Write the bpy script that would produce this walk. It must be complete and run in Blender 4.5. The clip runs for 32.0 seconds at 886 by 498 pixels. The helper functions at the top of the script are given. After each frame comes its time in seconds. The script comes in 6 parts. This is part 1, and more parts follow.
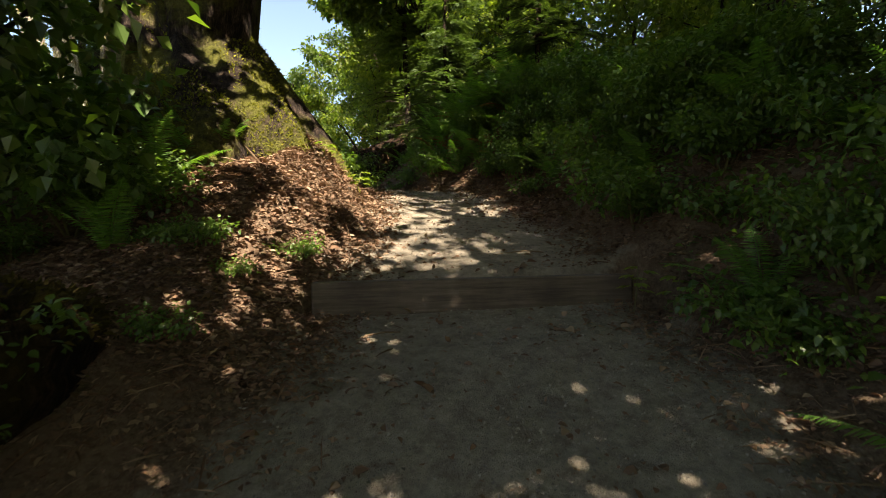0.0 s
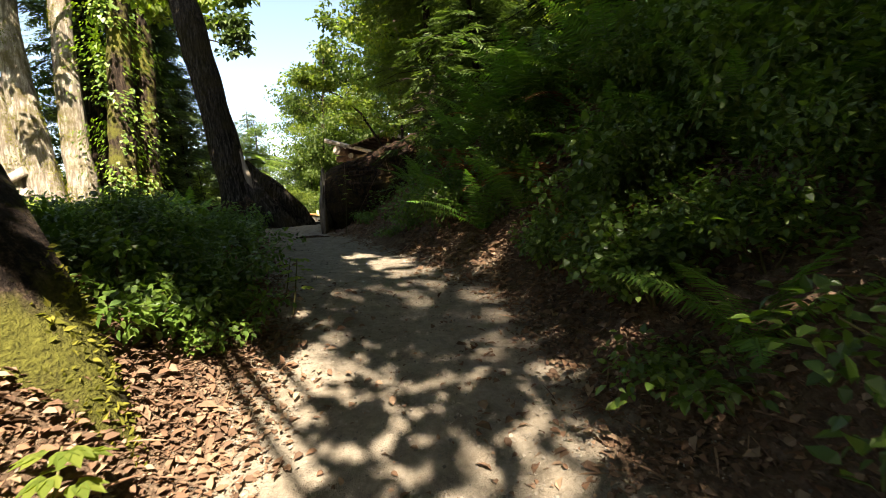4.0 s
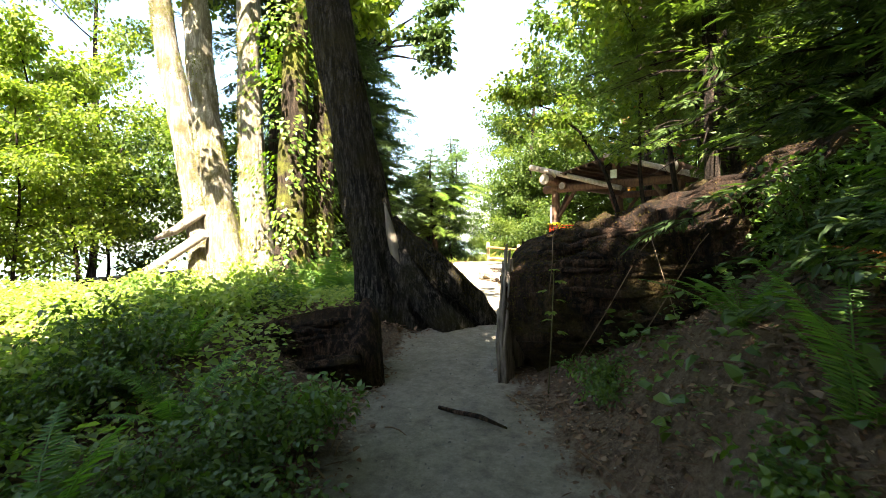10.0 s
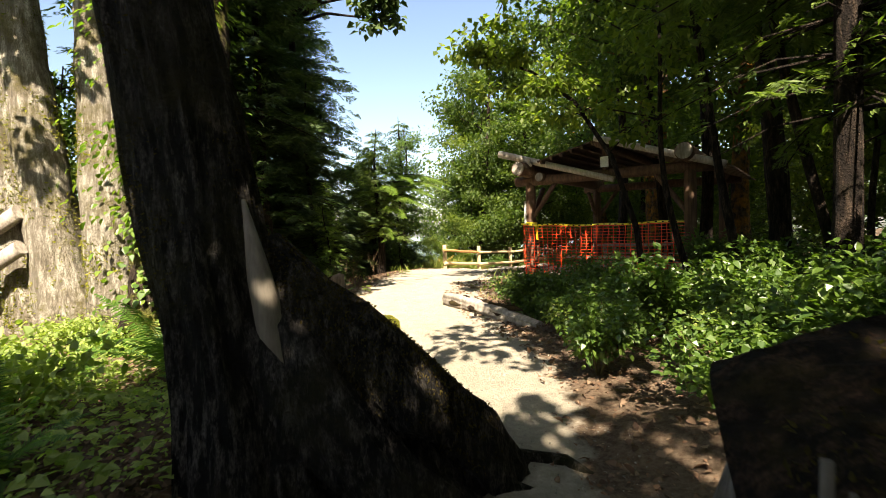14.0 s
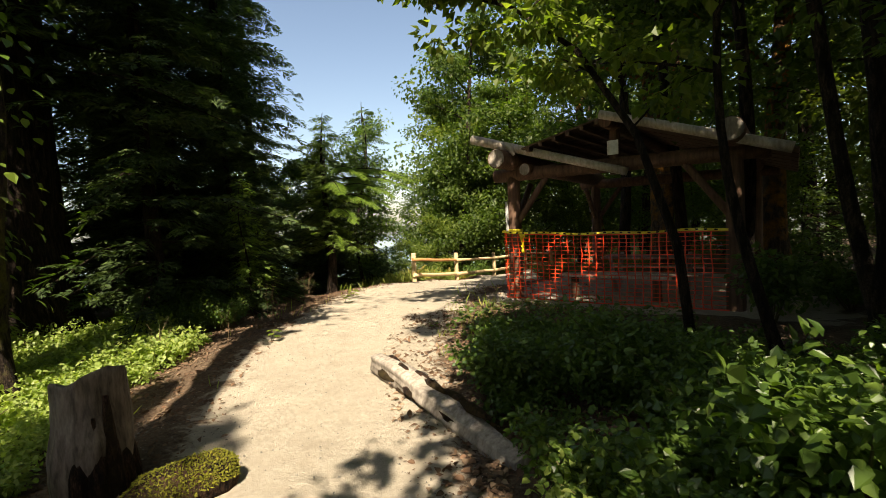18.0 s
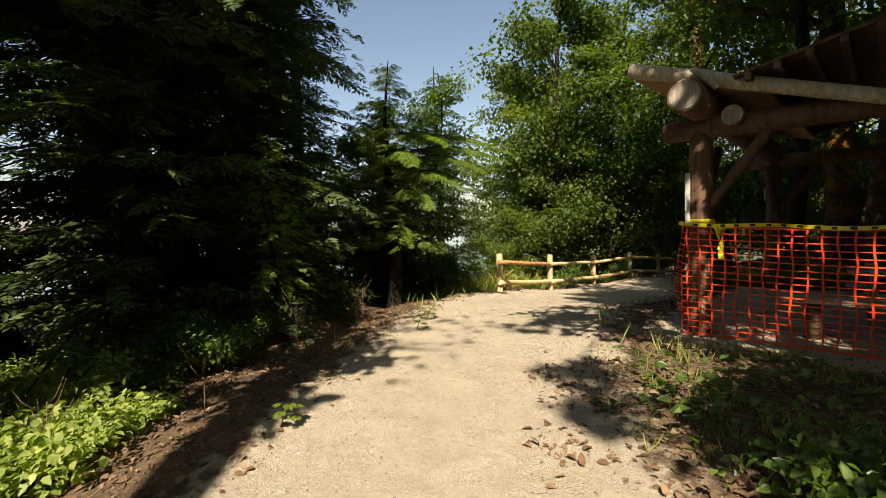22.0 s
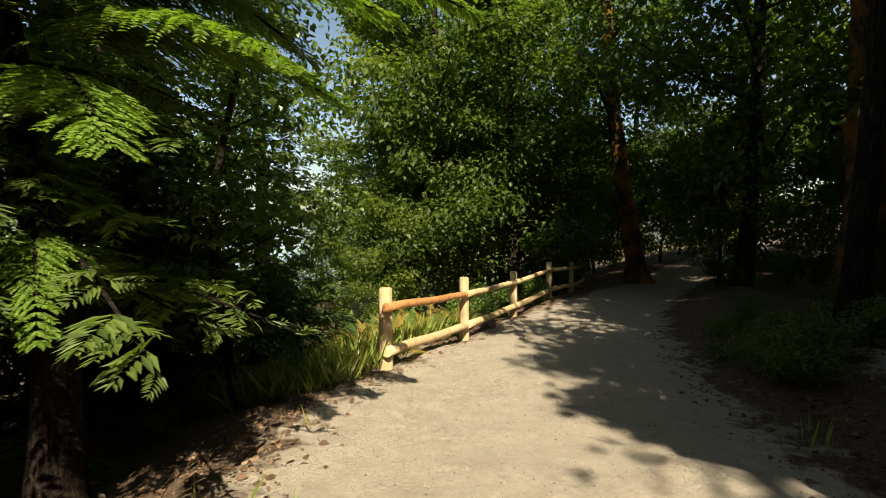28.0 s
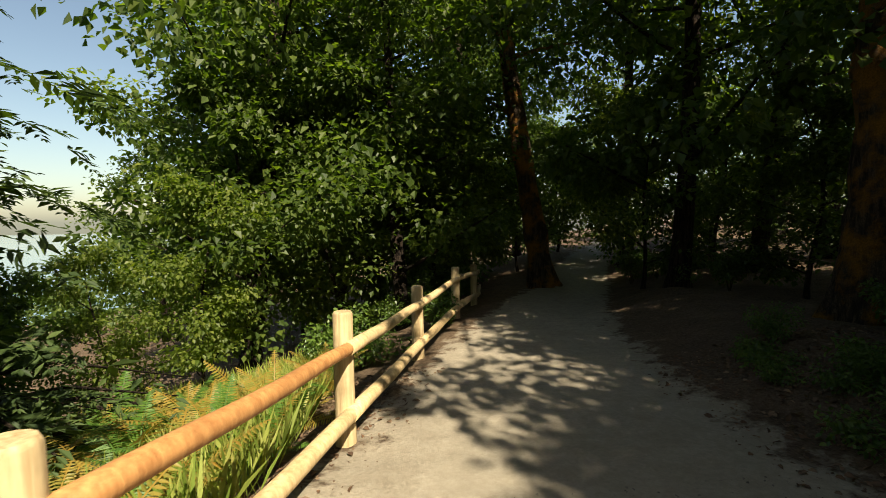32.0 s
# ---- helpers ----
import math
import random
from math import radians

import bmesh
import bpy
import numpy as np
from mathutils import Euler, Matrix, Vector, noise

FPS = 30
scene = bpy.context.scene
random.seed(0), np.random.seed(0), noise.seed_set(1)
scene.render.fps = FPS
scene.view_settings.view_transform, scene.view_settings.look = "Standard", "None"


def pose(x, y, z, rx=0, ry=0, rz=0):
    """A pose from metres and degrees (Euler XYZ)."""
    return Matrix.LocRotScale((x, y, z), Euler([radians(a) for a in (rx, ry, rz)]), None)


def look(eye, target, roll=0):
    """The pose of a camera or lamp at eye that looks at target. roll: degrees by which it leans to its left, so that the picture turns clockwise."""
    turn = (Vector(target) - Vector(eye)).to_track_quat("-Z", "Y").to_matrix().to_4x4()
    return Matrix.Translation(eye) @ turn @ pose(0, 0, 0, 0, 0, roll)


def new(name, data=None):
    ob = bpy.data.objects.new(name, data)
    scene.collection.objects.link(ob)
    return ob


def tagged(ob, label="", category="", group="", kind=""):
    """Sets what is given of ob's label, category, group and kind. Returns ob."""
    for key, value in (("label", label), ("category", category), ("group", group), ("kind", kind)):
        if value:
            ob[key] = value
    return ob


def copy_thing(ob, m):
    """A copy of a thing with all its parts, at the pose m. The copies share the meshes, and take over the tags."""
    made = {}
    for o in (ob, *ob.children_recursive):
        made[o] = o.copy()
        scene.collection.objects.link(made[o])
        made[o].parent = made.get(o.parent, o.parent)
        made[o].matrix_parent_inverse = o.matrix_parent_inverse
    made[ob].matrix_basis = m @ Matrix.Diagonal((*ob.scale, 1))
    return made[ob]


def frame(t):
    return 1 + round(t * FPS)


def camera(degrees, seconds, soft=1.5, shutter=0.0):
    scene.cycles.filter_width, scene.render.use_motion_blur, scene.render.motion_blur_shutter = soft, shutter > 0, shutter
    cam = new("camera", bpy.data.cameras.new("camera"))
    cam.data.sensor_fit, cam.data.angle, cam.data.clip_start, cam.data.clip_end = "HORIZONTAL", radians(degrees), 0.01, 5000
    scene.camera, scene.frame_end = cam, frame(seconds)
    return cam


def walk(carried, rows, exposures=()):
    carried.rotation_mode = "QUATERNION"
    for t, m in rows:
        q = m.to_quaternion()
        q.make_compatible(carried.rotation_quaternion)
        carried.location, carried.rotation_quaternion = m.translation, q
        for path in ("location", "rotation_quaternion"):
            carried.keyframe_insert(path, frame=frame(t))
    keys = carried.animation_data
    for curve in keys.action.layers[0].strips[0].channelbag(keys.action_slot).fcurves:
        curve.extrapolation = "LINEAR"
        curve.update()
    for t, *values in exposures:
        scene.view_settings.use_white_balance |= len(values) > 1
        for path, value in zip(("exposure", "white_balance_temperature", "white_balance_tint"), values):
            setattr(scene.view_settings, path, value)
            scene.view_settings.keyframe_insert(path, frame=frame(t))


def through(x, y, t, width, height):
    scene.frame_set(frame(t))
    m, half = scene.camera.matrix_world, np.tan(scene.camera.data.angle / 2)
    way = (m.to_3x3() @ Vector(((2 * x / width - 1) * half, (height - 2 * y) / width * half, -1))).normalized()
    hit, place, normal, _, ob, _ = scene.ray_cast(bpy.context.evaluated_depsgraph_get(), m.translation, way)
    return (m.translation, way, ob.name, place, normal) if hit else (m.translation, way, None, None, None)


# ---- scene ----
# ---------------------------------------------------------------- camera
cam = camera(84.3, 32.0, soft=0.5, shutter=0.2)
PATH = [
    (0, (0.022, -0.109, 2.413), (0.081, 2.049, 2.359), -1.3),
    (0.5, (0.139, 0.341, 2.594), (0.193, 2.500, 2.530), -1.4),
    (1, (0.184, 0.864, 2.631), (0.231, 3.022, 2.557), -1.4),
    (1.5, (0.288, 1.379, 2.771), (0.310, 3.536, 2.681), -1.6),
    (2, (0.418, 1.772, 3.205), (0.411, 3.929, 3.085), -1.3),
    (2.5, (0.391, 2.239, 3.302), (0.368, 4.395, 3.161), -1.2),
    (3, (0.428, 2.836, 3.431), (0.376, 4.989, 3.262), -1.6),
    (3.5, (0.544, 3.403, 3.711), (0.429, 5.550, 3.509), -2.7),
    (5.5, (0.552, 5.206, 3.778), (0.171, 7.330, 3.676), -2.7),
    (6, (0.442, 5.562, 3.840), (-0.014, 7.672, 3.751), -2.6),
    (6.5, (0.419, 5.842, 4.022), (-0.195, 7.912, 3.957), -2.1),
    (7, (0.350, 6.127, 4.096), (-0.351, 8.168, 4.016), -2.2),
    (7.5, (0.254, 6.509, 4.179), (-0.470, 8.543, 4.105), -2.0),
    (8, (0.159, 6.821, 4.321), (-0.686, 8.808, 4.253), -1.5),
    (8.5, (-0.059, 7.153, 4.398), (-0.962, 9.114, 4.327), -1.1),
    (9, (-0.247, 7.509, 4.458), (-1.173, 9.459, 4.380), -1.4),
    (9.5, (-0.419, 7.875, 4.543), (-1.433, 9.780, 4.475), -1.2),
    (10, (-0.658, 8.239, 4.634), (-1.686, 10.137, 4.562), -1.3),
    (10.5, (-0.838, 8.562, 4.699), (-1.877, 10.453, 4.625), -1.3),
    (11, (-1.038, 8.892, 4.760), (-2.067, 10.789, 4.681), -1.2),
    (11.5, (-1.327, 9.244, 4.860), (-2.346, 11.146, 4.775), -1.4),
    (12, (-1.552, 9.679, 4.869), (-2.569, 11.584, 4.787), -1.4),
    (12.5, (-1.781, 10.037, 4.884), (-2.725, 11.978, 4.800), -1.4),
    (13, (-1.987, 10.398, 4.869), (-2.807, 12.395, 4.771), -1.8),
    (13.5, (-2.128, 10.812, 4.798), (-2.952, 12.807, 4.704), -1.9),
    (15.5, (-2.860, 12.753, 5.119), (-3.575, 14.787, 4.994), -2.4),
    (16, (-2.818, 13.159, 5.081), (-3.452, 15.220, 4.960), -3.1),
    (16.5, (-2.796, 13.488, 5.179), (-3.427, 15.550, 5.057), -2.7),
    (17, (-2.829, 13.855, 5.146), (-3.477, 15.912, 5.020), -2.5),
    (17.5, (-2.898, 14.205, 5.122), (-3.564, 16.256, 5.004), -2.6),
    (18, (-2.928, 14.602, 5.094), (-3.705, 16.614, 4.979), -2.5),
    (18.5, (-2.976, 14.906, 5.066), (-3.857, 16.875, 4.955), -2.1),
    (19, (-3.259, 15.278, 5.000), (-4.210, 17.215, 4.891), -1.4),
    (19.5, (-3.471, 15.699, 4.917), (-4.599, 17.539, 4.818), -1.3),
    (20, (-3.846, 16.118, 4.859), (-5.021, 17.929, 4.759), -1.0),
    (20.5, (-4.190, 16.577, 4.871), (-5.358, 18.392, 4.773), -1.1),
    (21, (-4.518, 16.999, 4.898), (-5.646, 18.838, 4.801), -1.2),
    (21.5, (-4.882, 17.381, 4.884), (-5.918, 19.273, 4.789), -1.4),
    (22, (-5.214, 17.790, 4.905), (-6.219, 19.698, 4.797), -1.3),
    (22.5, (-5.523, 18.140, 4.913), (-6.478, 20.075, 4.808), -1.4),
    (23, (-5.823, 18.504, 4.907), (-6.669, 20.490, 4.797), -1.7),
    (23.5, (-6.093, 18.886, 4.918), (-6.891, 20.891, 4.801), -2.3),
    (24, (-6.375, 19.290, 4.871), (-7.105, 21.320, 4.750), -2.3),
    (24.5, (-6.602, 19.754, 4.840), (-7.258, 21.808, 4.713), -2.6),
    (25, (-6.772, 20.267, 4.843), (-7.413, 22.325, 4.718), -2.6),
    (25.5, (-6.928, 20.798, 4.875), (-7.549, 22.864, 4.750), -2.5),
    (27.5, (-8.007, 23.432, 4.985), (-8.425, 25.546, 4.836), -0.8),
    (28, (-8.155, 24.042, 4.964), (-8.516, 26.166, 4.818), -0.4),
    (28.5, (-8.281, 24.597, 4.960), (-8.592, 26.730, 4.820), -0.6),
    (29, (-8.415, 25.111, 4.932), (-8.659, 27.254, 4.809), -0.6),
    (29.5, (-8.545, 25.552, 4.958), (-8.623, 27.706, 4.832), -0.6),
    (30, (-8.661, 25.998, 4.924), (-8.648, 28.153, 4.793), -0.6),
    (30.5, (-8.799, 26.516, 4.862), (-8.658, 28.666, 4.724), -0.7),
    (31, (-8.841, 27.086, 4.769), (-8.656, 29.233, 4.627), -1.0),
    (31.5, (-8.841, 27.630, 4.738), (-8.642, 29.776, 4.594), -1.0),
    (32, (-8.823, 28.255, 4.665), (-8.571, 30.396, 4.521), -1.0),
]
EXPOSURES = [(0.0, 2.65, 7400, 14), (3.5, 2.7, 7400, 14), (6.0, 3.2, 7000, 12), (9.0, 3.7, 7000, 9), (12.0, 3.45, 7000, 10), (13.5, 2.6, 7200, 11), (15.5, 1.92, 7500, 11), (21.0, 1.6, 7500, 11), (24.0, 1.26, 8200, 11), (27.5, 1.34, 7500, 8), (32.0, 1.42, 7600, 6)]
walk(cam, [(t, look(eye, target, roll)) for t, eye, target, roll in PATH], EXPOSURES)

# ---------------------------------------------------------------- sky and sun
SUN_DIR = Vector((1.05, -2.83, 3.26)).normalized()
world = bpy.data.worlds.new("world")
scene.world = world
world.use_nodes = True
wt = world.node_tree
sky = wt.nodes.new("ShaderNodeTexSky")
sky.sky_type, sky.sun_disc = "NISHITA", False
sky.sun_elevation = math.asin(SUN_DIR.z)
sky.sun_rotation = math.atan2(SUN_DIR.x, SUN_DIR.y)
sky.dust_density, sky.air_density = 1.2, 1.0
wt.links.new(sky.outputs[0], wt.nodes["Background"].inputs[0])
wt.nodes["Background"].inputs[1].default_value = 0.06
sun_data = bpy.data.lights.new("sun", "SUN")
sun_data.energy, sun_data.angle, sun_data.color = 5.0, radians(0.53), (1.0, 0.93, 0.82)
sun = new("sun", sun_data)
sun.matrix_world = look(SUN_DIR * 60, (0, 0, 0))

# ---------------------------------------------------------------- materials
def material(name, rough=0.9, spec=0.3):
    m = bpy.data.materials.new(name)
    m.use_nodes = True
    b = m.node_tree.nodes["Principled BSDF"]
    b.inputs["Roughness"].default_value = rough
    b.inputs["Specular IOR Level"].default_value = spec
    return m, m.node_tree, b


def nd(nt, kind, **values):
    n = nt.nodes.new("ShaderNode" + kind)
    for key, v in values.items():
        n.inputs[key.replace("_", " ")].default_value = v
    return n


def ramp(nt, fac, stops):
    r = nt.nodes.new("ShaderNodeValToRGB")
    while len(r.color_ramp.elements) < len(stops):
        r.color_ramp.elements.new(0.5)
    for e, (p, c) in zip(r.color_ramp.elements, stops):
        e.position, e.color = p, (*c, 1)
    nt.links.new(fac, r.inputs[0])
    return r.outputs[0]


def mixed(nt, fac, a, b):
    m = nt.nodes.new("ShaderNodeMix")
    m.data_type = "RGBA"
    for sock, v in ((m.inputs[0], fac), (m.inputs[6], a), (m.inputs[7], b)):
        if hasattr(v, "is_output"):
            nt.links.new(v, sock)
        else:
            sock.default_value = (*v, 1) if isinstance(v, tuple) else v
    return m.outputs[2]


def noise_tex(nt, scale, detail=5.0, rough=0.6, stretch=None, generated=False):
    co = nt.nodes.new("ShaderNodeTexCoord").outputs["Generated" if generated else "Object"]
    if stretch:
        mp = nt.nodes.new("ShaderNodeMapping")
        mp.inputs["Scale"].default_value = stretch
        nt.links.new(co, mp.inputs[0])
        co = mp.outputs[0]
    n = nd(nt, "TexNoise", Scale=scale, Detail=detail, Roughness=rough)
    nt.links.new(co, n.inputs["Vector"])
    return n.outputs[0]


def bumped(nt, b, height, strength=0.5, distance=0.02):
    n = nd(nt, "Bump", Strength=strength, Distance=distance)
    nt.links.new(height, n.inputs["Height"])
    nt.links.new(n.outputs[0], b.inputs["Normal"])


def bark_material(name, dark, light, moss=0.0, moss_colour=(0.16, 0.19, 0.035), low=0.42, high=0.6, scale=9.0):
    m, nt, b = material(name, 0.95, 0.15)
    n1 = noise_tex(nt, scale * 1.6, 8, 0.72, (1, 1, 0.2))
    n2 = noise_tex(nt, 2.3, 4, 0.6)
    n3 = noise_tex(nt, 42, 4, 0.7)
    n4 = noise_tex(nt, 95, 3, 0.7, (1, 1, 0.35))
    mean = tuple(0.5 * (p + q) for p, q in zip(dark, light))
    # bark tones; furrow shade strengthened in the colour, along the bump's own noise
    col = ramp(nt, n1, [(0.40, tuple(0.55 * c for c in dark)), (0.475, dark), (0.53, mean), (0.62, tuple(1.15 * c for c in light))])
    col = mixed(nt, ramp(nt, n4, [(0.42, (0.65, 0.65, 0.65)), (0.56, (0, 0, 0))]), col, tuple(0.6 * c for c in dark))
    col = mixed(nt, ramp(nt, n2, [(0.4, (0, 0, 0)), (0.7, (0.5, 0.5, 0.5))]), col, tuple(0.7 * c for c in mean))
    if moss:
        mask = ramp(nt, noise_tex(nt, 1.7, 6, 0.65), [(low, (0, 0, 0)), (high, (moss, moss, moss))])
        tone = ramp(nt, n3, [(0.3, tuple(0.45 * c for c in moss_colour)), (0.7, moss_colour)])
        col = mixed(nt, mask, col, tone)
    nt.links.new(col, b.inputs["Base Color"])
    add = nd(nt, "Math")
    nt.links.new(n1, add.inputs[0])
    nt.links.new(n3, add.inputs[1])
    bumped(nt, b, add.outputs[0], 1.0, 0.12)
    return m


def leaf_material(name, shades, through=0.45, rough=0.5, gloss=0.35, tint=(1.1, 1.25, 0.45)):
    """Leaves: each leaf an island with its own shade; light shines through the blade."""
    m, nt, b = material(name, rough, gloss)
    isl = nt.nodes.new("ShaderNodeNewGeometry").outputs["Random Per Island"]
    stops = [(i / max(1, len(shades) - 1), c) for i, c in enumerate(shades)]
    col = ramp(nt, isl, stops)
    patch = noise_tex(nt, 0.9, 3)
    col = mixed(nt, ramp(nt, patch, [(0.35, (0, 0, 0)), (0.7, (0.45, 0.45, 0.45))]), col, tuple(0.6 * c for c in shades[0]))
    nt.links.new(col, b.inputs["Base Color"])
    tr = nt.nodes.new("ShaderNodeBsdfTranslucent")
    mul = nt.nodes.new("ShaderNodeMix")
    mul.data_type, mul.blend_type = "RGBA", "MULTIPLY"
    mul.inputs[0].default_value = 1.0
    nt.links.new(col, mul.inputs[6])
    mul.inputs[7].default_value = (*(1.7 * c for c in tint), 1)
    nt.links.new(mul.outputs[2], tr.inputs[0])
    mx = nd(nt, "MixShader", Fac=through)
    nt.links.new(b.outputs[0], mx.inputs[1])
    nt.links.new(tr.outputs[0], mx.inputs[2])
    nt.links.new(mx.outputs[0], nt.nodes["Material Output"].inputs[0])
    return m


def wood_material(name, dark, light, grain=(1, 1, 0.08), scale=30.0, rough=0.8, random=0.0):
    m, nt, b = material(name, rough, 0.25)
    n1 = noise_tex(nt, scale, 6, 0.65, grain)
    n2 = noise_tex(nt, 3.0, 4)
    col = ramp(nt, n1, [(0.3, dark), (0.7, light)])
    col = mixed(nt, ramp(nt, n2, [(0.4, (0, 0, 0)), (0.75, (0.6, 0.6, 0.6))]), col, tuple(0.55 * c for c in dark))
    nt.links.new(col, b.inputs["Base Color"])
    bumped(nt, b, n1, 0.6, 0.01)
    return m


def plain_material(name, colour, rough=0.6, spec=0.3):
    m, nt, b = material(name, rough, spec)
    n = noise_tex(nt, 14, 5)
    nt.links.new(ramp(nt, n, [(0.3, tuple(0.75 * c for c in colour)), (0.7, colour)]), b.inputs["Base Color"])
    return m


def ground_material():
    m, nt, b = material("earth_and_litter", 0.97, 0.1)
    path = nt.nodes.new("ShaderNodeAttribute")
    path.attribute_name = "trodden"
    pale = nt.nodes.new("ShaderNodeAttribute")
    pale.attribute_name = "sandy"
    fine = noise_tex(nt, 26, 8, 0.75)
    mid = noise_tex(nt, 3.2, 6, 0.65)
    grit = noise_tex(nt, 120, 3, 0.7)
    worn = noise_tex(nt, 8.5, 6, 0.7)
    soil = ramp(nt, mid, [(0.3, (0.045, 0.030, 0.020)), (0.55, (0.09, 0.058, 0.037)), (0.75, (0.14, 0.09, 0.056))])
    soil = mixed(nt, ramp(nt, fine, [(0.42, (0, 0, 0)), (0.62, (0.8, 0.8, 0.8))]), soil, (0.17, 0.125, 0.085))
    grey = ramp(nt, fine, [(0.28, (0.13, 0.112, 0.088)), (0.5, (0.20, 0.175, 0.135)), (0.75, (0.27, 0.24, 0.19))])
    sand = ramp(nt, fine, [(0.25, (0.26, 0.225, 0.175)), (0.5, (0.36, 0.315, 0.245)), (0.75, (0.43, 0.38, 0.30))])
    dirt = mixed(nt, pale.outputs["Fac"], grey, sand)
    dirt = mixed(nt, ramp(nt, mid, [(0.5, (0, 0, 0)), (0.72, (0.35, 0.35, 0.35))]), dirt, (0.15, 0.115, 0.075))
    dirt = mixed(nt, ramp(nt, worn, [(0.36, (0.65, 0.65, 0.65)), (0.56, (0, 0, 0))]), dirt, mixed(nt, pale.outputs["Fac"], (0.085, 0.068, 0.048), (0.30, 0.26, 0.20)))
    dirt = mixed(nt, ramp(nt, grit, [(0.56, (0, 0, 0)), (0.66, (0.28, 0.28, 0.28))]), dirt, mixed(nt, pale.outputs["Fac"], (0.30, 0.27, 0.22), (0.50, 0.45, 0.36)))
    edge = nd(nt, "Math")
    edge.operation = "ADD"
    nt.links.new(path.outputs["Fac"], edge.inputs[0])
    sub = nd(nt, "Math")
    sub.operation, sub.inputs[1].default_value = "SUBTRACT", 0.5
    nt.links.new(mid, sub.inputs[0])
    big = nd(nt, "Math")
    big.operation, big.inputs[1].default_value = "MULTIPLY", 1.9
    nt.links.new(sub.outputs[0], big.inputs[0])
    nt.links.new(big.outputs[0], edge.inputs[1])
    col = mixed(nt, ramp(nt, edge.outputs[0], [(0.36, (0, 0, 0)), (0.62, (1, 1, 1))]), soil, dirt)
    nt.links.new(col, b.inputs["Base Color"])
    h = nd(nt, "Math")
    nt.links.new(fine, h.inputs[0])
    nt.links.new(grit, h.inputs[1])
    h2 = nd(nt, "Math")
    nt.links.new(h.outputs[0], h2.inputs[0])
    nt.links.new(worn, h2.inputs[1])
    bumped(nt, b, h2.outputs[0], 0.75, 0.03)
    return m


M_GROUND = ground_material()
M_BARK_MAPLE = bark_material("mossy_maple_bark", (0.022, 0.015, 0.011), (0.105, 0.073, 0.05), 1.0, (0.16, 0.16, 0.03), 0.46, 0.58, 13)
M_BARK_ALDER = bark_material("pale_alder_bark", (0.26, 0.22, 0.165), (0.60, 0.55, 0.46), 0.8, (0.17, 0.14, 0.05), 0.50, 0.62, 7)
M_BARK_GREY = bark_material("grey_furrowed_bark", (0.008, 0.007, 0.006), (0.12, 0.105, 0.09), 0.8, (0.06, 0.05, 0.018), 0.47, 0.66, 16)
M_BARK_FIR = bark_material("brown_fir_bark", (0.014, 0.010, 0.008), (0.085, 0.058, 0.04), 0.5, (0.05, 0.05, 0.02), 0.55, 0.75, 11)
M_BARK_ORANGE = bark_material("orange_mossed_bark", (0.05, 0.035, 0.022), (0.16, 0.11, 0.07), 1.0, (0.42, 0.19, 0.028), 0.47, 0.60)
M_ROTTEN = bark_material("rotten_log_wood", (0.02, 0.012, 0.008), (0.12, 0.066, 0.04), 0.8, (0.10, 0.075, 0.022), 0.50, 0.68, 13)
M_MOSSY_LOG = bark_material("moss_covered_log", (0.014, 0.009, 0.006), (0.085, 0.045, 0.026), 1.0, (0.085, 0.06, 0.016), 0.50, 0.66, 12)
M_SAWN_GREY = wood_material("weathered_sawn_wood", (0.14, 0.115, 0.09), (0.42, 0.37, 0.31), (1, 1, 0.2), 22)
M_STUMP = wood_material("grey_brown_rotting_wood", (0.035, 0.026, 0.02), (0.21, 0.175, 0.14), (1, 1, 0.2), 26)
M_STEP = wood_material("grey_step_timber", (0.045, 0.034, 0.025), (0.14, 0.112, 0.085), (0.06, 1, 1), 40)
M_POST = wood_material("pale_fence_post_wood", (0.30, 0.21, 0.105), (0.58, 0.45, 0.27), (1, 1, 0.06), 30)
M_RAIL_RED = wood_material("reddish_peeled_rail_wood", (0.27, 0.115, 0.04), (0.52, 0.27, 0.105), (1, 1, 0.06), 26, 0.6)
M_RAIL_TAN = wood_material("tan_peeled_rail_wood", (0.34, 0.23, 0.11), (0.62, 0.47, 0.27), (1, 1, 0.06), 26, 0.6)
M_POLE = wood_material("silvered_barge_pole_wood", (0.26, 0.21, 0.16), (0.60, 0.53, 0.44), (1, 1, 0.07), 22)
M_LOG_DARK = wood_material("brown_stained_log", (0.06, 0.032, 0.02), (0.19, 0.11, 0.07), (1, 1, 0.07), 20)
M_PLY = wood_material("brown_soffit_boards", (0.20, 0.105, 0.05), (0.38, 0.215, 0.11), (1, 0.1, 1), 12)
M_ROOF = wood_material("dark_roof_boards", (0.05, 0.03, 0.02), (0.16, 0.10, 0.065), (1, 0.15, 1), 16)
M_SCAR = wood_material("bare_sapwood", (0.08, 0.066, 0.05), (0.20, 0.17, 0.13), (1, 1, 0.1), 20)
M_MESH = plain_material("orange_safety_mesh_plastic", (0.72, 0.062, 0.018), 0.5, 0.35)
M_TAPE = plain_material("yellow_caution_tape_plastic", (0.80, 0.66, 0.04), 0.35, 0.5)
M_BLACK = plain_material("black_print", (0.02, 0.02, 0.02), 0.5)
M_PAPER = plain_material("white_notice_paper", (0.72, 0.72, 0.70), 0.7)
M_TAG = plain_material("grey_metal_strip", (0.42, 0.42, 0.40), 0.45, 0.5)
M_ROCK = bark_material("grey_stone", (0.13, 0.12, 0.10), (0.36, 0.33, 0.28), 0, scale=7)
M_TWIG = plain_material("dry_brown_twig", (0.17, 0.115, 0.07), 0.9, 0.1)
M_STEM = plain_material("green_brown_stem", (0.10, 0.09, 0.035), 0.8, 0.2)
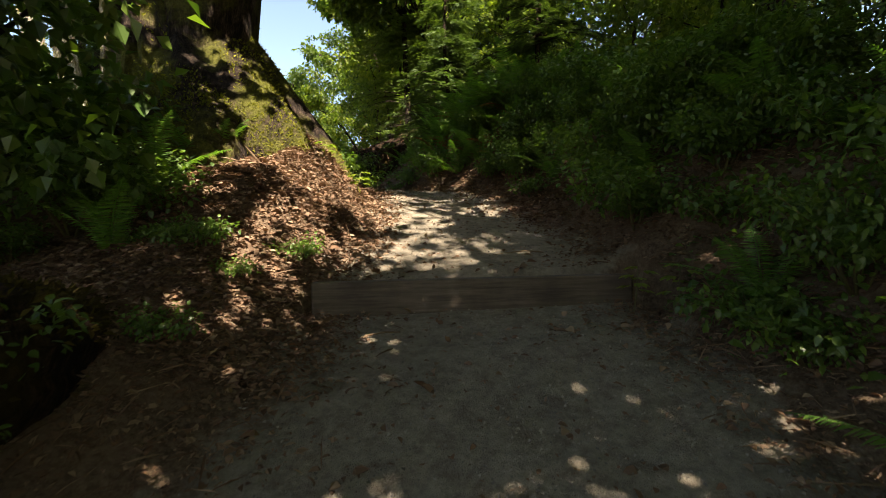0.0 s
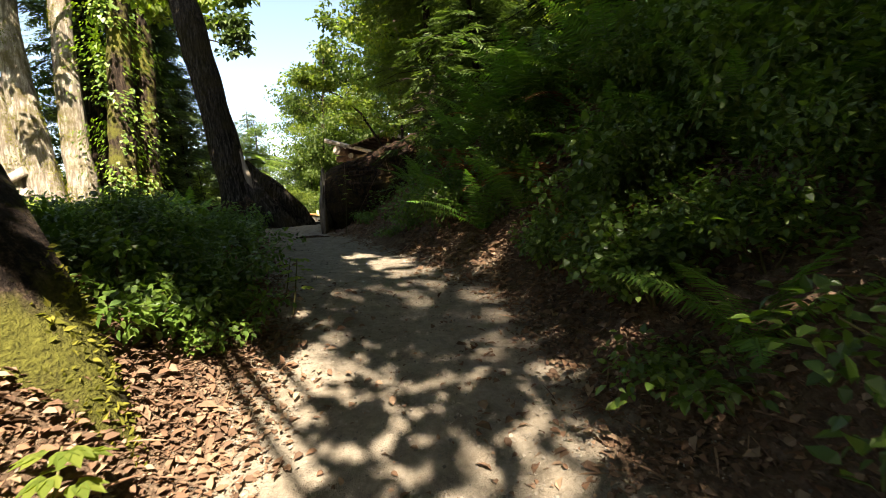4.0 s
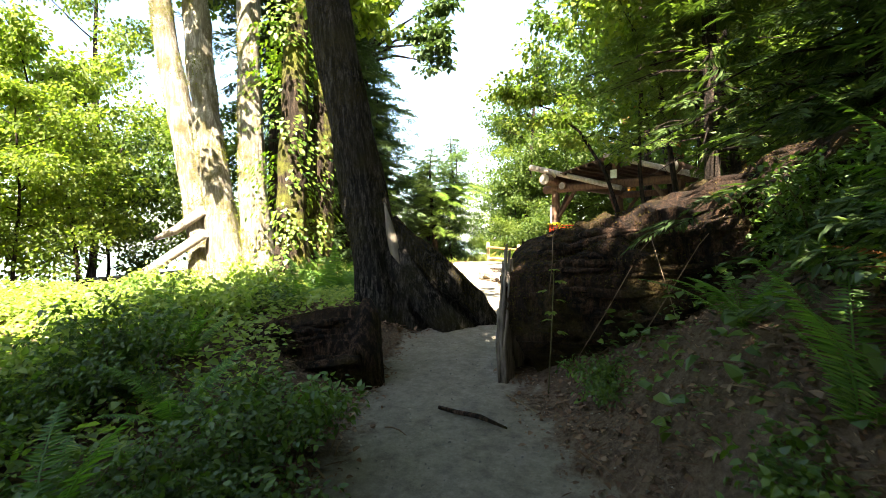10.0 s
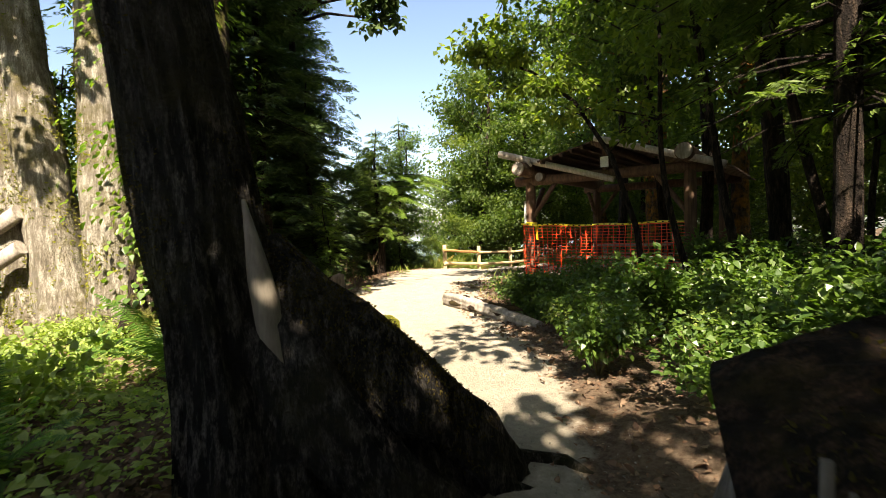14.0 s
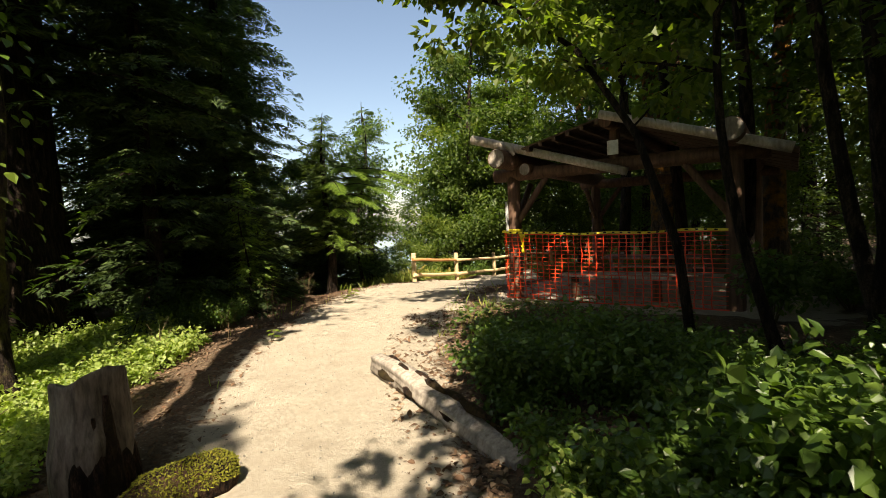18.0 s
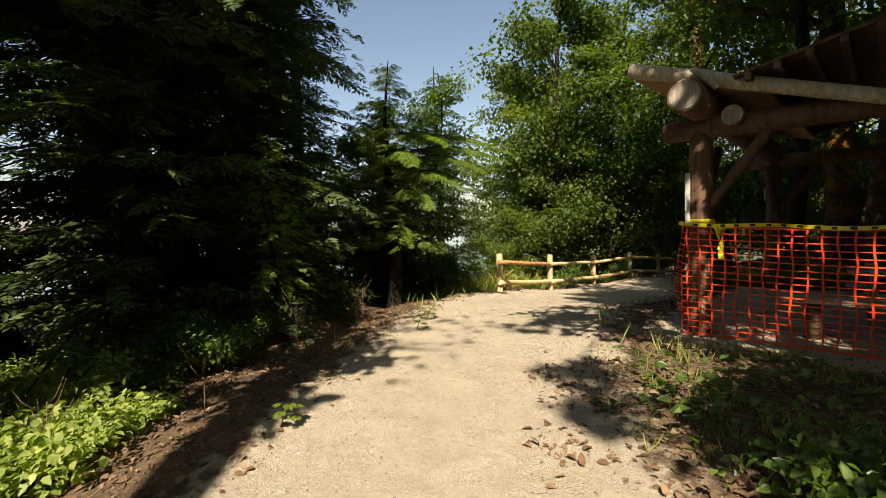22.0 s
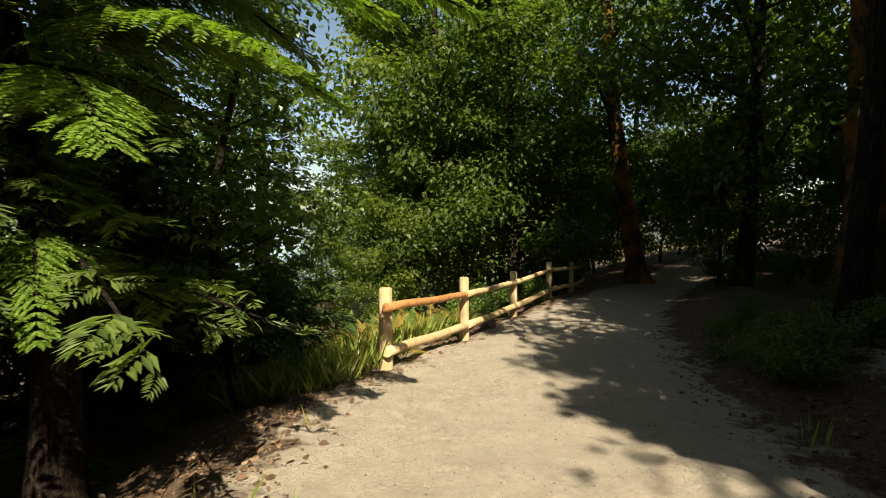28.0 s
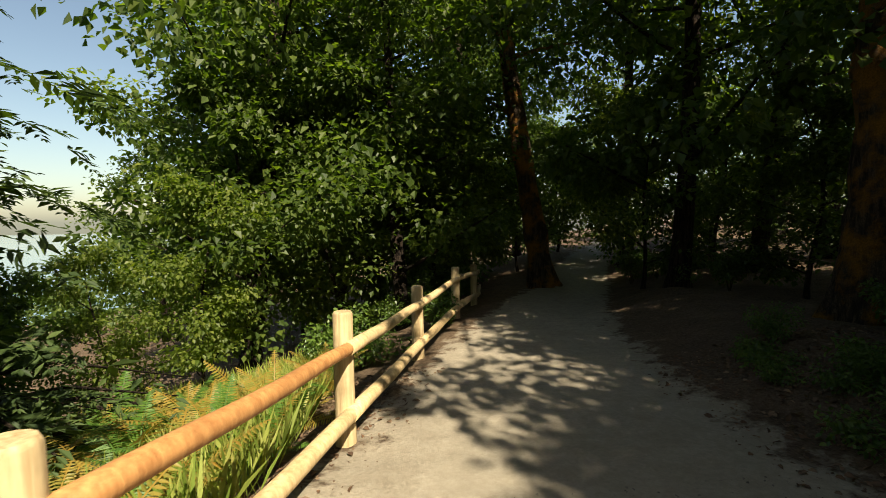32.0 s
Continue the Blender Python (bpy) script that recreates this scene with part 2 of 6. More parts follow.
M_WATER = plain_material("lake_water", (0.12, 0.19, 0.24), 0.12, 0.5)
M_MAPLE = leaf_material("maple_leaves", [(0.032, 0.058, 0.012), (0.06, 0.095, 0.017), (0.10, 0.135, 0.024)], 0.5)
# maple leaves again, with sunlight put into a lighter, yellower green
M_MAPLE_LIT = leaf_material("sun_lightened_maple_leaves", [(0.07, 0.105, 0.018), (0.11, 0.15, 0.026), (0.17, 0.195, 0.038)], 0.55)
# hemlock needles at nearly double lightness, the sun on them put into the colour
M_NEEDLE_LIT = leaf_material("sun_lightened_hemlock_needles", [(0.05, 0.08, 0.018), (0.085, 0.125, 0.026), (0.13, 0.17, 0.04)], 0.4, 0.55, 0.3)
M_MOSS = leaf_material("yellow_green_moss_tufts", [(0.075, 0.08, 0.014), (0.15, 0.15, 0.024), (0.25, 0.23, 0.04)], 0.3, 0.8, 0.1)
M_MOSS_BROWN = leaf_material("brown_olive_moss_tufts", [(0.025, 0.018, 0.007), (0.055, 0.04, 0.012), (0.085, 0.066, 0.018)], 0.25, 0.85, 0.1)
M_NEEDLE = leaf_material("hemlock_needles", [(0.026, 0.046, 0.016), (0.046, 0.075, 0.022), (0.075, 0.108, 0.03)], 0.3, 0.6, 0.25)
M_CEDAR = leaf_material("cedar_sprays", [(0.08, 0.14, 0.025), (0.13, 0.20, 0.035), (0.19, 0.26, 0.05)], 0.4, 0.55, 0.3)
M_FERN = leaf_material("fern_fronds", [(0.05, 0.115, 0.02), (0.08, 0.16, 0.026), (0.12, 0.20, 0.034)], 0.4)
M_FERN_DRY = leaf_material("yellowing_fern_fronds", [(0.16, 0.15, 0.03), (0.26, 0.20, 0.04), (0.30, 0.17, 0.035)], 0.4)
M_FERN_DEAD = leaf_material("dead_rusty_fern_fronds", [(0.10, 0.045, 0.02), (0.20, 0.085, 0.035), (0.27, 0.14, 0.06)], 0.25, 0.85, 0.1, (1.0, 0.7, 0.4))
M_SHRUB = leaf_material("shrub_leaves", [(0.04, 0.08, 0.015), (0.07, 0.12, 0.02), (0.11, 0.165, 0.028)], 0.4, 0.4, 0.5)
M_LOW = leaf_material("low_light_green_leaves", [(0.13, 0.185, 0.045), (0.22, 0.275, 0.07), (0.32, 0.36, 0.11)], 0.45)
M_IVY = leaf_material("ivy_leaves", [(0.05, 0.10, 0.014), (0.10, 0.16, 0.02), (0.16, 0.21, 0.03)], 0.4, 0.4, 0.5)
M_GRASS = leaf_material("long_grass_blades", [(0.14, 0.20, 0.035), (0.24, 0.28, 0.06), (0.36, 0.34, 0.11)], 0.4)
M_GRAVEL = leaf_material("small_gravel", [(0.10, 0.09, 0.075), (0.20, 0.18, 0.15), (0.32, 0.28, 0.22)], 0.0, 0.9, 0.1)
M_LITTER = leaf_material("dead_leaf_litter", [(0.07, 0.043, 0.028), (0.135, 0.086, 0.055), (0.27, 0.19, 0.125), (0.095, 0.058, 0.037), (0.165, 0.095, 0.057), (0.12, 0.078, 0.05)], 0.12, 0.85, 0.15, (1.0, 0.8, 0.5))

# ---------------------------------------------------------------- mesh helpers
rng = np.random.default_rng(7)


def mesh_np(name, verts, faces, material_, smooth=False):
    """A mesh of quads (or triangles) from arrays."""
    verts = np.asarray(verts, np.float32).reshape(-1, 3)
    faces = np.asarray(faces, np.int32)
    me = bpy.data.meshes.new(name)
    k = faces.shape[1]
    me.vertices.add(len(verts))
    me.vertices.foreach_set("co", verts.ravel())
    me.loops.add(faces.size)
    me.loops.foreach_set("vertex_index", faces.ravel())
    me.polygons.add(len(faces))
    me.polygons.foreach_set("loop_start", np.arange(0, faces.size, k, dtype=np.int32))
    me.polygons.foreach_set("loop_total", np.full(len(faces), k, np.int32))
    me.polygons.foreach_set("use_smooth", np.full(len(faces), smooth))
    me.materials.append(material_)
    me.update()
    return me


def part(name, data, material_=None, parent=None, label=""):
    """Link a bmesh or a mesh as ONE object, under a thing or a part."""
    if isinstance(data, bmesh.types.BMesh):
        me = bpy.data.meshes.new(name)
        data.to_mesh(me)
        data.free()
        me.materials.append(material_)
        data = me
    ob = new(name, data)
    if parent:
        ob.parent = parent
    if label:
        ob["label"] = label
    return ob


def empty(name, place, label, category, group="", kind=""):
    ob = new(name)
    ob.matrix_world = place if isinstance(place, Matrix) else Matrix.Translation(place)
    ob.empty_display_size = 0.1
    return tagged(ob, label, category, group, kind)


def tube(points, radii, sides=12, rough=0.0, seed=0, freq=2.0, caps=True, smooth=True, flare=None, furrow=0.0):
    """A bmesh tube along points with uneven radii."""
    bm = bmesh.new()
    rings = []
    pts = [Vector(p) for p in points]
    ref = Vector((1, 0, 0))
    for i, p in enumerate(pts):
        d = (pts[min(i + 1, len(pts) - 1)] - pts[max(i - 1, 0)]).normalized()
        if abs(d.x) > 0.9:
            ref = Vector((0, 1, 0))
        a = (ref - d * ref.dot(d)).normalized()
        c = d.cross(a)
        ring = []
        for k in range(sides):
            t = 2 * math.pi * k / sides
            r = radii[i]
            if flare:
                r *= flare(i, t)
            if rough:
                q = p * freq + (a * math.cos(t) + c * math.sin(t)) * r * freq + Vector((seed, seed * 1.7, 0))
                r *= 1 + rough * noise.noise(q) + 0.4 * rough * noise.noise(q * 3.1)
            if furrow:
                w = Vector((math.cos(t), math.sin(t), 0)) * (sides * 0.16) + Vector((seed, 0, p.z * 0.9))
                r *= 1 + furrow * (abs(noise.noise(w)) * 2 - 0.6)
            ring.append(bm.verts.new(p + (a * math.cos(t) + c * math.sin(t)) * r))
        rings.append(ring)
    for r0, r1 in zip(rings, rings[1:]):
        for k in range(sides):
            f = bm.faces.new((r0[k], r0[(k + 1) % sides], r1[(k + 1) % sides], r1[k]))
            f.smooth = smooth
    if caps:
        bm.faces.new(rings[0][::-1])
        bm.faces.new(rings[-1])
    return bm


def box(sx, sy, sz, bevel=0.01, at=(0, 0, 0), jitter=0.0):
    bm = bmesh.new()
    bmesh.ops.create_cube(bm, size=1.0)
    bmesh.ops.scale(bm, vec=(sx, sy, sz), verts=bm.verts)
    if bevel:
        bmesh.ops.bevel(bm, geom=bm.edges[:], offset=bevel, segments=2, affect="EDGES", profile=0.6)
    if jitter:
        for v in bm.verts:
            v.co += Vector((noise.noise(v.co * 5), noise.noise(v.co * 5 + Vector((9, 0, 0))), noise.noise(v.co * 5 + Vector((0, 9, 0))))) * jitter
    bmesh.ops.translate(bm, vec=at, verts=bm.verts)
    return bm


def frames_of(dirs, up):
    """Side and normal vectors for arrays of leaf directions and rough up vectors."""
    dirs = dirs / np.linalg.norm(dirs, axis=1, keepdims=True)
    side = np.cross(dirs, up)
    side /= np.linalg.norm(side, axis=1, keepdims=True) + 1e-9
    return dirs, side, np.cross(side, dirs)


def blades(pos, dirs, up, length, width, fold=0.15, wide=0.45):
    """Leaf blades of 2 quads each, folded along the midrib: arrays of vertices and faces."""
    n = len(pos)
    d, s, u = frames_of(dirs, up)
    length = np.broadcast_to(np.asarray(length, float).reshape(-1, 1), (n, 1))
    width = np.broadcast_to(np.asarray(width, float).reshape(-1, 1), (n, 1))
    mid = pos + d * length * wide
    tip = pos + d * length - u * length * 0.12
    a = mid + s * width * 0.5 + u * width * fold
    b = mid - s * width * 0.5 + u * width * fold
    v = np.stack([pos, a, tip, b], 1).reshape(-1, 3)
    i = np.arange(n)[:, None] * 4
    f = np.concatenate([i + [[0, 1, 2]], i + [[0, 2, 3]]], 1).reshape(-1, 3)
    return v, f


def round_blades(pos, dirs, up, length, width, fold=0.15):
    """Leaf blades with a rounded outline, one six-sided face each."""
    n = len(pos)
    d, s, u = frames_of(dirs, up)
    length = np.broadcast_to(np.asarray(length, float).reshape(-1, 1), (n, 1))
    width = np.broadcast_to(np.asarray(width, float).reshape(-1, 1), (n, 1))
    at = lambda t, w, z: pos + d * length * t + s * width * w + u * width * z - u * length * 0.15 * t * t
    v = np.stack([at(0, 0, 0), at(0.25, 0.42, fold), at(0.62, 0.43, fold), at(1, 0, 0), at(0.62, -0.43, fold), at(0.25, -0.42, fold)], 1).reshape(-1, 3)
    return v, np.arange(n * 6).reshape(n, 6)


def unit(n, g=rng):
    v = g.normal(size=(n, 3))
    return v / np.linalg.norm(v, axis=1, keepdims=True)


def moss_on(ob, count, size, seed, mat, low=0.0, up=-0.3, zmax=9.0, zmin=-1.0):
    """Tufts of moss growing in patches on the surface of a part."""
    g = np.random.default_rng(2000 + seed)
    me = ob.data
    me.calc_loop_triangles()
    co = np.empty(len(me.vertices) * 3, np.float32)
    me.vertices.foreach_get("co", co)
    co = co.reshape(-1, 3)
    tri = np.empty(len(me.loop_triangles) * 3, np.int32)
    me.loop_triangles.foreach_get("vertices", tri)
    a, b, c = (co[tri.reshape(-1, 3)[:, k]] for k in range(3))
    nrm = np.cross(b - a, c - a)
    area = np.linalg.norm(nrm, axis=1) + 1e-9
    nrm = nrm / area[:, None]
    mid = (a + b + c) / 3
    area = area * (nrm[:, 2] > up) * (mid[:, 2] < zmax) * (mid[:, 2] > zmin)
    pick = g.choice(len(area), count, p=area / area.sum())
    w = g.dirichlet((1, 1, 1), count)
    p = a[pick] * w[:, :1] + b[pick] * w[:, 1:2] + c[pick] * w[:, 2:]
    n = nrm[pick]
    q = p * 2.3 + seed
    wave = np.sin(q[:, 0] * 1.9 + 1.3 * np.sin(q[:, 2] * 1.1)) + np.sin(q[:, 1] * 2.3 + 1.7 * np.sin(q[:, 0] * 1.4)) + np.sin(q[:, 2] * 1.7 + 1.1 * np.sin(q[:, 1] * 2.0)) + 0.6 * np.sin(7 * q[:, 0] + 5 * q[:, 2]) * np.sin(6 * q[:, 1] - 4 * q[:, 2])
    keep = wave + 0.5 * g.normal(size=count) > low
    p, n = p[keep], n[keep]
    d = n * 0.7 + unit(len(p), g) * 0.75
    d[:, 2] -= 0.15
    ln = size * (0.5 + g.random(len(p)))
    v, f = blades(p - n * 0.004, d, unit(len(p), g) + n, ln, ln * 0.42)
    return part("moss", mesh_np("moss", v, f, mat), None, ob.parent, "tufted moss growing in patches")


def merged(pieces):
    vs, fs, o = [], [], 0
    for v, f in pieces:
        vs.append(v)
        fs.append(f + o)
        o += len(v)
    return np.concatenate(vs), np.concatenate(fs)

# ---------------------------------------------------------------- the lie of the land
# centreline of the trail: x, y, height, half width, bank on the right (rise, run), bank on the left (rise, run), sandiness
LINE = [
    (0.05, -14.0, -1.6, 1.1, 1.0, 1.8, 0.3, 1.5, 0.0),
    (0.05, -4.0, 0.0, 1.1, 1.2, 1.8, 0.3, 1.2, 0.0),
    (0.05, -0.1, 1.03, 1.1, 1.2, 1.8, 0.3, 1.1, 0.0),
    (0.30, 1.4, 1.43, 1.1, 1.2, 1.8, 0.35, 1.0, 0.0),
    (0.38, 3.0, 1.85, 1.0, 1.3, 1.8, 0.6, 0.9, 0.0),
    (0.40, 3.6, 2.16, 0.95, 1.3, 1.7, 0.8, 0.9, 0.05),
    (0.35, 5.2, 2.59, 0.75, 1.3, 1.6, 0.95, 0.9, 0.1),
    (0.10, 6.5, 2.95, 0.72, 1.4, 1.5, 0.45, 1.0, 0.1),
    (-0.15, 7.4, 3.12, 0.70, 1.5, 1.4, 0.15, 0.9, 0.1),
    (-0.90, 8.8, 3.22, 0.66, 1.4, 1.4, 0.12, 1.0, 0.1),
    (-1.60, 10.0, 3.30, 0.62, 1.2, 1.5, 0.2, 1.0, 0.1),
    (-2.55, 11.7, 3.40, 0.52, 0.9, 1.6, 0.3, 1.0, 0.1),
    (-3.05, 13.0, 3.50, 0.50, 0.6, 1.8, 0.35, 1.0, 0.25),
    (-3.40, 14.5, 3.55, 0.58, 0.25, 1.8, 0.05, 1.0, 0.6),
    (-4.18, 16.2, 3.50, 0.72, 0.1, 1.5, -0.05, 1.2, 0.9),
    (-5.40, 18.0, 3.45, 1.0, 0.05, 1.5, -0.08, 1.4, 1.0),
    (-6.50, 20.0, 3.45, 1.2, 0.05, 1.5, -0.1, 1.6, 1.0),
    (-7.20, 22.0, 3.47, 1.3, 0.03, 1.5, -0.1, 1.6, 1.0),
    (-7.70, 24.0, 3.50, 1.45, 0.02, 1.5, -0.15, 1.6, 1.0),
    (-8.00, 26.0, 3.45, 1.55, 0.02, 1.5, -0.2, 1.6, 1.0),
    (-8.10, 28.0, 3.27, 1.75, 0.2, 1.8, -0.4, 2.0, 1.0),
    (-7.80, 30.5, 3.02, 1.7, 0.3, 1.8, -0.5, 2.2, 0.95),
    (-7.20, 33.0, 2.86, 1.4, 0.3, 1.8, -0.6, 2.5, 0.8),
    (-6.30, 36.0, 2.74, 1.1, 0.3, 1.8, -0.6, 3.0, 0.6),
    (-5.00, 39.0, 2.65, 1.0, 0.35, 1.8, -0.5, 3.0, 0.5),
    (-3.40, 42.0, 2.57, 0.9, 0.4, 1.8, -0.4, 3.0, 0.5),
    (-1.60, 46.0, 2.55, 0.9, 0.4, 1.8, -0.3, 3.0, 0.5),
    (1.50, 52.0, 2.6, 0.9, 0.4, 1.8, 0.0, 3.0, 0.3),
    (8.0, 62.0, 2.8, 0.9, 0.4, 1.8, 0.0, 3.0, 0.2),
]
_line = np.array(LINE)
_arc = np.concatenate([[0], np.cumsum(np.hypot(*np.diff(_line[:, :2], axis=0).T))])
_fine = np.arange(0, _arc[-1], 0.12)
TRAIL = np.stack([np.interp(_fine, _arc, _line[:, k]) for k in range(_line.shape[1])], 1)
for _ in range(6):
    TRAIL[1:-1, :2] = 0.25 * TRAIL[:-2, :2] + 0.5 * TRAIL[1:-1, :2] + 0.25 * TRAIL[2:, :2]
_tan = np.gradient(TRAIL[:, :2], axis=0)
_tan /= np.linalg.norm(_tan, axis=1, keepdims=True)
SHED_O, SHED_U, SHED_V = np.array([-5.21, 24.79]), np.array([0.967, -0.255]), np.array([0.255, 0.967])
STEP_A, STEP_B = np.array([-0.76, 3.21]), np.array([1.51, 3.57])


def sstep(t):
    t = np.clip(t, 0, 1)
    return t * t * (3 - 2 * t)


_lat = rng.random((64, 64))


def soft_noise(x, y):
    """Cheap smooth noise in the plane, -1 to 1."""
    xi, yi = np.floor(x).astype(int), np.floor(y).astype(int)
    fx, fy = sstep(x - xi), sstep(y - yi)
    g = lambda a, b: _lat[a % 64, b % 64]
    return 2 * ((g(xi, yi) * (1 - fx) + g(xi + 1, yi) * fx) * (1 - fy) + (g(xi, yi + 1) * (1 - fx) + g(xi + 1, yi + 1) * fx) * fy) - 1


def land(x, y):
    """Height, trodden and sandy masks and signed distance from the trail (right positive)."""
    x, y = np.atleast_1d(np.asarray(x, float)).ravel(), np.atleast_1d(np.asarray(y, float)).ravel()
    z, trod, sandy, dist = (np.empty(len(x)) for _ in range(4))
    for i in range(0, len(x), 20000):
        xs, ys = x[i:i + 20000], y[i:i + 20000]
        k = np.argmin((xs[:, None] - TRAIL[None, ::2, 0]) ** 2 + (ys[:, None] - TRAIL[None, ::2, 1]) ** 2, axis=1) * 2
        k = np.minimum(k, len(TRAIL) - 1)
        c, tn = TRAIL[k], _tan[k]
        dx, dy = xs - c[:, 0], ys - c[:, 1]
        d = dx * tn[:, 1] - dy * tn[:, 0]
        along = np.clip(dx * tn[:, 0] + dy * tn[:, 1], -0.2, 0.2)
        at = np.clip(k + along / 0.12, 0, len(TRAIL) - 1.001)
        k0 = at.astype(int)
        part_way = (at - k0)[:, None]
        c = TRAIL[k0] * (1 - part_way) + TRAIL[k0 + 1] * part_way
        tn = _tan[k0] * (1 - part_way) + _tan[k0 + 1] * part_way
        dx, dy = xs - c[:, 0], ys - c[:, 1]
        d = dx * tn[:, 1] - dy * tn[:, 0]
        w = c[:, 3]
        r = sstep((d - w) / c[:, 5]) * c[:, 4] + np.clip(d - w - c[:, 5], 0, 30) * 0.10 * np.clip((13 - ys) / 4, 0, 1)
        l = sstep((-d - w) / c[:, 7]) * c[:, 6]
        fall = -0.16 * np.clip(-d - 13.0, 0, 400) - 0.28 * np.clip(-d - 3.0, 0, 8) * np.clip((ys - 27) / 4, 0, 1)
        h = c[:, 2] + r + l + fall
        off = np.clip((np.abs(d) - w * 0.6) / 0.8, 0, 1)
        h = h + off * (0.07 * soft_noise(xs * 1.1 + 7, ys * 1.1) + 0.035 * soft_noise(xs * 3.3, ys * 3.3)) + 0.012 * soft_noise(xs * 2.7 + 3, ys * 2.7) + 0.008 * soft_noise(xs * 7, ys * 7 + 5)
        # the timber step holds the earth behind it
        e = STEP_B - STEP_A
        e = e / np.linalg.norm(e)
        sx, sy = xs - STEP_A[0], ys - STEP_A[1]
        su, sv = sx * e[0] + sy * e[1], -sx * e[1] + sy * e[0]
        inside = (su > -0.1) & (su < 2.4)
        h = np.where(inside & (sv > 0.09) & (sv < 0.75), np.maximum(h, 2.06 + 0.14 * np.clip(sv, 0, 1)), h)
        h = np.where(inside & (sv <= 0.09) & (sv > -0.6), np.minimum(h, 1.89 + 0.22 * np.minimum(sv, 0)), h)
        # hollow in front of the old root bank, level floor of the shelter
        px, py = xs - SHED_O[0], ys - SHED_O[1]
        pu, pv = px * SHED_U[0] + py * SHED_U[1], px * SHED_V[0] + py * SHED_V[1]
        flat = sstep((pu + 1.2) / 1.0) * sstep((6.2 - pu) / 1.5) * sstep((pv + 1.4) / 1.0) * sstep((6.5 - pv) / 1.5)
        h = h * (1 - flat) + 3.45 * flat
        # mound under the great maple
        h = h - 0.25 * np.exp(-((xs + 2.3) ** 2 + (ys - 4.3) ** 2) / 1.2)
        z[i:i + 20000] = h
        t = 1 - np.clip((np.abs(d) - w * 0.75) / (0.55 * w + 0.15), 0, 1)
        trod[i:i + 20000] = np.maximum(t, 0.9 * flat)
        sandy[i:i + 20000] = np.maximum(c[:, 8], 0.8 * flat)
        dist[i:i + 20000] = d
    return z, trod, sandy, dist


def gz(x, y):
    return float(land([x], [y])[0][0])


def axis_steps(lo, hi, step, far):
    core = np.arange(lo, hi, step)
    out, s, p = [], step, hi
    while p < far:
        out.append(p)
        s *= 1.22
        p += s
    back, s, p = [], step, lo
    while p > -far:
        s *= 1.22
        p -= s
        back.append(p)
    return np.array(back[::-1] + list(core) + out)


GX, GY = axis_steps(-13.0, 6.0, 0.08, 900.0), axis_steps(-2.0, 46.0, 0.08, 900.0)
XX, YY = np.meshgrid(GX, GY)
ZZ, TR, SA, _ = land(XX.ravel(), YY.ravel())
gn, gm = len(GX), len(GY)
idx = np.arange(gn * gm).reshape(gm, gn)
gf = np.stack([idx[:-1, :-1], idx[:-1, 1:], idx[1:, 1:], idx[1:, :-1]], -1).reshape(-1, 4)
gme = mesh_np("ground", np.stack([XX.ravel(), YY.ravel(), ZZ], 1), gf, M_GROUND, True)
for nm, vals in (("trodden", TR), ("sandy", SA)):
    at = gme.attributes.new(nm, "FLOAT", "POINT")
    at.data.foreach_set("value", vals.astype(np.float32))
ground = tagged(part("ground", gme), "forest floor with a trodden sandy dirt trail", "ground", kind="structure")
lake = tagged(part("water", mesh_np("water", [(-900, -300, -14), (-60, -300, -14), (-60, 900, -14), (-900, 900, -14)], [[0, 1, 2, 3]], M_WATER)),
              "distant blue lake seen between the trees", "water", kind="structure")


# ---------------------------------------------------------------- plants: kinds
def trunk_bm(height, r0, lean=(0, 0), sides=14, flare=1.5, rough=0.12, seed=0, bend=0.15, top=0.25, ridges=5, n=14, sink=0.4, furrow=0.05):
    hs = [-sink] + [height * (i / (n - 1)) ** 1.35 for i in range(n)]
    pts, rad = [], []
    for h in hs:
        t = max(0, h) / height
        pts.append((lean[0] * h + bend * math.sin(2.3 * t * 3 + seed), lean[1] * h + bend * math.cos(1.7 * t * 3 + seed), h))
        rad.append(r0 * ((1 - t) * (1 - top) + top) * (1 + (flare - 1) * math.exp(-max(0, h) / (1.1 * r0 + 0.15))))
    x0, y0 = pts[1][0], pts[1][1]
    pts = [(p[0] - x0, p[1] - y0, p[2]) for p in pts]

    def fl(i, t):
        e = math.exp(-max(0, hs[i]) / (1.3 * r0 + 0.1)) * (flare - 1)
        return 1 + e * 0.45 * math.sin(ridges * t + seed) + e * 0.2 * math.sin((ridges + 3) * t + 2 * seed)
    return tube(pts, rad, sides, rough, seed, 1.6, flare=fl, furrow=furrow), pts, rad


def limb(start, direction, length, r, seed=0, droop=0.0, sides=6):
    d = Vector(direction).normalized()
    pts, p = [Vector(start)], Vector(start)
    for i in range(1, 6):
        d = (d + Vector((noise.noise(p * 0.7 + Vector((seed, 0, 0))), noise.noise(p * 0.7 + Vector((0, seed, 0))), 0.3 * noise.noise(p) - droop)) * 0.25).normalized()
        p = p + d * (length / 5)
        pts.append(p.copy())
    return pts, [r * (1 - 0.16 * i) for i in range(6)]


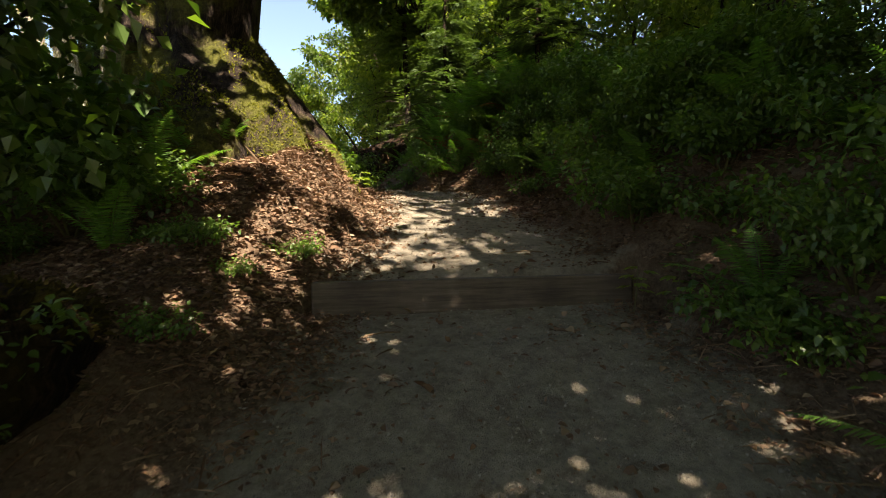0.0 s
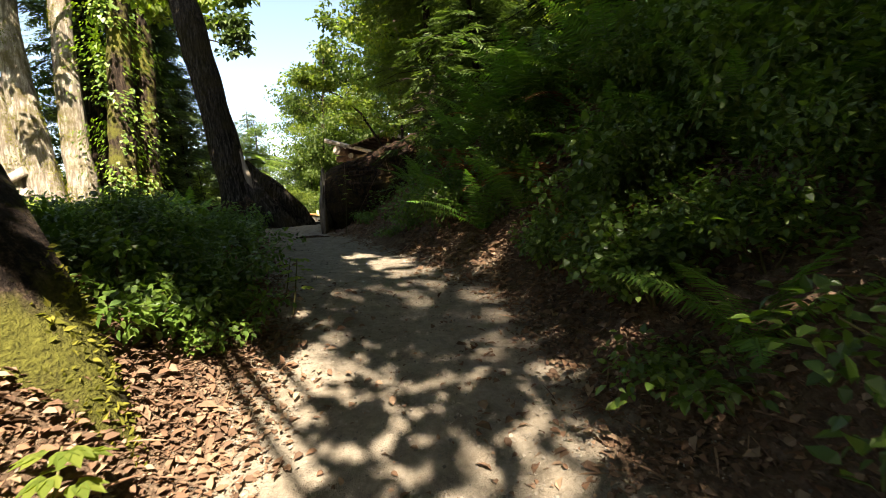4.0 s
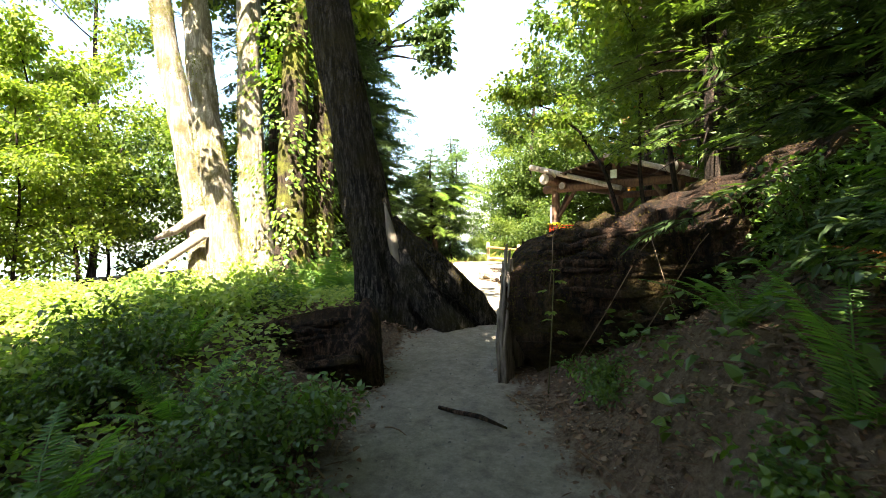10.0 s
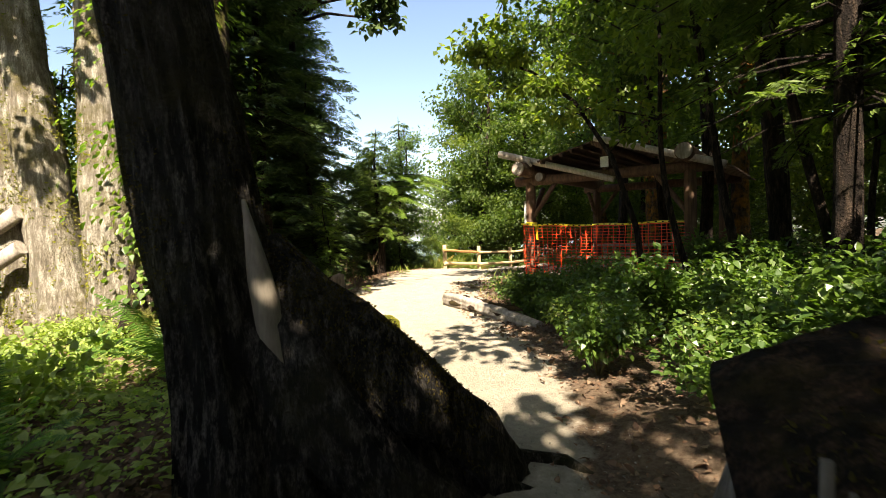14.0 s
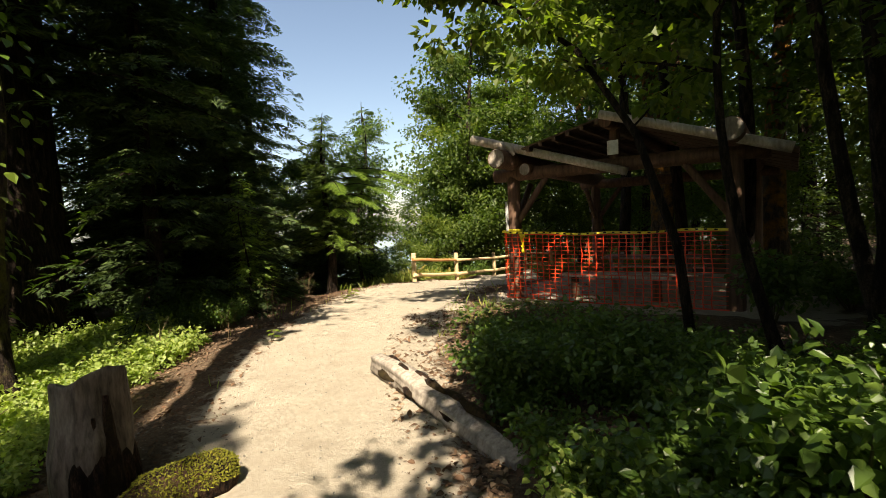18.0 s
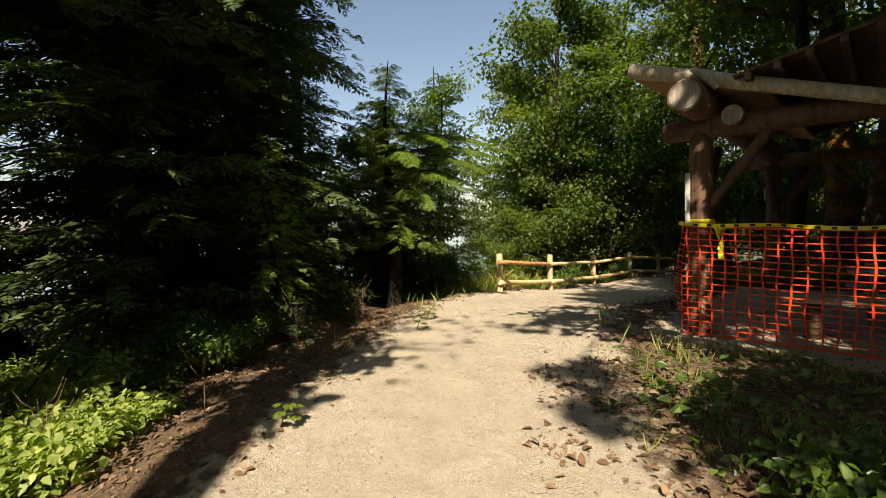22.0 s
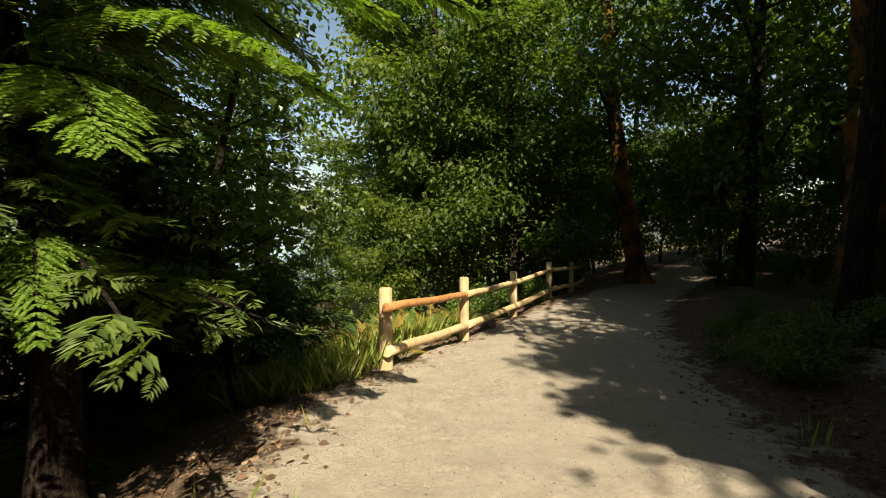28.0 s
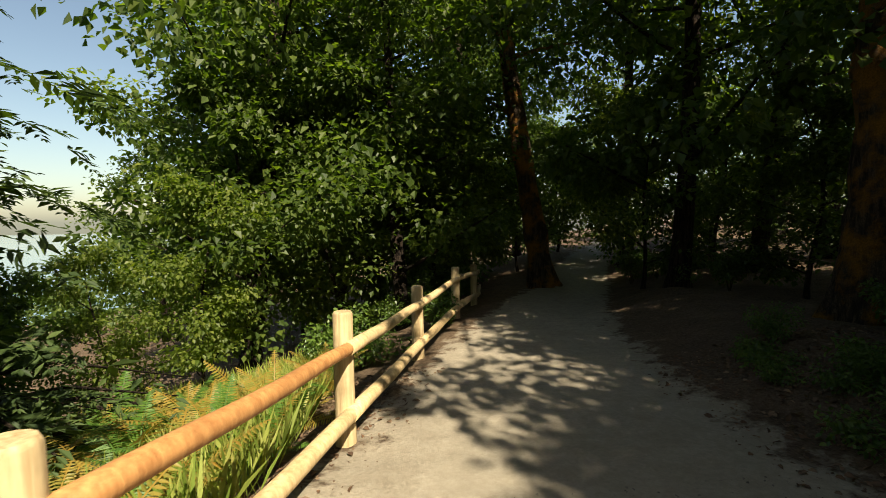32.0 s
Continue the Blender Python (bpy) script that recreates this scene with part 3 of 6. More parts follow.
def leaf_cloud(centres, radii, count, size, g, flat=0.55, hang=0.35, wide=0.8, make=blades):
    """Leaves gathered in uneven tufts round the given centres."""
    centres, radii = np.asarray(centres, float), np.asarray(radii, float)
    which = g.integers(0, len(centres), count)
    off = unit(count, g) * (g.random((count, 1)) ** 0.45)
    off[:, 2] *= flat
    pos = centres[which] + off * radii[which][:, None]
    d = off * 0.7 + unit(count, g) * 0.6
    d[:, 2] -= hang
    up = np.array([0, 0, 1.0]) + 0.55 * unit(count, g)
    ln = size * (0.6 + 0.8 * g.random(count))
    return make(pos, d, up, ln, ln * wide)


def shade_boughs(tree, start, targets, far, radius, leaves, size, mat, bark, seed):
    """Leafy boughs added to a tree, mostly out of view, to shade the given places."""
    g = np.random.default_rng(3000 + seed)
    at = tree.matrix_world.translation
    for k, target in enumerate(targets):
        c = Vector(target) + SUN_DIR * far - at
        a = Vector(start)
        part("limb", tube([a, a.lerp(c, 0.5) + Vector((0, 0, 0.3)), c], [0.07, 0.045, 0.012], 6, 0.1, seed + k), bark, tree)
        tufts = [np.array(c) + g.normal(size=3) * radius * 0.5 for _ in range(5)]
        v, f = gapped(*leaf_cloud(tufts, [radius * 0.65] * 5, leaves, size, g), at)
        part("crown", mesh_np("crown", v, f, mat), None, tree)


# openings cut in the canopy to put sun on chosen places: place, half width
GAPS = [((-0.45, 8.75, 3.2), 0.45), ((-0.95, 9.3, 3.25), 0.32), ((-0.2, 8.3, 3.15), 0.3), ((-5.6, 10.6, 3.6), 0.8), ((-4.6, 11.2, 3.6), 0.6), ((-6.5, 11.0, 3.6), 0.8), ((-5.0, 9.6, 3.6), 0.5),
        ((-1.7, 18.6, 4.3), 0.8), ((-1.0, 17.6, 4.3), 0.7), ((-1.3, 16.6, 4.3), 0.6), ((-0.6, 18.8, 4.4), 0.6), ((-5.2, 24.55, 4.2), 0.5), ((-4.4, 24.4, 4.2), 0.5), ((-3.6, 24.2, 4.2), 0.5), ((-5.35, 24.6, 5.2), 0.4),
        ((-8.2, 27.2, 3.4), 0.7), ((-8.6, 28.6, 3.3), 0.6), ((-7.6, 26.4, 3.5), 0.5), ((-8.0, 25.4, 3.5), 0.5), ((-8.7, 26.5, 6.1), 0.5), ((-9.1, 25.8, 5.8), 0.5), ((-9.3, 27.0, 6.0), 0.4), ((-11.3, 34.0, 3.2), 1.0), ((-10.6, 33.0, 3.2), 0.8), ((-12.0, 34.3, 3.2), 0.8)]


def gapped(v, f, at, per=4):
    """Drop the leaves that hang in an opening of the canopy."""
    tri = len(f) // (len(v) // per)
    mid = v.reshape(-1, per, 3).mean(1) + np.array(at)
    keep = np.ones(len(mid), bool)
    sd = np.array(SUN_DIR)
    for p, r in GAPS:
        q = mid - np.array(p)
        keep &= np.linalg.norm(q - (q @ sd)[:, None] * sd, axis=1) > r * (0.75 + 0.25 * np.sin(37 * mid[:, 0]))
    n = keep.sum()
    v = v.reshape(-1, per, 3)[keep].reshape(-1, 3)
    f = f.reshape(-1, tri, f.shape[1])[:1].reshape(tri, -1)[None] + (np.arange(n) * per)[:, None, None]
    return v, f.reshape(n * tri, -1)


def deciduous(name, place, label, height, r0, crown_low, crown_r, leaves, leaf_mat, bark, lean=(0, 0), size=0.16, seed=0, limbs=12, group="", flare=1.4, dense=4, spread=None):
    g = np.random.default_rng(100 + seed)
    root = empty(name, place, label, "tree", group)
    big = r0 > 0.3
    bm, pts, rad = trunk_bm(height, r0, lean, 40 if big else 14, seed=seed, flare=flare, rough=0.22 if big else 0.12, n=40 if big else 14, furrow=0.09 if big else 0.05)
    part("trunk", bm, bark, root)
    tufts, tr = [], []
    for k in range(limbs):
        h = height * (crown_low + (0.96 - crown_low) * (k + 0.5) / limbs)
        j = min(range(len(pts)), key=lambda q: abs(pts[q][2] - h))
        a = 2.4 * k + seed
        ln = crown_r * (0.55 + 0.45 * g.random()) * (1 - 0.55 * max(0, (h / height - 0.55) / 0.45))
        lp, lr = limb(pts[j], (math.cos(a), math.sin(a), 0.45), ln, max(0.02, rad[j] * 0.38), seed + k)
        part("limb", tube(lp, lr, 6, 0.1, seed), bark, root)
        for q in range(dense):
            c = np.array(lp[min(5, 2 + q)]) + g.normal(size=3) * np.array([0.35, 0.35, 0.3]) * ln * 0.35
            tufts.append(c)
            tr.append(0.35 * ln * (0.6 + 0.6 * g.random()) + 0.2)
    v, f = gapped(*leaf_cloud(tufts, tr, leaves, size, g), place)
    part("crown", mesh_np("crown", v, f, leaf_mat), None, root)
    return root


def conifer(name, place, label, height, r0, low, reach, bark, leaf_mat, seed=0, group="", step=0.42, per=5, droop=0.35, twig=0.34, dens=11, lean=(0, 0), wide=0.22, fine=4):
    """A tall conifer with drooping boughs of flat feathered twigs."""
    g = np.random.default_rng(300 + seed)
    root = empty(name, place, label, "tree", group)
    bm, pts, rad = trunk_bm(height, r0, lean, seed=seed, flare=1.35, top=0.06, bend=0.06)
    part("trunk", bm, bark, root)
    P, D, U, L = [], [], [], []
    h = low
    sticks = []
    while h < height * 0.985:
        t = (h - low) / max(0.1, height - low)
        for q in range(per):
            a = g.random() * 6.283
            ln = reach * (1 - t) ** 0.75 * (0.35 + 0.8 * g.random()) + 0.15
            ca, sa = math.cos(a), math.sin(a)
            m = max(4, int(ln * dens))
            s = (np.arange(m) + g.random(m)) / m
            s = 0.08 + 0.92 * s
            rise = 0.12 * ln
            x = s * ln
            z = h + rise * s - droop * ln * s ** 2 + 0.04 * g.normal(size=m)
            base = np.stack([lean[0] * h + ca * x, lean[1] * h + sa * x, z], 1)
            sgn = np.where(g.random(m) < 0.5, -1.0, 1.0)
            side = np.stack([-sa * sgn, ca * sgn, np.zeros(m)], 1)
            out = np.array([ca, sa, -0.25 - 0.4 * droop])
            P.append(base)
            D.append(side * (0.75 + 0.3 * g.random((m, 1))) + out * 0.75 + 0.18 * g.normal(size=(m, 3)))
            U.append(np.array([0, 0, 1.0]) + 0.3 * g.normal(size=(m, 3)))
            L.append(twig * (0.5 + 0.8 * g.random(m)) * (1.15 - 0.5 * s) * (0.6 + 0.4 * min(1, ln)))
            if len(sticks) < 70 and ln > 0.8:
                sticks.append(([(lean[0] * h, lean[1] * h, h), (lean[0] * h + ca * ln * 0.5, lean[1] * h + sa * ln * 0.5, h + rise * 0.5 - droop * ln * 0.25), (lean[0] * h + ca * ln, lean[1] * h + sa * ln, h + rise - droop * ln)], 0.007 + 0.006 * ln))
        h += step * (0.7 + 0.6 * g.random())
    P, D, U, L = (np.concatenate(k) for k in (P, D, U, L))
    if fine:
        # each twig is a flat feather of small leaflets
        d, s, u = frames_of(D, U)
        pp, dd, uu, ll = [], [], [], []
        for q in range(fine):
            t = (q + 0.6) / (fine + 0.3)
            for sg in (-1, 1):
                pp.append(P + d * (L * t)[:, None] - u * (0.10 * L * t * t)[:, None])
                dd.append(d * 0.8 + s * sg * 0.75 + 0.12 * g.normal(size=d.shape))
                uu.append(u + 0.15 * g.normal(size=u.shape))
                ll.append(L * (0.62 - 0.40 * t))
        pp.append(P + d * (L * 0.86)[:, None] - u * (0.07 * L)[:, None])
        dd.append(d)
        uu.append(u)
        ll.append(L * 0.28)
        P, D, U, L = (np.concatenate(k) for k in (pp, dd, uu, ll))
        wide = 0.34 if fine < 6 else 0.24
    v, f = gapped(*blades(P, D, U, L, L * wide, 0.05, 0.45), place)
    for sp, sr in sticks[:40]:
        part("limb", tube(sp, [sr, sr * 0.7, sr * 0.25], 5), bark, root)
    part("crown", mesh_np("crown", v, f, leaf_mat), None, root)
    return root


def frond_mesh(name, length, mat, seed=0, pairs=36, arch=0.5):
    """One sword-fern frond: an arching rib with two rows of narrow leaflets."""
    g = np.random.default_rng(500 + seed)
    s = np.linspace(0.12, 1, pairs)
    ang = 1.15 - arch * 1.9 * s
    ds = length / pairs
    x = np.cumsum(np.cos(ang) * ds)
    z = np.cumsum(np.sin(ang) * ds)
    w = 0.17 * length * np.clip(np.sin(np.pi * (0.12 + 0.85 * s)), 0.06, 1) ** 0.8
    pos = np.stack([x, np.zeros(pairs), z], 1)
    tan = np.stack([np.cos(ang), np.zeros(pairs), np.sin(ang)], 1)
    pieces = []
    for sg in (-1, 1):
        d = tan * 0.35 + np.array([0, sg, -0.12]) + 0.07 * g.normal(size=(pairs, 3))
        nrm = np.stack([-np.sin(ang), np.zeros(pairs), np.cos(ang)], 1)
        pieces.append(blades(pos, d, nrm, w * (0.85 + 0.3 * g.random(pairs)), 0.019 * length + 0.004, 0.1, 0.25))
    rib = np.stack([pos + np.array([0, 0.006, 0]), pos - np.array([0, 0.006, 0])], 1).reshape(-1, 3)
    i = np.arange(pairs - 1)[:, None] * 2
    rf = np.concatenate([i + [[0, 1, 2]], i + [[1, 3, 2]]], 1).reshape(-1, 3)
    pieces.append((rib, rf))
    v, f = merged(pieces)
    return mesh_np(name, v, f, mat)


FRONDS = [frond_mesh("frond", 1.0, M_FERN, k, 38, 0.42 + 0.1 * k) for k in range(3)]
FRONDS_DRY = [frond_mesh("frond", 1.0, M_FERN_DRY, 9 + k, 30, 0.5 + 0.1 * k) for k in range(2)]
FRONDS_DEAD = [frond_mesh("frond", 1.0, M_FERN_DEAD, 19 + k, 26, 0.72 + 0.12 * k) for k in range(2)]


def fern(x, y, size, seed=0, count=9, dry=False, label="green sword fern with arching fronds on the bank", tilt=0.0, group="sword ferns"):
    g = random.Random(seed * 7 + 1)
    root = empty("fern", pose(x, y, gz(x, y) - 0.02, tilt, 0, g.uniform(0, 360)), label, "fern", group)
    for k in range(count):
        data = (FRONDS_DEAD if dry == "dead" else FRONDS_DRY if dry and g.random() < 0.75 else FRONDS)[k % 2]
        ob = part("frond", data, None, root)
        s = size * g.uniform(0.7, 1.1)
        ob.matrix_local = pose(0, 0, 0, g.uniform(-14, 14), g.uniform(-28, 22), 360 * k / count + g.uniform(-16, 16)) @ Matrix.Scale(s, 4)
    return root


def shrub_proto(name, label, mat, height, radius, leaves, size, seed, wide=0.62):
    g = np.random.default_rng(700 + seed)
    root = empty(name, (0, 0, -60 - 3 * seed), label, "shrub", "woodland shrubs")
    stems, tips = [], []
    for k in range(9):
        a, r = 6.283 * k / 9 + g.random(), radius * (0.25 + 0.75 * g.random())
        top = (math.cos(a) * r, math.sin(a) * r, height * (0.5 + 0.5 * g.random()))
        stems.append([(0, 0, -0.05), (top[0] * 0.4, top[1] * 0.4, top[2] * 0.6), top])
        for s in (0.45, 0.7, 0.9, 1.0):
            tips.append([top[0] * s, top[1] * s, top[2] * (0.3 + 0.7 * s)])
    pieces = []
    for sp in stems[::2]:
        part("stem", tube(sp, [0.011, 0.008, 0.003], 4), M_STEM, root)
    v, f = leaf_cloud(tips, [0.26 * radius + 0.06] * len(tips), leaves, size, g, 0.7, 0.1, wide, round_blades)
    part("foliage", mesh_np("foliage", v, f, mat), None, root)
    return root


def put(proto, x, y, scale=1.0, turn=None, sink=0.03, label=""):
    g = random.Random(int(x * 911 + y * 373))
    ob = copy_thing(proto, pose(x, y, gz(x, y) - sink, g.uniform(-6, 6), g.uniform(-6, 6), g.uniform(0, 360) if turn is None else turn))
    ob.scale = (scale, scale, scale * g.uniform(0.85, 1.15))
    if label:
        ob["label"] = label
    return ob


# ---------------------------------------------------------------- the timber step
se = STEP_B - STEP_A
sa = math.degrees(math.atan2(se[1], se[0]))
sm = (STEP_A + STEP_B) / 2
bm = box(2.36, 0.14, 0.40, 0.014, jitter=0.006)
step_board = part("step_timber", bm, M_STEP)
step_board.matrix_world = pose(sm[0], sm[1] + 0.05, 2.108 - 0.20, 0, 0.6, sa)
tagged(step_board, "long weathered grey timber step board across the trail", "step")

# ---------------------------------------------------------------- the great mossy maple beside the step
maple = empty("tree", (-2.75, 5.75, 3.05), "huge old bigleaf maple with mossy flared roots", "tree")
bm, mp, mr = trunk_bm(15, 0.70, (-0.03, 0.0), 90, 1.45, 0.16, 3, 0.1, 0.35, 5, 80, 0.9, 0.17)
moss_on(part("trunk", bm, M_BARK_MAPLE, maple, "dark furrowed trunk with yellow-green moss"), 9000, 0.045, 1, M_MOSS, 0.5, -0.6, 5.0)
for a, ln, rr, zz in ((-6, 1.9, 0.36, 1.15), (-30, 2.0, 0.36, 1.0), (-60, 1.8, 0.34, 0.8), (-95, 1.7, 0.32, 0.6), (190, 1.5, 0.3, 0.5)):
    c, s = math.cos(radians(a)), math.sin(radians(a))
    mossy_root = part("root", tube([(c * 0.35, s * 0.35, zz + 0.25), (c * 0.95, s * 0.95, zz * 0.62), (c * 1.4, s * 1.4, zz * 0.25), (c * ln, s * ln, -0.35)],
                      [rr * 1.6, rr * 1.3, rr * 1.0, rr * 0.5], 26, 0.3, a, 2.6, furrow=0.08), M_BARK_MAPLE, maple, "mossy flared root")
    moss_on(mossy_root, 7000, 0.035, int(a) + 200, M_MOSS, -0.2, -0.1)
part("stem", tube([(0.0, 0.0, 0.5), (0.3, -0.2, 1.6), (0.75, -0.5, 3.4), (1.0, -0.7, 6.0), (1.1, -0.8, 10)], [0.4, 0.5, 0.42, 0.36, 0.26], 34, 0.14, 5, furrow=0.08), M_BARK_MAPLE, maple)
g = np.random.default_rng(41)
tc, tr = [], []
for k in range(28):
    aim = Vector((-0.6 + 4.4 * g.random(), -3.3 + 7.1 * g.random(), 5.1 + 2.2 * g.random()))
    if aim.x > 2.1:
        aim.y = min(aim.y, 0.8 + 0.4 * g.random())
    part("limb", tube([(0.1, 0, 3.6 + 0.2 * k), aim * 0.5 + Vector((0, 0, 2.6)), aim], [0.10, 0.07, 0.02], 7, 0.1, k), M_BARK_MAPLE, maple)
    for q in range(3):
        tc.append(np.array(aim) + g.normal(size=3) * np.array([0.5, 0.5, 0.25]) + (np.array([-0.6, 2.0, -0.2]) if k % 3 == 0 and aim.x < 2.1 else 0))
        tr.append(0.85 + 0.4 * g.random())
v, f = gapped(*leaf_cloud(tc, tr, 22000, 0.2, g), maple.location)
part("crown", mesh_np("crown", v, f, M_MAPLE), None, maple)

# high boughs added out of view to shade the leaning trunk and the mound
shade_boughs(maple, (0.1, 0.2, 7.0), [(-4.25, 13.0, 4.3), (-4.4, 13.0, 5.3), (-4.55, 13.0, 6.3), (-4.75, 13.0, 7.3), (-4.95, 13.0, 8.2)], 8.0, 0.62, 520, 0.2, M_MAPLE, M_BARK_MAPLE, 1)
shade_boughs(maple, (0.4, -0.3, 4.5), [(-0.75, 4.5, 2.5), (0.6, 5.0, 2.6)], 6.5, 0.3, 90, 0.2, M_MAPLE, M_BARK_MAPLE, 2)

# ---------------------------------------------------------------- the leaning tree with a scar
lean_tree = empty("tree", (-4.02, 13.05, 3.45), "leaning grey-barked tree with a pale scar and root ridge", "tree")
bm, lp_, lr_ = trunk_bm(14, 0.275, (-0.165, -0.02), 72, 1.42, 0.1, 1, 0.05, 0.6, 4, 70, 0.5, 0.13)
moss_on(part("trunk", bm, M_BARK_GREY, lean_tree), 30000, 0.018, 5, M_MOSS_BROWN, 0.6, -0.9, 5.0)
ridge = part("root", tube([(0.02, 0.08, 1.35), (0.20, 0.10, 1.08), (0.36, 0.15, 0.92), (0.52, 0.22, 0.76), (0.66, 0.3, 0.6), (0.76, 0.42, 0.44), (0.86, 0.56, 0.3), (0.92, 0.7, 0.12), (1.0, 0.95, -0.12), (1.05, 1.25, -0.45)], [0.10, 0.14, 0.17, 0.19, 0.20, 0.20, 0.19, 0.18, 0.15, 0.09], 40, 0.45, 4, 3.2, furrow=0.2), M_BARK_GREY, lean_tree, "dark root ridge running towards the trail")
moss_on(ridge, 14000, 0.018, 6, M_MOSS_BROWN, 0.2, -0.3)
part("root", tube([(0.0, 0.0, 1.0), (0.3, 0.08, 0.55), (0.55, 0.25, 0.2), (0.8, 0.5, -0.1), (0.95, 0.8, -0.5)], [0.22, 0.26, 0.27, 0.24, 0.16], 40, 0.4, 9, 3.0, furrow=0.2), M_BARK_GREY, lean_tree)
part("scar", tube([(0.27, -0.06, 0.66), (0.17, -0.07, 0.95), (0.10, -0.07, 1.2), (0.02, -0.06, 1.55)], [0.02, 0.065, 0.055, 0.01], 12, 0.3, 2, 7), M_SCAR, lean_tree, "pale bare wood scar")
for k, path_ in enumerate((((-3.3, 13.75), (-3.05, 13.95), (-2.75, 14.0), (-2.5, 13.9)), ((-3.25, 13.6), (-3.0, 13.62), (-2.8, 13.7)))):
    part("root", tube([(x + 4.02, y - 13.05, gz(x, y) - 3.45 + (0.015 if i < len(path_) - 1 else -0.06)) for i, (x, y) in enumerate(path_)], [0.06, 0.045, 0.035, 0.02][:len(path_)], 9, 0.3, k, 6), M_BARK_GREY, lean_tree, "bare root crossing the trail")
g = np.random.default_rng(43)
tc, tr = [], []
for k in range(6):
    a = 2.4 * k
    lp, lr = limb((-0.175 * (10.5 + 0.3 * k), 0, 10.5 + 0.3 * k), (math.cos(a), math.sin(a), 0.4), 1.7, 0.09, k)
    part("limb", tube(lp, lr, 6, 0.1, k), M_BARK_GREY, lean_tree)
    for q in range(4):
        tc.append(np.array(lp[2 + q]) + g.normal(size=3) * 0.4)
        tr.append(0.7 + 0.4 * g.random())
v, f = leaf_cloud(tc, tr, 420, 0.15, g)
part("crown", mesh_np("crown", v, f, M_MAPLE), None, lean_tree)

# ---------------------------------------------------------------- the fallen log sawn through at the trail
LOG_C, LOG_D = Vector((-2.02, 12.5, 3.92)), Vector((0.945, -0.12, 0.30)).normalized()
fallen = empty("fallen_log", (-2.02, 12.5, 3.37), "huge rotten fallen log sawn through beside the trail, moss on top", "log")
pts = [Vector((0, 0, 0.55)) + LOG_D * d for d in [0.1 * i for i in range(58)]]
bm = tube(pts, [0.57 - 0.0012 * i for i in range(58)], 64, 0.2, 12, 2.3, furrow=0.0)
for v_ in bm.verts:
    q = Vector((v_.co.x * 1.2, v_.co.y * 5, v_.co.z * 5))
    v_.co += Vector((0, v_.co.y, v_.co.z - 0.55 - 0.3 * v_.co.x)).normalized() * min(1, max(0.12, v_.co.x / 0.5)) * (0.13 * (abs(noise.noise(q)) * 2 - 0.5) + 0.06 * noise.noise(q * 2.7) + 0.025 * noise.noise(q * 7))
moss_on(part("trunk", bm, M_MOSSY_LOG, fallen), 60000, 0.019, 7, M_MOSS_BROWN, 0.0, -0.2)
for k in range(7):
    a = 0.5 + 0.75 * k
    c0 = Vector((0, 0, 0.55)) + LOG_D * 0.02 + Vector((0, math.cos(a) * 0.5, math.sin(a) * 0.47))
    part("bark_slab", tube([c0 + LOG_D * 0.5, c0 + LOG_D * 0.2, c0 - LOG_D * (0.015 + 0.02 * (k % 3))], [0.07, 0.085, 0.035], 7, 0.3, k, 6), M_ROTTEN, fallen)
for k in range(9):
    yy = -0.52 + 0.10 * k
    hh = math.sqrt(max(0.01, 0.57 ** 2 - yy ** 2))
    part("splinter", tube([(-0.10, yy, 0.40 - hh), (-0.13 - 0.025 * (k % 3), yy + 0.01, 0.35), (-0.12, yy - 0.015, 0.62), (-0.07, yy, 0.46 + hh * (0.85 + 0.2 * (k % 2)))], [0.04, 0.05, 0.045, 0.015], 9, 0.35, k, 7), M_STUMP, fallen, "grey splintered sawn edge")

for k in range(9):
    yy, top = -0.56 + 0.035 * (k % 4), (1.02, 1.12, 1.16, 1.1, 1.14, 1.0, 1.12, 1.04, 0.9)[k]
    xx = -0.13 + 0.007 * k
    part("splinter", tube([(xx, yy, -0.12), (xx - 0.015, yy - 0.01, top * 0.35), (xx + 0.01, yy + 0.012, top * 0.7), (xx + 0.02, yy + 0.03, top)], [0.015, 0.022, 0.014, 0.007], 12, 0.7, k, 11, furrow=0.3), M_STUMP, fallen, "grey splintered upright edge")
gl = random.Random(71)
for k in range(110):
    dd, a = gl.uniform(0.05, 3.6), gl.uniform(1.0, 5.2)
    ln, rr = gl.uniform(0.2, 0.8), gl.uniform(0.55, 0.63)
    c0 = Vector((0, 0, 0.55)) + LOG_D * dd
    pts = [c0 + LOG_D * (ln * q / 4) + Vector((0, math.cos(a + 0.06 * q), math.sin(a + 0.06 * q))) * (rr + 0.03 * math.sin(1.3 * q + k)) for q in range(5)]
    part("bark_strip", tube(pts, [0.006, gl.uniform(0.012, 0.035), gl.uniform(0.014, 0.04), 0.02, 0.005], 7, 0.45, k, 9), M_ROTTEN if k % 3 else M_MOSSY_LOG, fallen)

brambles = empty("bramble", (-1.2, 12.0, 3.4), "thin pale bramble stems arching over the fallen log", "bramble")
for k, (a, b) in enumerate((((-0.35, -0.25, 0.2), (0.35, 0.05, 1.35)), ((-0.1, -0.35, 0.1), (0.75, -0.1, 1.45)), ((0.5, -0.5, 0.1), (0.15, 0.0, 1.3)), ((0.9, -0.6, 0.2), (1.4, -0.1, 1.5)), ((-0.5, -0.2, 0.75), (-0.42, -0.12, 1.28)))):
    a, b = Vector(a), Vector(b)
    part("stem", tube([a, a.lerp(b, 0.35) + Vector((0.02, -0.10, 0.05)), a.lerp(b, 0.7) + Vector((0.0, -0.12, 0.08)), b], [0.0035, 0.0035, 0.003, 0.002], 5), M_TWIG, brambles)
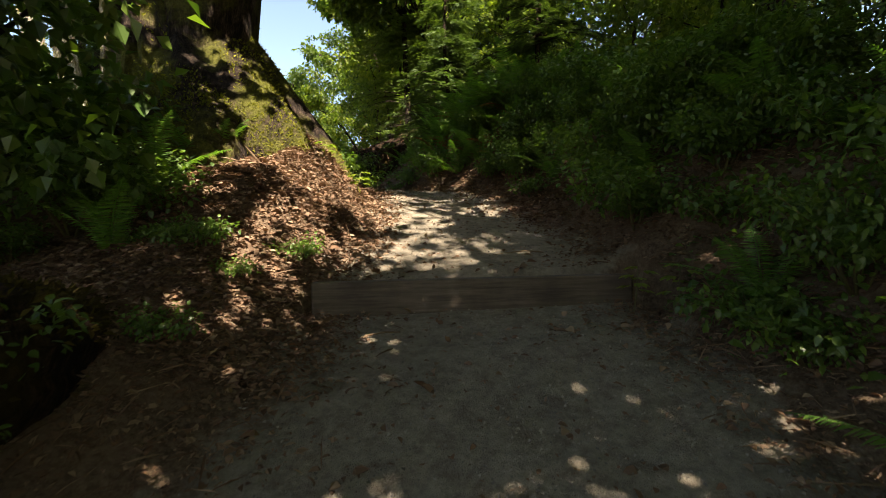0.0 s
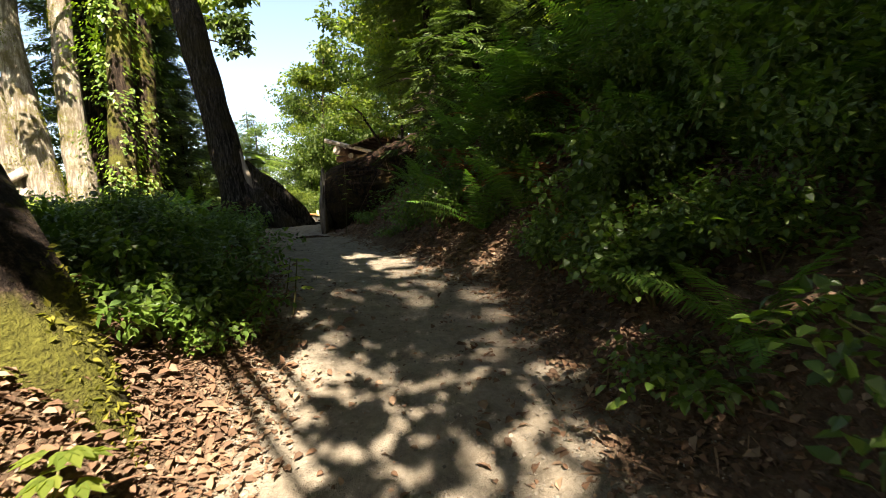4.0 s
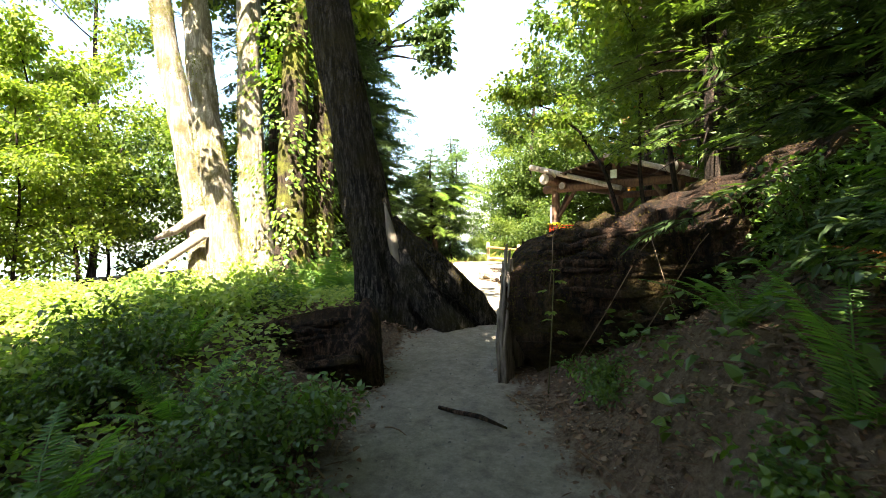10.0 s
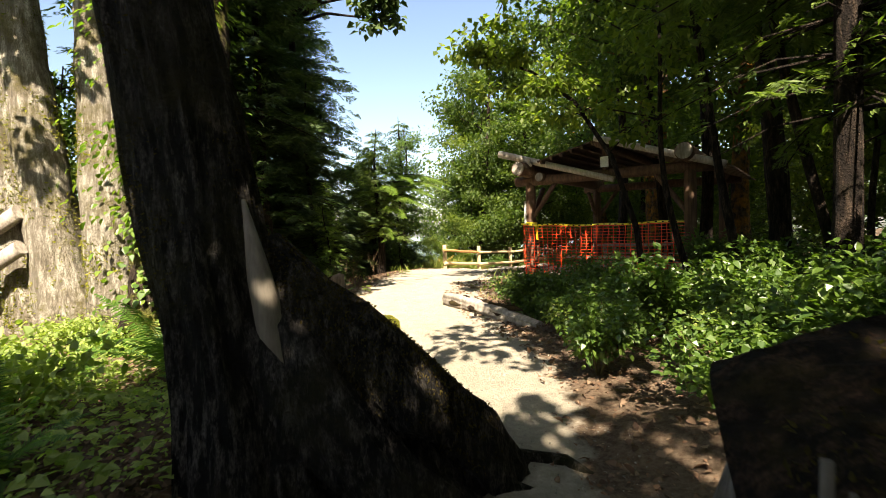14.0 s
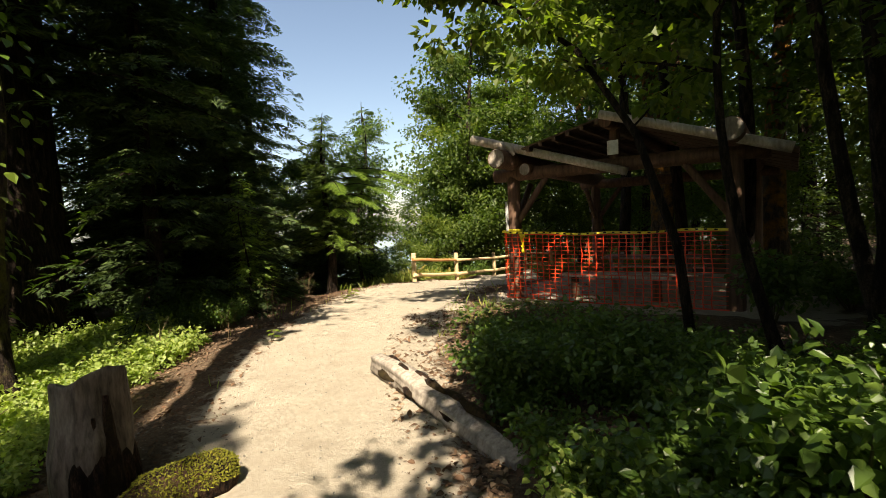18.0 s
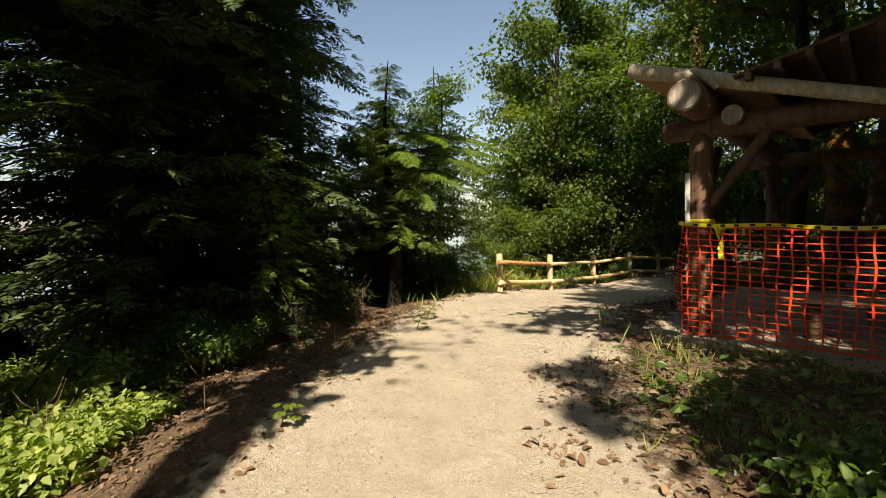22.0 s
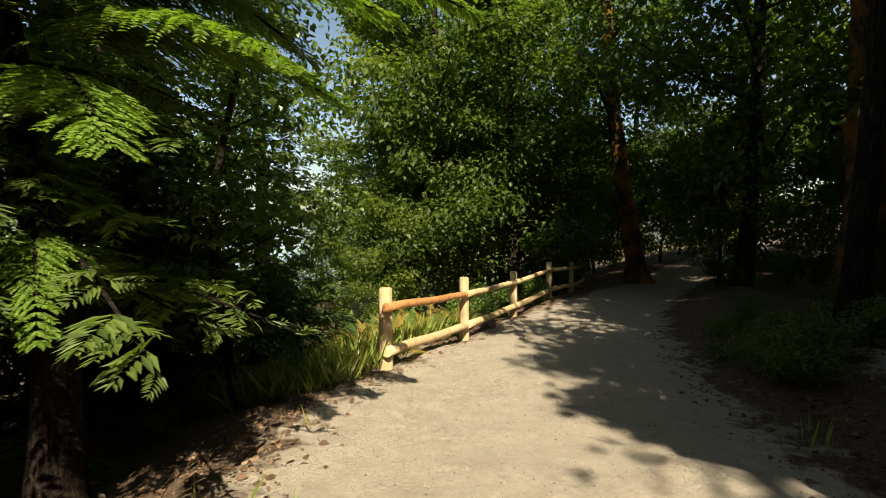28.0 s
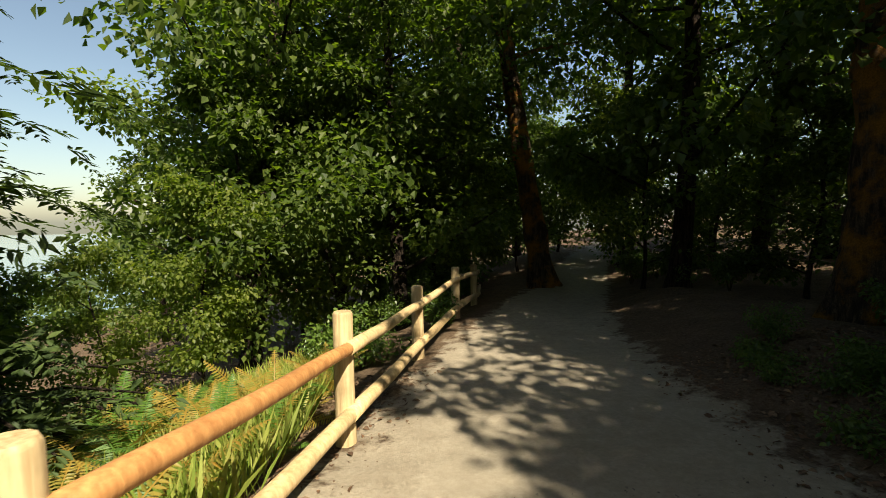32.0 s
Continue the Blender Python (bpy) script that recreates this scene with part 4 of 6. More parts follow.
old_log = empty("fallen_log", (-3.25, 11.55, 3.35), "shorter rotten log end with dark sawn face beside the trail", "log")
d2 = Vector((-0.93, -0.34, -0.10)).normalized()
part("trunk", tube([Vector((0.05, 0.05, 0.27)) + d2 * d for d in (0, 0.12, 0.35, 0.65, 0.95, 1.25)], [0.31, 0.345, 0.35, 0.33, 0.29, 0.2], 60, 0.16, 21, 3.4, furrow=0.3), M_ROTTEN, old_log)
go = random.Random(91)
for k in range(80):
    t0, a, ln = go.uniform(0.0, 0.8), go.uniform(-0.6, 3.6), go.uniform(0.15, 0.45)
    c0 = Vector((0.05, 0.05, 0.27)) + d2 * t0
    pts = [c0 + d2 * (ln * q / 3) + Vector((-0.34 * math.cos(a), 0.93 * math.cos(a), math.sin(a))) * (0.365 - 0.06 * t0 + 0.02 * math.sin(2 * q + k)) for q in range(4)]
    part("bark_strip", tube(pts, [0.006, go.uniform(0.012, 0.03), go.uniform(0.012, 0.034), 0.005], 7, 0.45, k, 9), (M_ROTTEN, M_MOSSY_LOG)[k % 2], old_log)
moss_on(old_log.children[0], 26000, 0.02, 9, M_MOSS_BROWN, -0.2, -0.3)
part("bark_slab", tube([(0.1, -0.12, -0.15), (0.06, -0.1, 0.3), (0.02, 0.05, 0.6), (-0.02, 0.1, 0.72)], [0.16, 0.15, 0.11, 0.04], 10, 0.3, 5, 4), M_ROTTEN, old_log, "upright dark broken slab")

mossy = empty("fallen_log", (-1.62, 1.75, 1.86), "thick dark moss-covered log lying beside the trail", "log")
part("trunk", tube([(-0.7, -2.2, -0.15), (-0.3, -0.9, 0.05), (-0.12, 0.0, 0.08), (-0.1, 0.5, 0.0), (-0.25, 0.75, -0.15)], [0.42, 0.40, 0.38, 0.30, 0.12], 48, 0.3, 31, 2.0, furrow=0.1), M_MOSSY_LOG, mossy)
moss_on(mossy.children[0], 12000, 0.04, 8, M_MOSS_BROWN, -0.3, -0.2)

trail_log = empty("fallen_log", (-4.8, 18.7, 3.5), "rotten short log lying along the trail edge", "log")
part("trunk", tube([(-0.92, 0.78, 0.05), (-0.8, 0.68, 0.06), (-0.3, 0.28, 0.05), (0.2, -0.18, 0.03), (0.7, -0.62, 0.0), (1.2, -1.05, -0.03)], [0.035, 0.11, 0.13, 0.12, 0.11, 0.08], 40, 0.4, 17, 6, furrow=0.2), M_SAWN_GREY, trail_log)
for k in range(14):
    t0, a = 0.1 * k - 0.75, 0.9 + 2.3 * (k % 5)
    part("bark_strip", tube([(t0 + 0.11 * q + 0.07 * math.cos(a), -0.86 * (t0 + 0.11 * q) + 0.02 + 0.07 * math.cos(a), 0.035 + 0.115 * math.sin(a)) for q in range(4)], [0.01, 0.045, 0.04, 0.01], 8, 0.4, k, 8), M_ROTTEN, trail_log, "dark loose bark")
small_log = empty("fallen_log", (-2.2, 11.2, 3.38), "small dark stick lying on the trail", "stick")
part("wood", tube([(-0.15, 0.05, 0.01), (0.0, 0.0, 0.02), (0.2, -0.02, 0.022), (0.42, -0.1, 0.012)], [0.012, 0.018, 0.016, 0.008], 9, 0.4, 4, 8), M_ROTTEN, small_log)

stump = empty("stump", (-6.2, 16.65, 3.25), "tall weathered broken stump beside the trail", "stump")
hs_ = [-0.2 + 0.05 * i for i in range(24)]
bm = tube([(-0.02 * h, 0.02 * h, h) for h in hs_], [0.25 - 0.05 * min(1, max(0, h)) + 0.05 * math.exp(-max(0, h) * 6) for h in hs_], 48, 0.14, 9, 3.5, furrow=0.14)
for v_ in bm.verts:
    if v_.co.z > 0.88:
        v_.co.z += 0.07 * noise.noise(v_.co * 9) + 0.25 * v_.co.x
part("wood", bm, M_STUMP, stump)
for k in range(5):
    a = -0.9 + 0.42 * k
    part("bark_slab", tube([(0.225 * math.cos(a), 0.225 * math.sin(a), -0.05), (0.20 * math.cos(a), 0.20 * math.sin(a), 0.4), (0.18 * math.cos(a), 0.18 * math.sin(a), 0.62 + 0.12 * (k % 3))], [0.07, 0.055, 0.015], 9, 0.35, k, 6), M_ROTTEN, stump)

chunk = empty("fallen_log", (-5.5, 16.75, gz(-5.5, 16.75) + 0.05), "short rotten log end with golden moss beside the stump", "log")
part("wood", tube([(-0.12, -0.30, 0.0), (-0.08, -0.2, 0.02), (0.0, 0.0, 0.03), (0.06, 0.18, 0.02), (0.08, 0.26, 0.0)], [0.10, 0.14, 0.15, 0.14, 0.11], 28, 0.35, 6, 5, furrow=0.15), M_ROTTEN, chunk)
moss_on(chunk.children[0], 6000, 0.02, 12, M_MOSS, -0.4, 0.0)

# ---------------------------------------------------------------- the cluster of pale mossy alders
CL = [(-11.55, 16.2, 0.36, (-0.10, -0.03)), (-10.85, 16.25, 0.40, (-0.075, -0.02)), (-10.15, 16.55, 0.36, (-0.04, -0.01)), (-8.95, 16.35, 0.36, (0.0, 0.0)), (-9.1, 17.3, 0.34, (0.01, 0.01))]
for k, (x, y, r, ln) in enumerate(CL):
    ivy = k >= 3
    t = deciduous("tree", (x, y, gz(x, y)), "tall ivy-covered trunk in a clump of trees" if k == 3 else "dark straight trunk with a leafy crown in the clump" if ivy else "tall pale mossy alder trunk in a sunlit clump", 17, r, 0.5 if k == 4 else 0.45, 1.7 if ivy else 3.2, (7000, 7000, 7000, 900, 3000)[k], M_MAPLE_LIT, M_BARK_MAPLE if ivy else M_BARK_ALDER, ln, 0.2, 20 + k, 10, "clump of tall trees")
    trunk = [o for o in t.children if o.name.startswith("trunk")][0]
    if not ivy:
        moss_on(trunk, 9000, 0.05, 40 + k, M_MOSS, 0.7, -0.9, 8.0)
    if ivy:
        g = np.random.default_rng(60 + k)
        n = 5200 if k == 3 else 2600
        hh = 0.2 + 9.0 * g.random(n) ** 0.9
        aa = 6.283 * g.random(n)
        keep = np.sin(2.6 * hh + 2 * aa) + np.sin(1.3 * hh - 3 * aa + k) + 0.6 * np.sin(6.1 * hh + aa) > 0.1
        hh, aa = hh[keep], aa[keep]
        n = len(hh)
        rr = r * (0.95 - 0.04 * hh) + 0.03 + 0.75 * g.random(n) ** 2.4
        pos = np.stack([rr * np.cos(aa) + ln[0] * hh, rr * np.sin(aa) + ln[1] * hh, hh], 1)
        dd = np.stack([np.cos(aa), np.sin(aa), -0.8 + 0 * aa], 1) + 0.5 * unit(n, g)
        v, f = round_blades(pos, dd, np.stack([np.cos(aa), np.sin(aa), 0.8 + 0 * aa], 1), 0.06 + 0.09 * g.random(n), 0.06 + 0.06 * g.random(n))
        part("ivy", mesh_np("ivy", v, f, M_IVY), None, t, "ivy climbing the trunk")
snag = empty("fallen_branch", (-11.3, 15.6, 3.4), "bare broken limb leaning against the alders", "branch")
part("wood", tube([(0.25, 0.1, 1.35), (-1.0, -0.4, 0.55), (-2.2, -0.9, -0.1), (-3.0, -1.2, -0.6)], [0.12, 0.12, 0.11, 0.07], 10, 0.15, 2, 3), M_SAWN_GREY, snag)
part("wood", tube([(0.1, 0.2, 1.9), (-0.7, 0.0, 1.45), (-1.2, -0.2, 1.25)], [0.13, 0.12, 0.05], 10, 0.15, 4, 3), M_SAWN_GREY, snag)

# ---------------------------------------------------------------- the damaged log shelter
SHED = Matrix(((SHED_U[0], SHED_V[0], 0, SHED_O[0]), (SHED_U[1], SHED_V[1], 0, SHED_O[1]), (0, 0, 1, 3.45), (0, 0, 0, 1)))
shed = empty("shelter", SHED, "open log picnic shelter with a sagging board roof, fenced off", "shelter")


def log_part(name, a, b, r, mat, seed=0, label="", r2=None, sides=16, rough=0.06):
    a, b = Vector(a), Vector(b)
    n = 7
    pts = [a.lerp(b, i / (n - 1)) for i in range(n)]
    return part(name, tube(pts, [r + ((r2 or r) - r) * i / (n - 1) for i in range(n)], sides, rough, seed, 2.5), mat, shed, label)


for k, (u, v_) in enumerate(((0, 0), (4.0, 0), (0, 5.2), (4.0, 5.2))):
    log_part("post", (u, v_, -0.25), (u, v_, 2.72), 0.145, M_LOG_DARK, k, r2=0.13)
for k, u in enumerate((0.0, 4.0)):
    log_part("plate_log", (u + 0.02, -0.75, 2.86), (u, 5.5, 2.72), 0.19, M_LOG_DARK, 7 + k, "thick plate log with a pale sawn end")
    part("sawn_end", tube([(u + 0.02, -0.762, 2.86), (u + 0.02, -0.745, 2.86)], [0.165, 0.18], 16, 0.06, 7 + k, 2.5), M_SAWN_GREY, shed)
for k, v_ in enumerate((0.0, 5.2)):
    log_part("tie_log", (-0.42, v_, 2.58), (4.5, v_, 2.58), 0.135, M_LOG_DARK, 11 + k)
part("sawn_end", tube([(0.40, -0.3, 2.64), (0.40, -0.285, 2.64)], [0.11, 0.12], 14, 0.06, 4, 2.5), M_SAWN_GREY, shed)
log_part("purlin", (0.40, -0.29, 2.64), (0.40, 0.9, 2.64), 0.12, M_LOG_DARK, 14)
for k, (a, b) in enumerate((((0.05, 0.0, 1.55), (0.75, 0.0, 2.5)), ((3.95, 0.0, 1.55), (3.25, 0.0, 2.5)), ((0, 0.1, 1.6), (0, 0.8, 2.4)), ((0, 5.1, 1.6), (0, 4.4, 2.4)), ((0.05, 5.2, 1.55), (0.75, 5.2, 2.5)))):
    log_part("brace", a, b, 0.065, M_LOG_DARK, 20 + k, sides=10)
log_part("king_post", (2.1, 0.0, 2.4), (2.1, 0.0, 3.3), 0.10, M_LOG_DARK, 30, sides=12)
log_part("ridge_log", (2.1, -0.55, 3.30), (2.1, 5.4, 3.2), 0.11, M_LOG_DARK, 31, sides=12)
log_part("barge_pole", (2.02, -0.58, 3.42), (4.78, -0.42, 2.52), 0.075, M_POLE, 33, "silvered barge pole", 0.085, 12)
log_part("barge_pole", (-0.72, -0.42, 3.36), (2.35, -0.15, 2.42), 0.095, M_POLE, 35, "silvered fallen barge pole with peeling bark", 0.075, 12)
part("bark_strip", tube([(0.02, -0.50, 3.20), (0.20, -0.53, 3.08), (0.30, -0.52, 2.92)], [0.02, 0.07, 0.03], 7, 0.3, 3, 6), M_POLE, shed, "hanging strip of loose bark")


def roof_board(u0, z0, u1, z1, v0, v1, thick, mat, label="", name="roof_board"):
    d = Vector((u1 - u0, 0, z1 - z0))
    bm = box(d.length, v1 - v0, thick, 0.006)
    ob = part(name, bm, mat, shed, label)
    ob.matrix_local = Matrix.Translation(((u0 + u1) / 2, (v0 + v1) / 2, (z0 + z1) / 2)) @ Matrix.Rotation(-math.atan2(d.z, d.x), 4, "Y")
    return ob


for k in range(14):
    v0 = -0.5 + 0.42 * k
    roof_board(0.45, 3.02 + 0.01 * (k % 2), 2.12, 3.40 + 0.01 * (k % 2), v0, v0 + 0.405, 0.035, M_ROOF)
    roof_board(2.12, 3.40 + 0.01 * (k % 2), 4.85, 2.50 + 0.01 * (k % 2), v0, v0 + 0.405, 0.035, M_ROOF)
for k in range(6):
    u = 0.6 + 0.27 * k
    ob = part("batten", box(0.07, 5.7, 0.07, 0.006), M_ROOF, shed)
    ob.matrix_local = Matrix.Translation((u, 2.3, 2.955 + 0.2275 * (u - 0.45)))
for k in range(5):
    v0 = -0.32 + 0.95 * k
    roof_board(-0.70, 3.27, 0.75, 2.84, v0, v0 + 0.94, 0.03, M_PLY, "brown plywood soffit panel" if k == 0 else "", "soffit_panel")
part("metal_strip", box(0.06, 0.02, 0.62, 0.004, (-0.125, -0.11, 1.72)), M_TAG, shed, "narrow grey metal strip on the post")
part("notice", box(0.014, 0.21, 0.28, 0.002, (-0.150, 5.18, 1.92)), M_PAPER, shed, "white paper notice on the post")
part("notice", box(0.2, 0.012, 0.26, 0.002, (2.1, -0.13, 2.88)), M_PAPER, shed, "pale notice on the gable")

# safety mesh round the front of the shelter: each strand a part of its net
net = empty("safety_mesh", SHED, "orange plastic safety mesh strung round the shelter", "barrier")


def net_point(s, h):
    """s: metres along the net from the post's far side round the front; h: 0 to 1 up the net."""
    if s < 0.55:
        u, v_ = -0.20 - 0.18 * math.sin(math.pi * min(1, s / 0.5)) * (1 - abs(2 * h - 0.9) * 0.6), 0.45 - s
    else:
        u, v_ = -0.22 + (s - 0.55), -0.25 + 0.04 * math.sin(2.1 * s)
    sag = 0.05 * math.sin(1.5 * s) + 0.03 * noise.noise(Vector((s * 2, h * 3, 0)))
    top = 1.38 - 0.05 * math.sin(min(1, max(0, s - 0.5) / 4) * math.pi) - 0.04 * s * 0.3
    return Vector((u + 0.03 * noise.noise(Vector((s * 3, h * 5, 2))), v_ + 0.5 * sag * (1 - h) + 0.02 * noise.noise(Vector((s * 2, h * 4, 7))), 0.03 + h * (top - 0.03)))


def ribbon(points, across, width, mat, name, parent, label=""):
    vs, fs = [], []
    for i, p in enumerate(points):
        vs += [p - across[i] * width / 2, p + across[i] * width / 2]
        if i:
            fs.append([2 * i - 2, 2 * i - 1, 2 * i + 1, 2 * i])
    me = mesh_np(name, [tuple(q) for q in vs], fs, mat)
    return part(name, me, None, parent, label)


NET_LEN, ROWS_N = 4.7, 17
for r in range(ROWS_N + 1):
    h = r / ROWS_N
    ss = [NET_LEN * i / 60 for i in range(61)]
    ribbon([net_point(s, h) for s in ss], [Vector((0, 0, 1))] * 61, 0.012 if r not in (0, ROWS_N) else 0.026, M_MESH, "strand", net)
for c in range(int(NET_LEN / 0.135)):
    s = 0.135 * c
    hs = [i / 14 for i in range(15)]
    a, b = net_point(s, 0.5), net_point(s + 0.02, 0.5)
    d = (b - a).normalized()
    ribbon([net_point(s, h) + Vector((0, -0.003, 0)) for h in hs], [d] * 15, 0.02, M_MESH, "strand", net)
tape = empty("caution_tape", SHED, "yellow caution tape tied along the top of the mesh", "tape")
ss = [0.4 + 4.3 * i / 50 for i in range(51)]
ribbon([net_point(s, 1.0) + Vector((0, -0.02, 0.03 + 0.012 * math.sin(5 * s))) for s in ss],
       [(Vector((0, 0.6 * math.sin(3 * s), 1))).normalized() for s in ss], 0.045, M_TAPE, "strip", tape)
for k in range(26):
    s = 0.75 + 0.15 * k
    p0 = [net_point(s + 0.05 * q, 1.0) + Vector((0, -0.024, 0.03 + 0.012 * math.sin(5 * (s + 0.05 * q)))) for q in range(2)]
    ribbon(p0, [Vector((0, 0.6 * math.sin(3 * s), 1)).normalized()] * 2, 0.028, M_BLACK, "print_bar", tape)
part("wrap", tube([(0, 0, 1.36), (0, 0, 1.40), (0, 0, 1.45)], [0.158, 0.162, 0.156], 18, 0.05, 2, 9, caps=False), M_TAPE, tape, "tape wound round the post")
for k, (x0, ln, sw) in enumerate(((0.24, 0.42, 0.05), (0.31, 0.30, -0.03))):
    pts = [Vector((x0 + sw * i / 6, -0.24, 1.38 - ln * i / 6)) for i in range(7)]
    ribbon(pts, [Vector((math.cos(0.6 * i), math.sin(0.6 * i), 0)) for i in range(7)], 0.065, M_TAPE, "loose_end", tape)

table = empty("picnic_table", SHED @ pose(2.3, 1.7, 0, 0, 0, 4), "weathered plank picnic table under the shelter roof", "table")
for k in range(5):
    part("plank", box(1.9, 0.145, 0.04, 0.006, (0, -0.31 + 0.155 * k, 0.74)), M_SAWN_GREY, table)
for sgn in (-1, 1):
    for k in range(2):
        part("bench_plank", box(1.9, 0.14, 0.04, 0.006, (0, sgn * (0.68 + 0.15 * k), 0.45)), M_POLE, table)
    for x in (-0.7, 0.7):
        ob = part("leg", box(0.09, 0.04, 0.95, 0.005), M_SAWN_GREY, table)
        ob.matrix_local = pose(x, sgn * 0.36, 0.37, -sgn * 28, 0, 0)
for x in (-0.7, 0.7):
    part("crosspiece", box(0.05, 1.6, 0.09, 0.005, (x, 0, 0.385)), M_SAWN_GREY, table)
bench = empty("bench", SHED @ pose(1.9, 0.42, 0, 0, 0, -2), "pale plank bench behind the safety mesh", "bench")
part("seat", box(2.2, 0.25, 0.06, 0.008, (0, 0, 0.46)), M_POLE, bench)
for x in (-0.8, 0.8):
    part("leg", tube([(x, 0, -0.02), (x, 0, 0.44)], [0.09, 0.08], 10, 0.1, 3, 4), M_LOG_DARK, bench)

# ---------------------------------------------------------------- the rail fence
POSTS = [(-9.79, 29.58), (-9.17, 32.10), (-8.42, 34.75), (-7.55, 37.2), (-6.75, 39.7), (-6.2, 42.3)]
fence = empty("fence", (-9.73, 29.58, 3.05), "peeled-log post and rail fence along the trail", "fence")
off = Vector((-9.73, 29.58, 3.05))
tops = []
for k, (x, y) in enumerate(POSTS):
    z = gz(x, y)
    if k == 0:
        z = min(z, 3.12)
    base = Vector((x, y, z)) - off
    ht = (1.0, 1.06, 1.0, 0.97, 0.97, 0.97)[k]
    bm = tube([base + Vector((0, 0, -0.3)), base + Vector((0, 0, 0.0)), base + Vector((0, 0, 0.5)), base + Vector((0, 0, ht - 0.02)), base + Vector((0, 0, ht))],
              [0.085, 0.083, 0.08, 0.078, 0.066], 14, 0.05, k, 4)
    part("post", bm, M_POST, fence)
    tops.append(base)
for k in range(len(POSTS) - 1):
    a, b = tops[k], tops[k + 1]
    d = (b - a).normalized()
    side = Vector((d.y, -d.x, 0)) * 0.075
    for q, (hgt, mat, r) in enumerate(((0.78, M_RAIL_RED if k == 0 else M_RAIL_TAN, 0.052), (0.26, M_RAIL_TAN, 0.06))):
        p, r_ = a + side + Vector((0, 0, hgt)) - d * 0.12, b + side + Vector((0, 0, hgt)) + d * (0.22 if q == 0 else 0.35)
        n = 8
        part("rail", tube([p.lerp(r_, i / n) + Vector((0, 0, 0.007 * math.sin(i * 1.3 + k))) for i in range(n + 1)], [r * (1.06 - 0.015 * i) for i in range(n + 1)], 12, 0.06, k + q, 3), mat, fence)

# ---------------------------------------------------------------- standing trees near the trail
# this hemlock takes the lightened needles, so its boughs look sunlit by colour
conifer("tree", (-0.6, 16.9, gz(-0.6, 16.9)), "slender hemlock with drooping sunlit boughs", 15, 0.13, 2.1, 2.1, M_BARK_FIR, M_NEEDLE_LIT, 1, "conifers", 0.28, 7, 0.34, 0.32, 17, fine=7)
conifer("tree", (2.6, 15.5, gz(2.6, 15.5)), "dark fir with a straight brown trunk", 23, 0.24, 2.0, 3.2, M_BARK_FIR, M_NEEDLE, 2, "conifers", 0.42, 6, 0.35, 0.42, 10)
conifer("tree", (-12.3, 19.6, gz(-12.3, 19.6)), "massive dark fir trunk with low boughs", 24, 0.68, 4.2, 3.3, M_BARK_FIR, M_NEEDLE, 3, "conifers", 0.42, 6, 0.4, 0.55, 9)
conifer("tree", (-12.9, 22.9, gz(-12.9, 22.9)), "tall dark hemlock with layered drooping boughs", 18, 0.28, 0.6, 3.7, M_BARK_FIR, M_NEEDLE, 4, "conifers", 0.34, 6, 0.35, 0.42, 12)
conifer("tree", (-13.5, 22.5, gz(-13.5, 22.5)), "dark hemlock behind the trail edge", 15, 0.25, 0.6, 3.4, M_BARK_FIR, M_NEEDLE, 5, "conifers", 0.38, 6, 0.35, 0.46, 10)
# cedar crown darker than its front boughs: shade put into the crown colour
conifer("tree", (-11.0, 26.5, gz(-11.0, 26.5)), "young western red cedar with bright flat sprays", 5.2, 0.14, 1.5, 1.75, M_BARK_FIR, M_NEEDLE_LIT, 6, "conifers", 0.24, 7, 0.32, 0.3, 14, fine=7)
cedar = [o for o in scene.objects if o.get("label", "").startswith("young western red cedar")][0]


def cedar_bough(start, end, seed, width=0.55):
    """A long flat bough: side sprays along a sagging stem, each spray feathered with leaflets."""
    g = np.random.default_rng(seed)
    s, e = np.array(start, float), np.array(end, float)
    n = int(np.linalg.norm(e - s) / 0.045)
    t = np.linspace(0.25, 1.0, n)
    axis = (e - s) / np.linalg.norm(e - s)
    stem = s + (e - s) * t[:, None] + np.array([0, 0, 1.0]) * (0.25 * np.sin(np.pi * t) - 0.1 * t ** 3)[:, None]
    side = np.cross(axis, [0, 0, 1.0])
    side /= np.linalg.norm(side)
    pp, dd, uu, ll = [], [], [], []
    for sg in (-1, 1):
        L = width * (1.05 - t) ** 0.6 * (0.7 + 0.5 * g.random(n))
        d = axis * 0.75 + side * sg * 0.8 + np.array([0, 0, -0.30]) + 0.1 * g.normal(size=(n, 3))
        d /= np.linalg.norm(d, axis=1, keepdims=True)
        cross = np.cross(d, [0, 0, 1.0])
        cross /= np.linalg.norm(cross, axis=1, keepdims=True)
        for q in range(14):
            f = (q + 0.5) / 14
            base = stem + d * (L * f)[:, None] - np.array([0, 0, 1.0]) * (0.22 * L * f * f)[:, None]
            for s2 in (-1, 1):
                pp.append(base)
                dd.append(d * 0.9 + cross * s2 * 0.7 + 0.1 * g.normal(size=(n, 3)))
                uu.append(np.array([0, 0, 1.0]) + 0.25 * g.normal(size=(n, 3)))
                ll.append(0.03 + 0.20 * L * (1 - f))
    P, D, U, L = (np.concatenate(k) for k in (pp, dd, uu, ll))
    v, f = blades(P, D, U, L, 0.010 + 0.13 * L, 0.05, 0.5)
    o = np.array(cedar.location)
    # sprays lighter than the crown behind, sunlight put into their colour
    part("bough", mesh_np("bough", v - o, f, M_CEDAR), None, cedar, "bright flat feathery bough")
    part("limb", tube([tuple(q - o) for q in stem[::6]], [0.02 * (1 - 0.8 * i / len(stem[::6])) + 0.002 for i in range(len(stem[::6]))], 5), M_BARK_FIR, cedar)


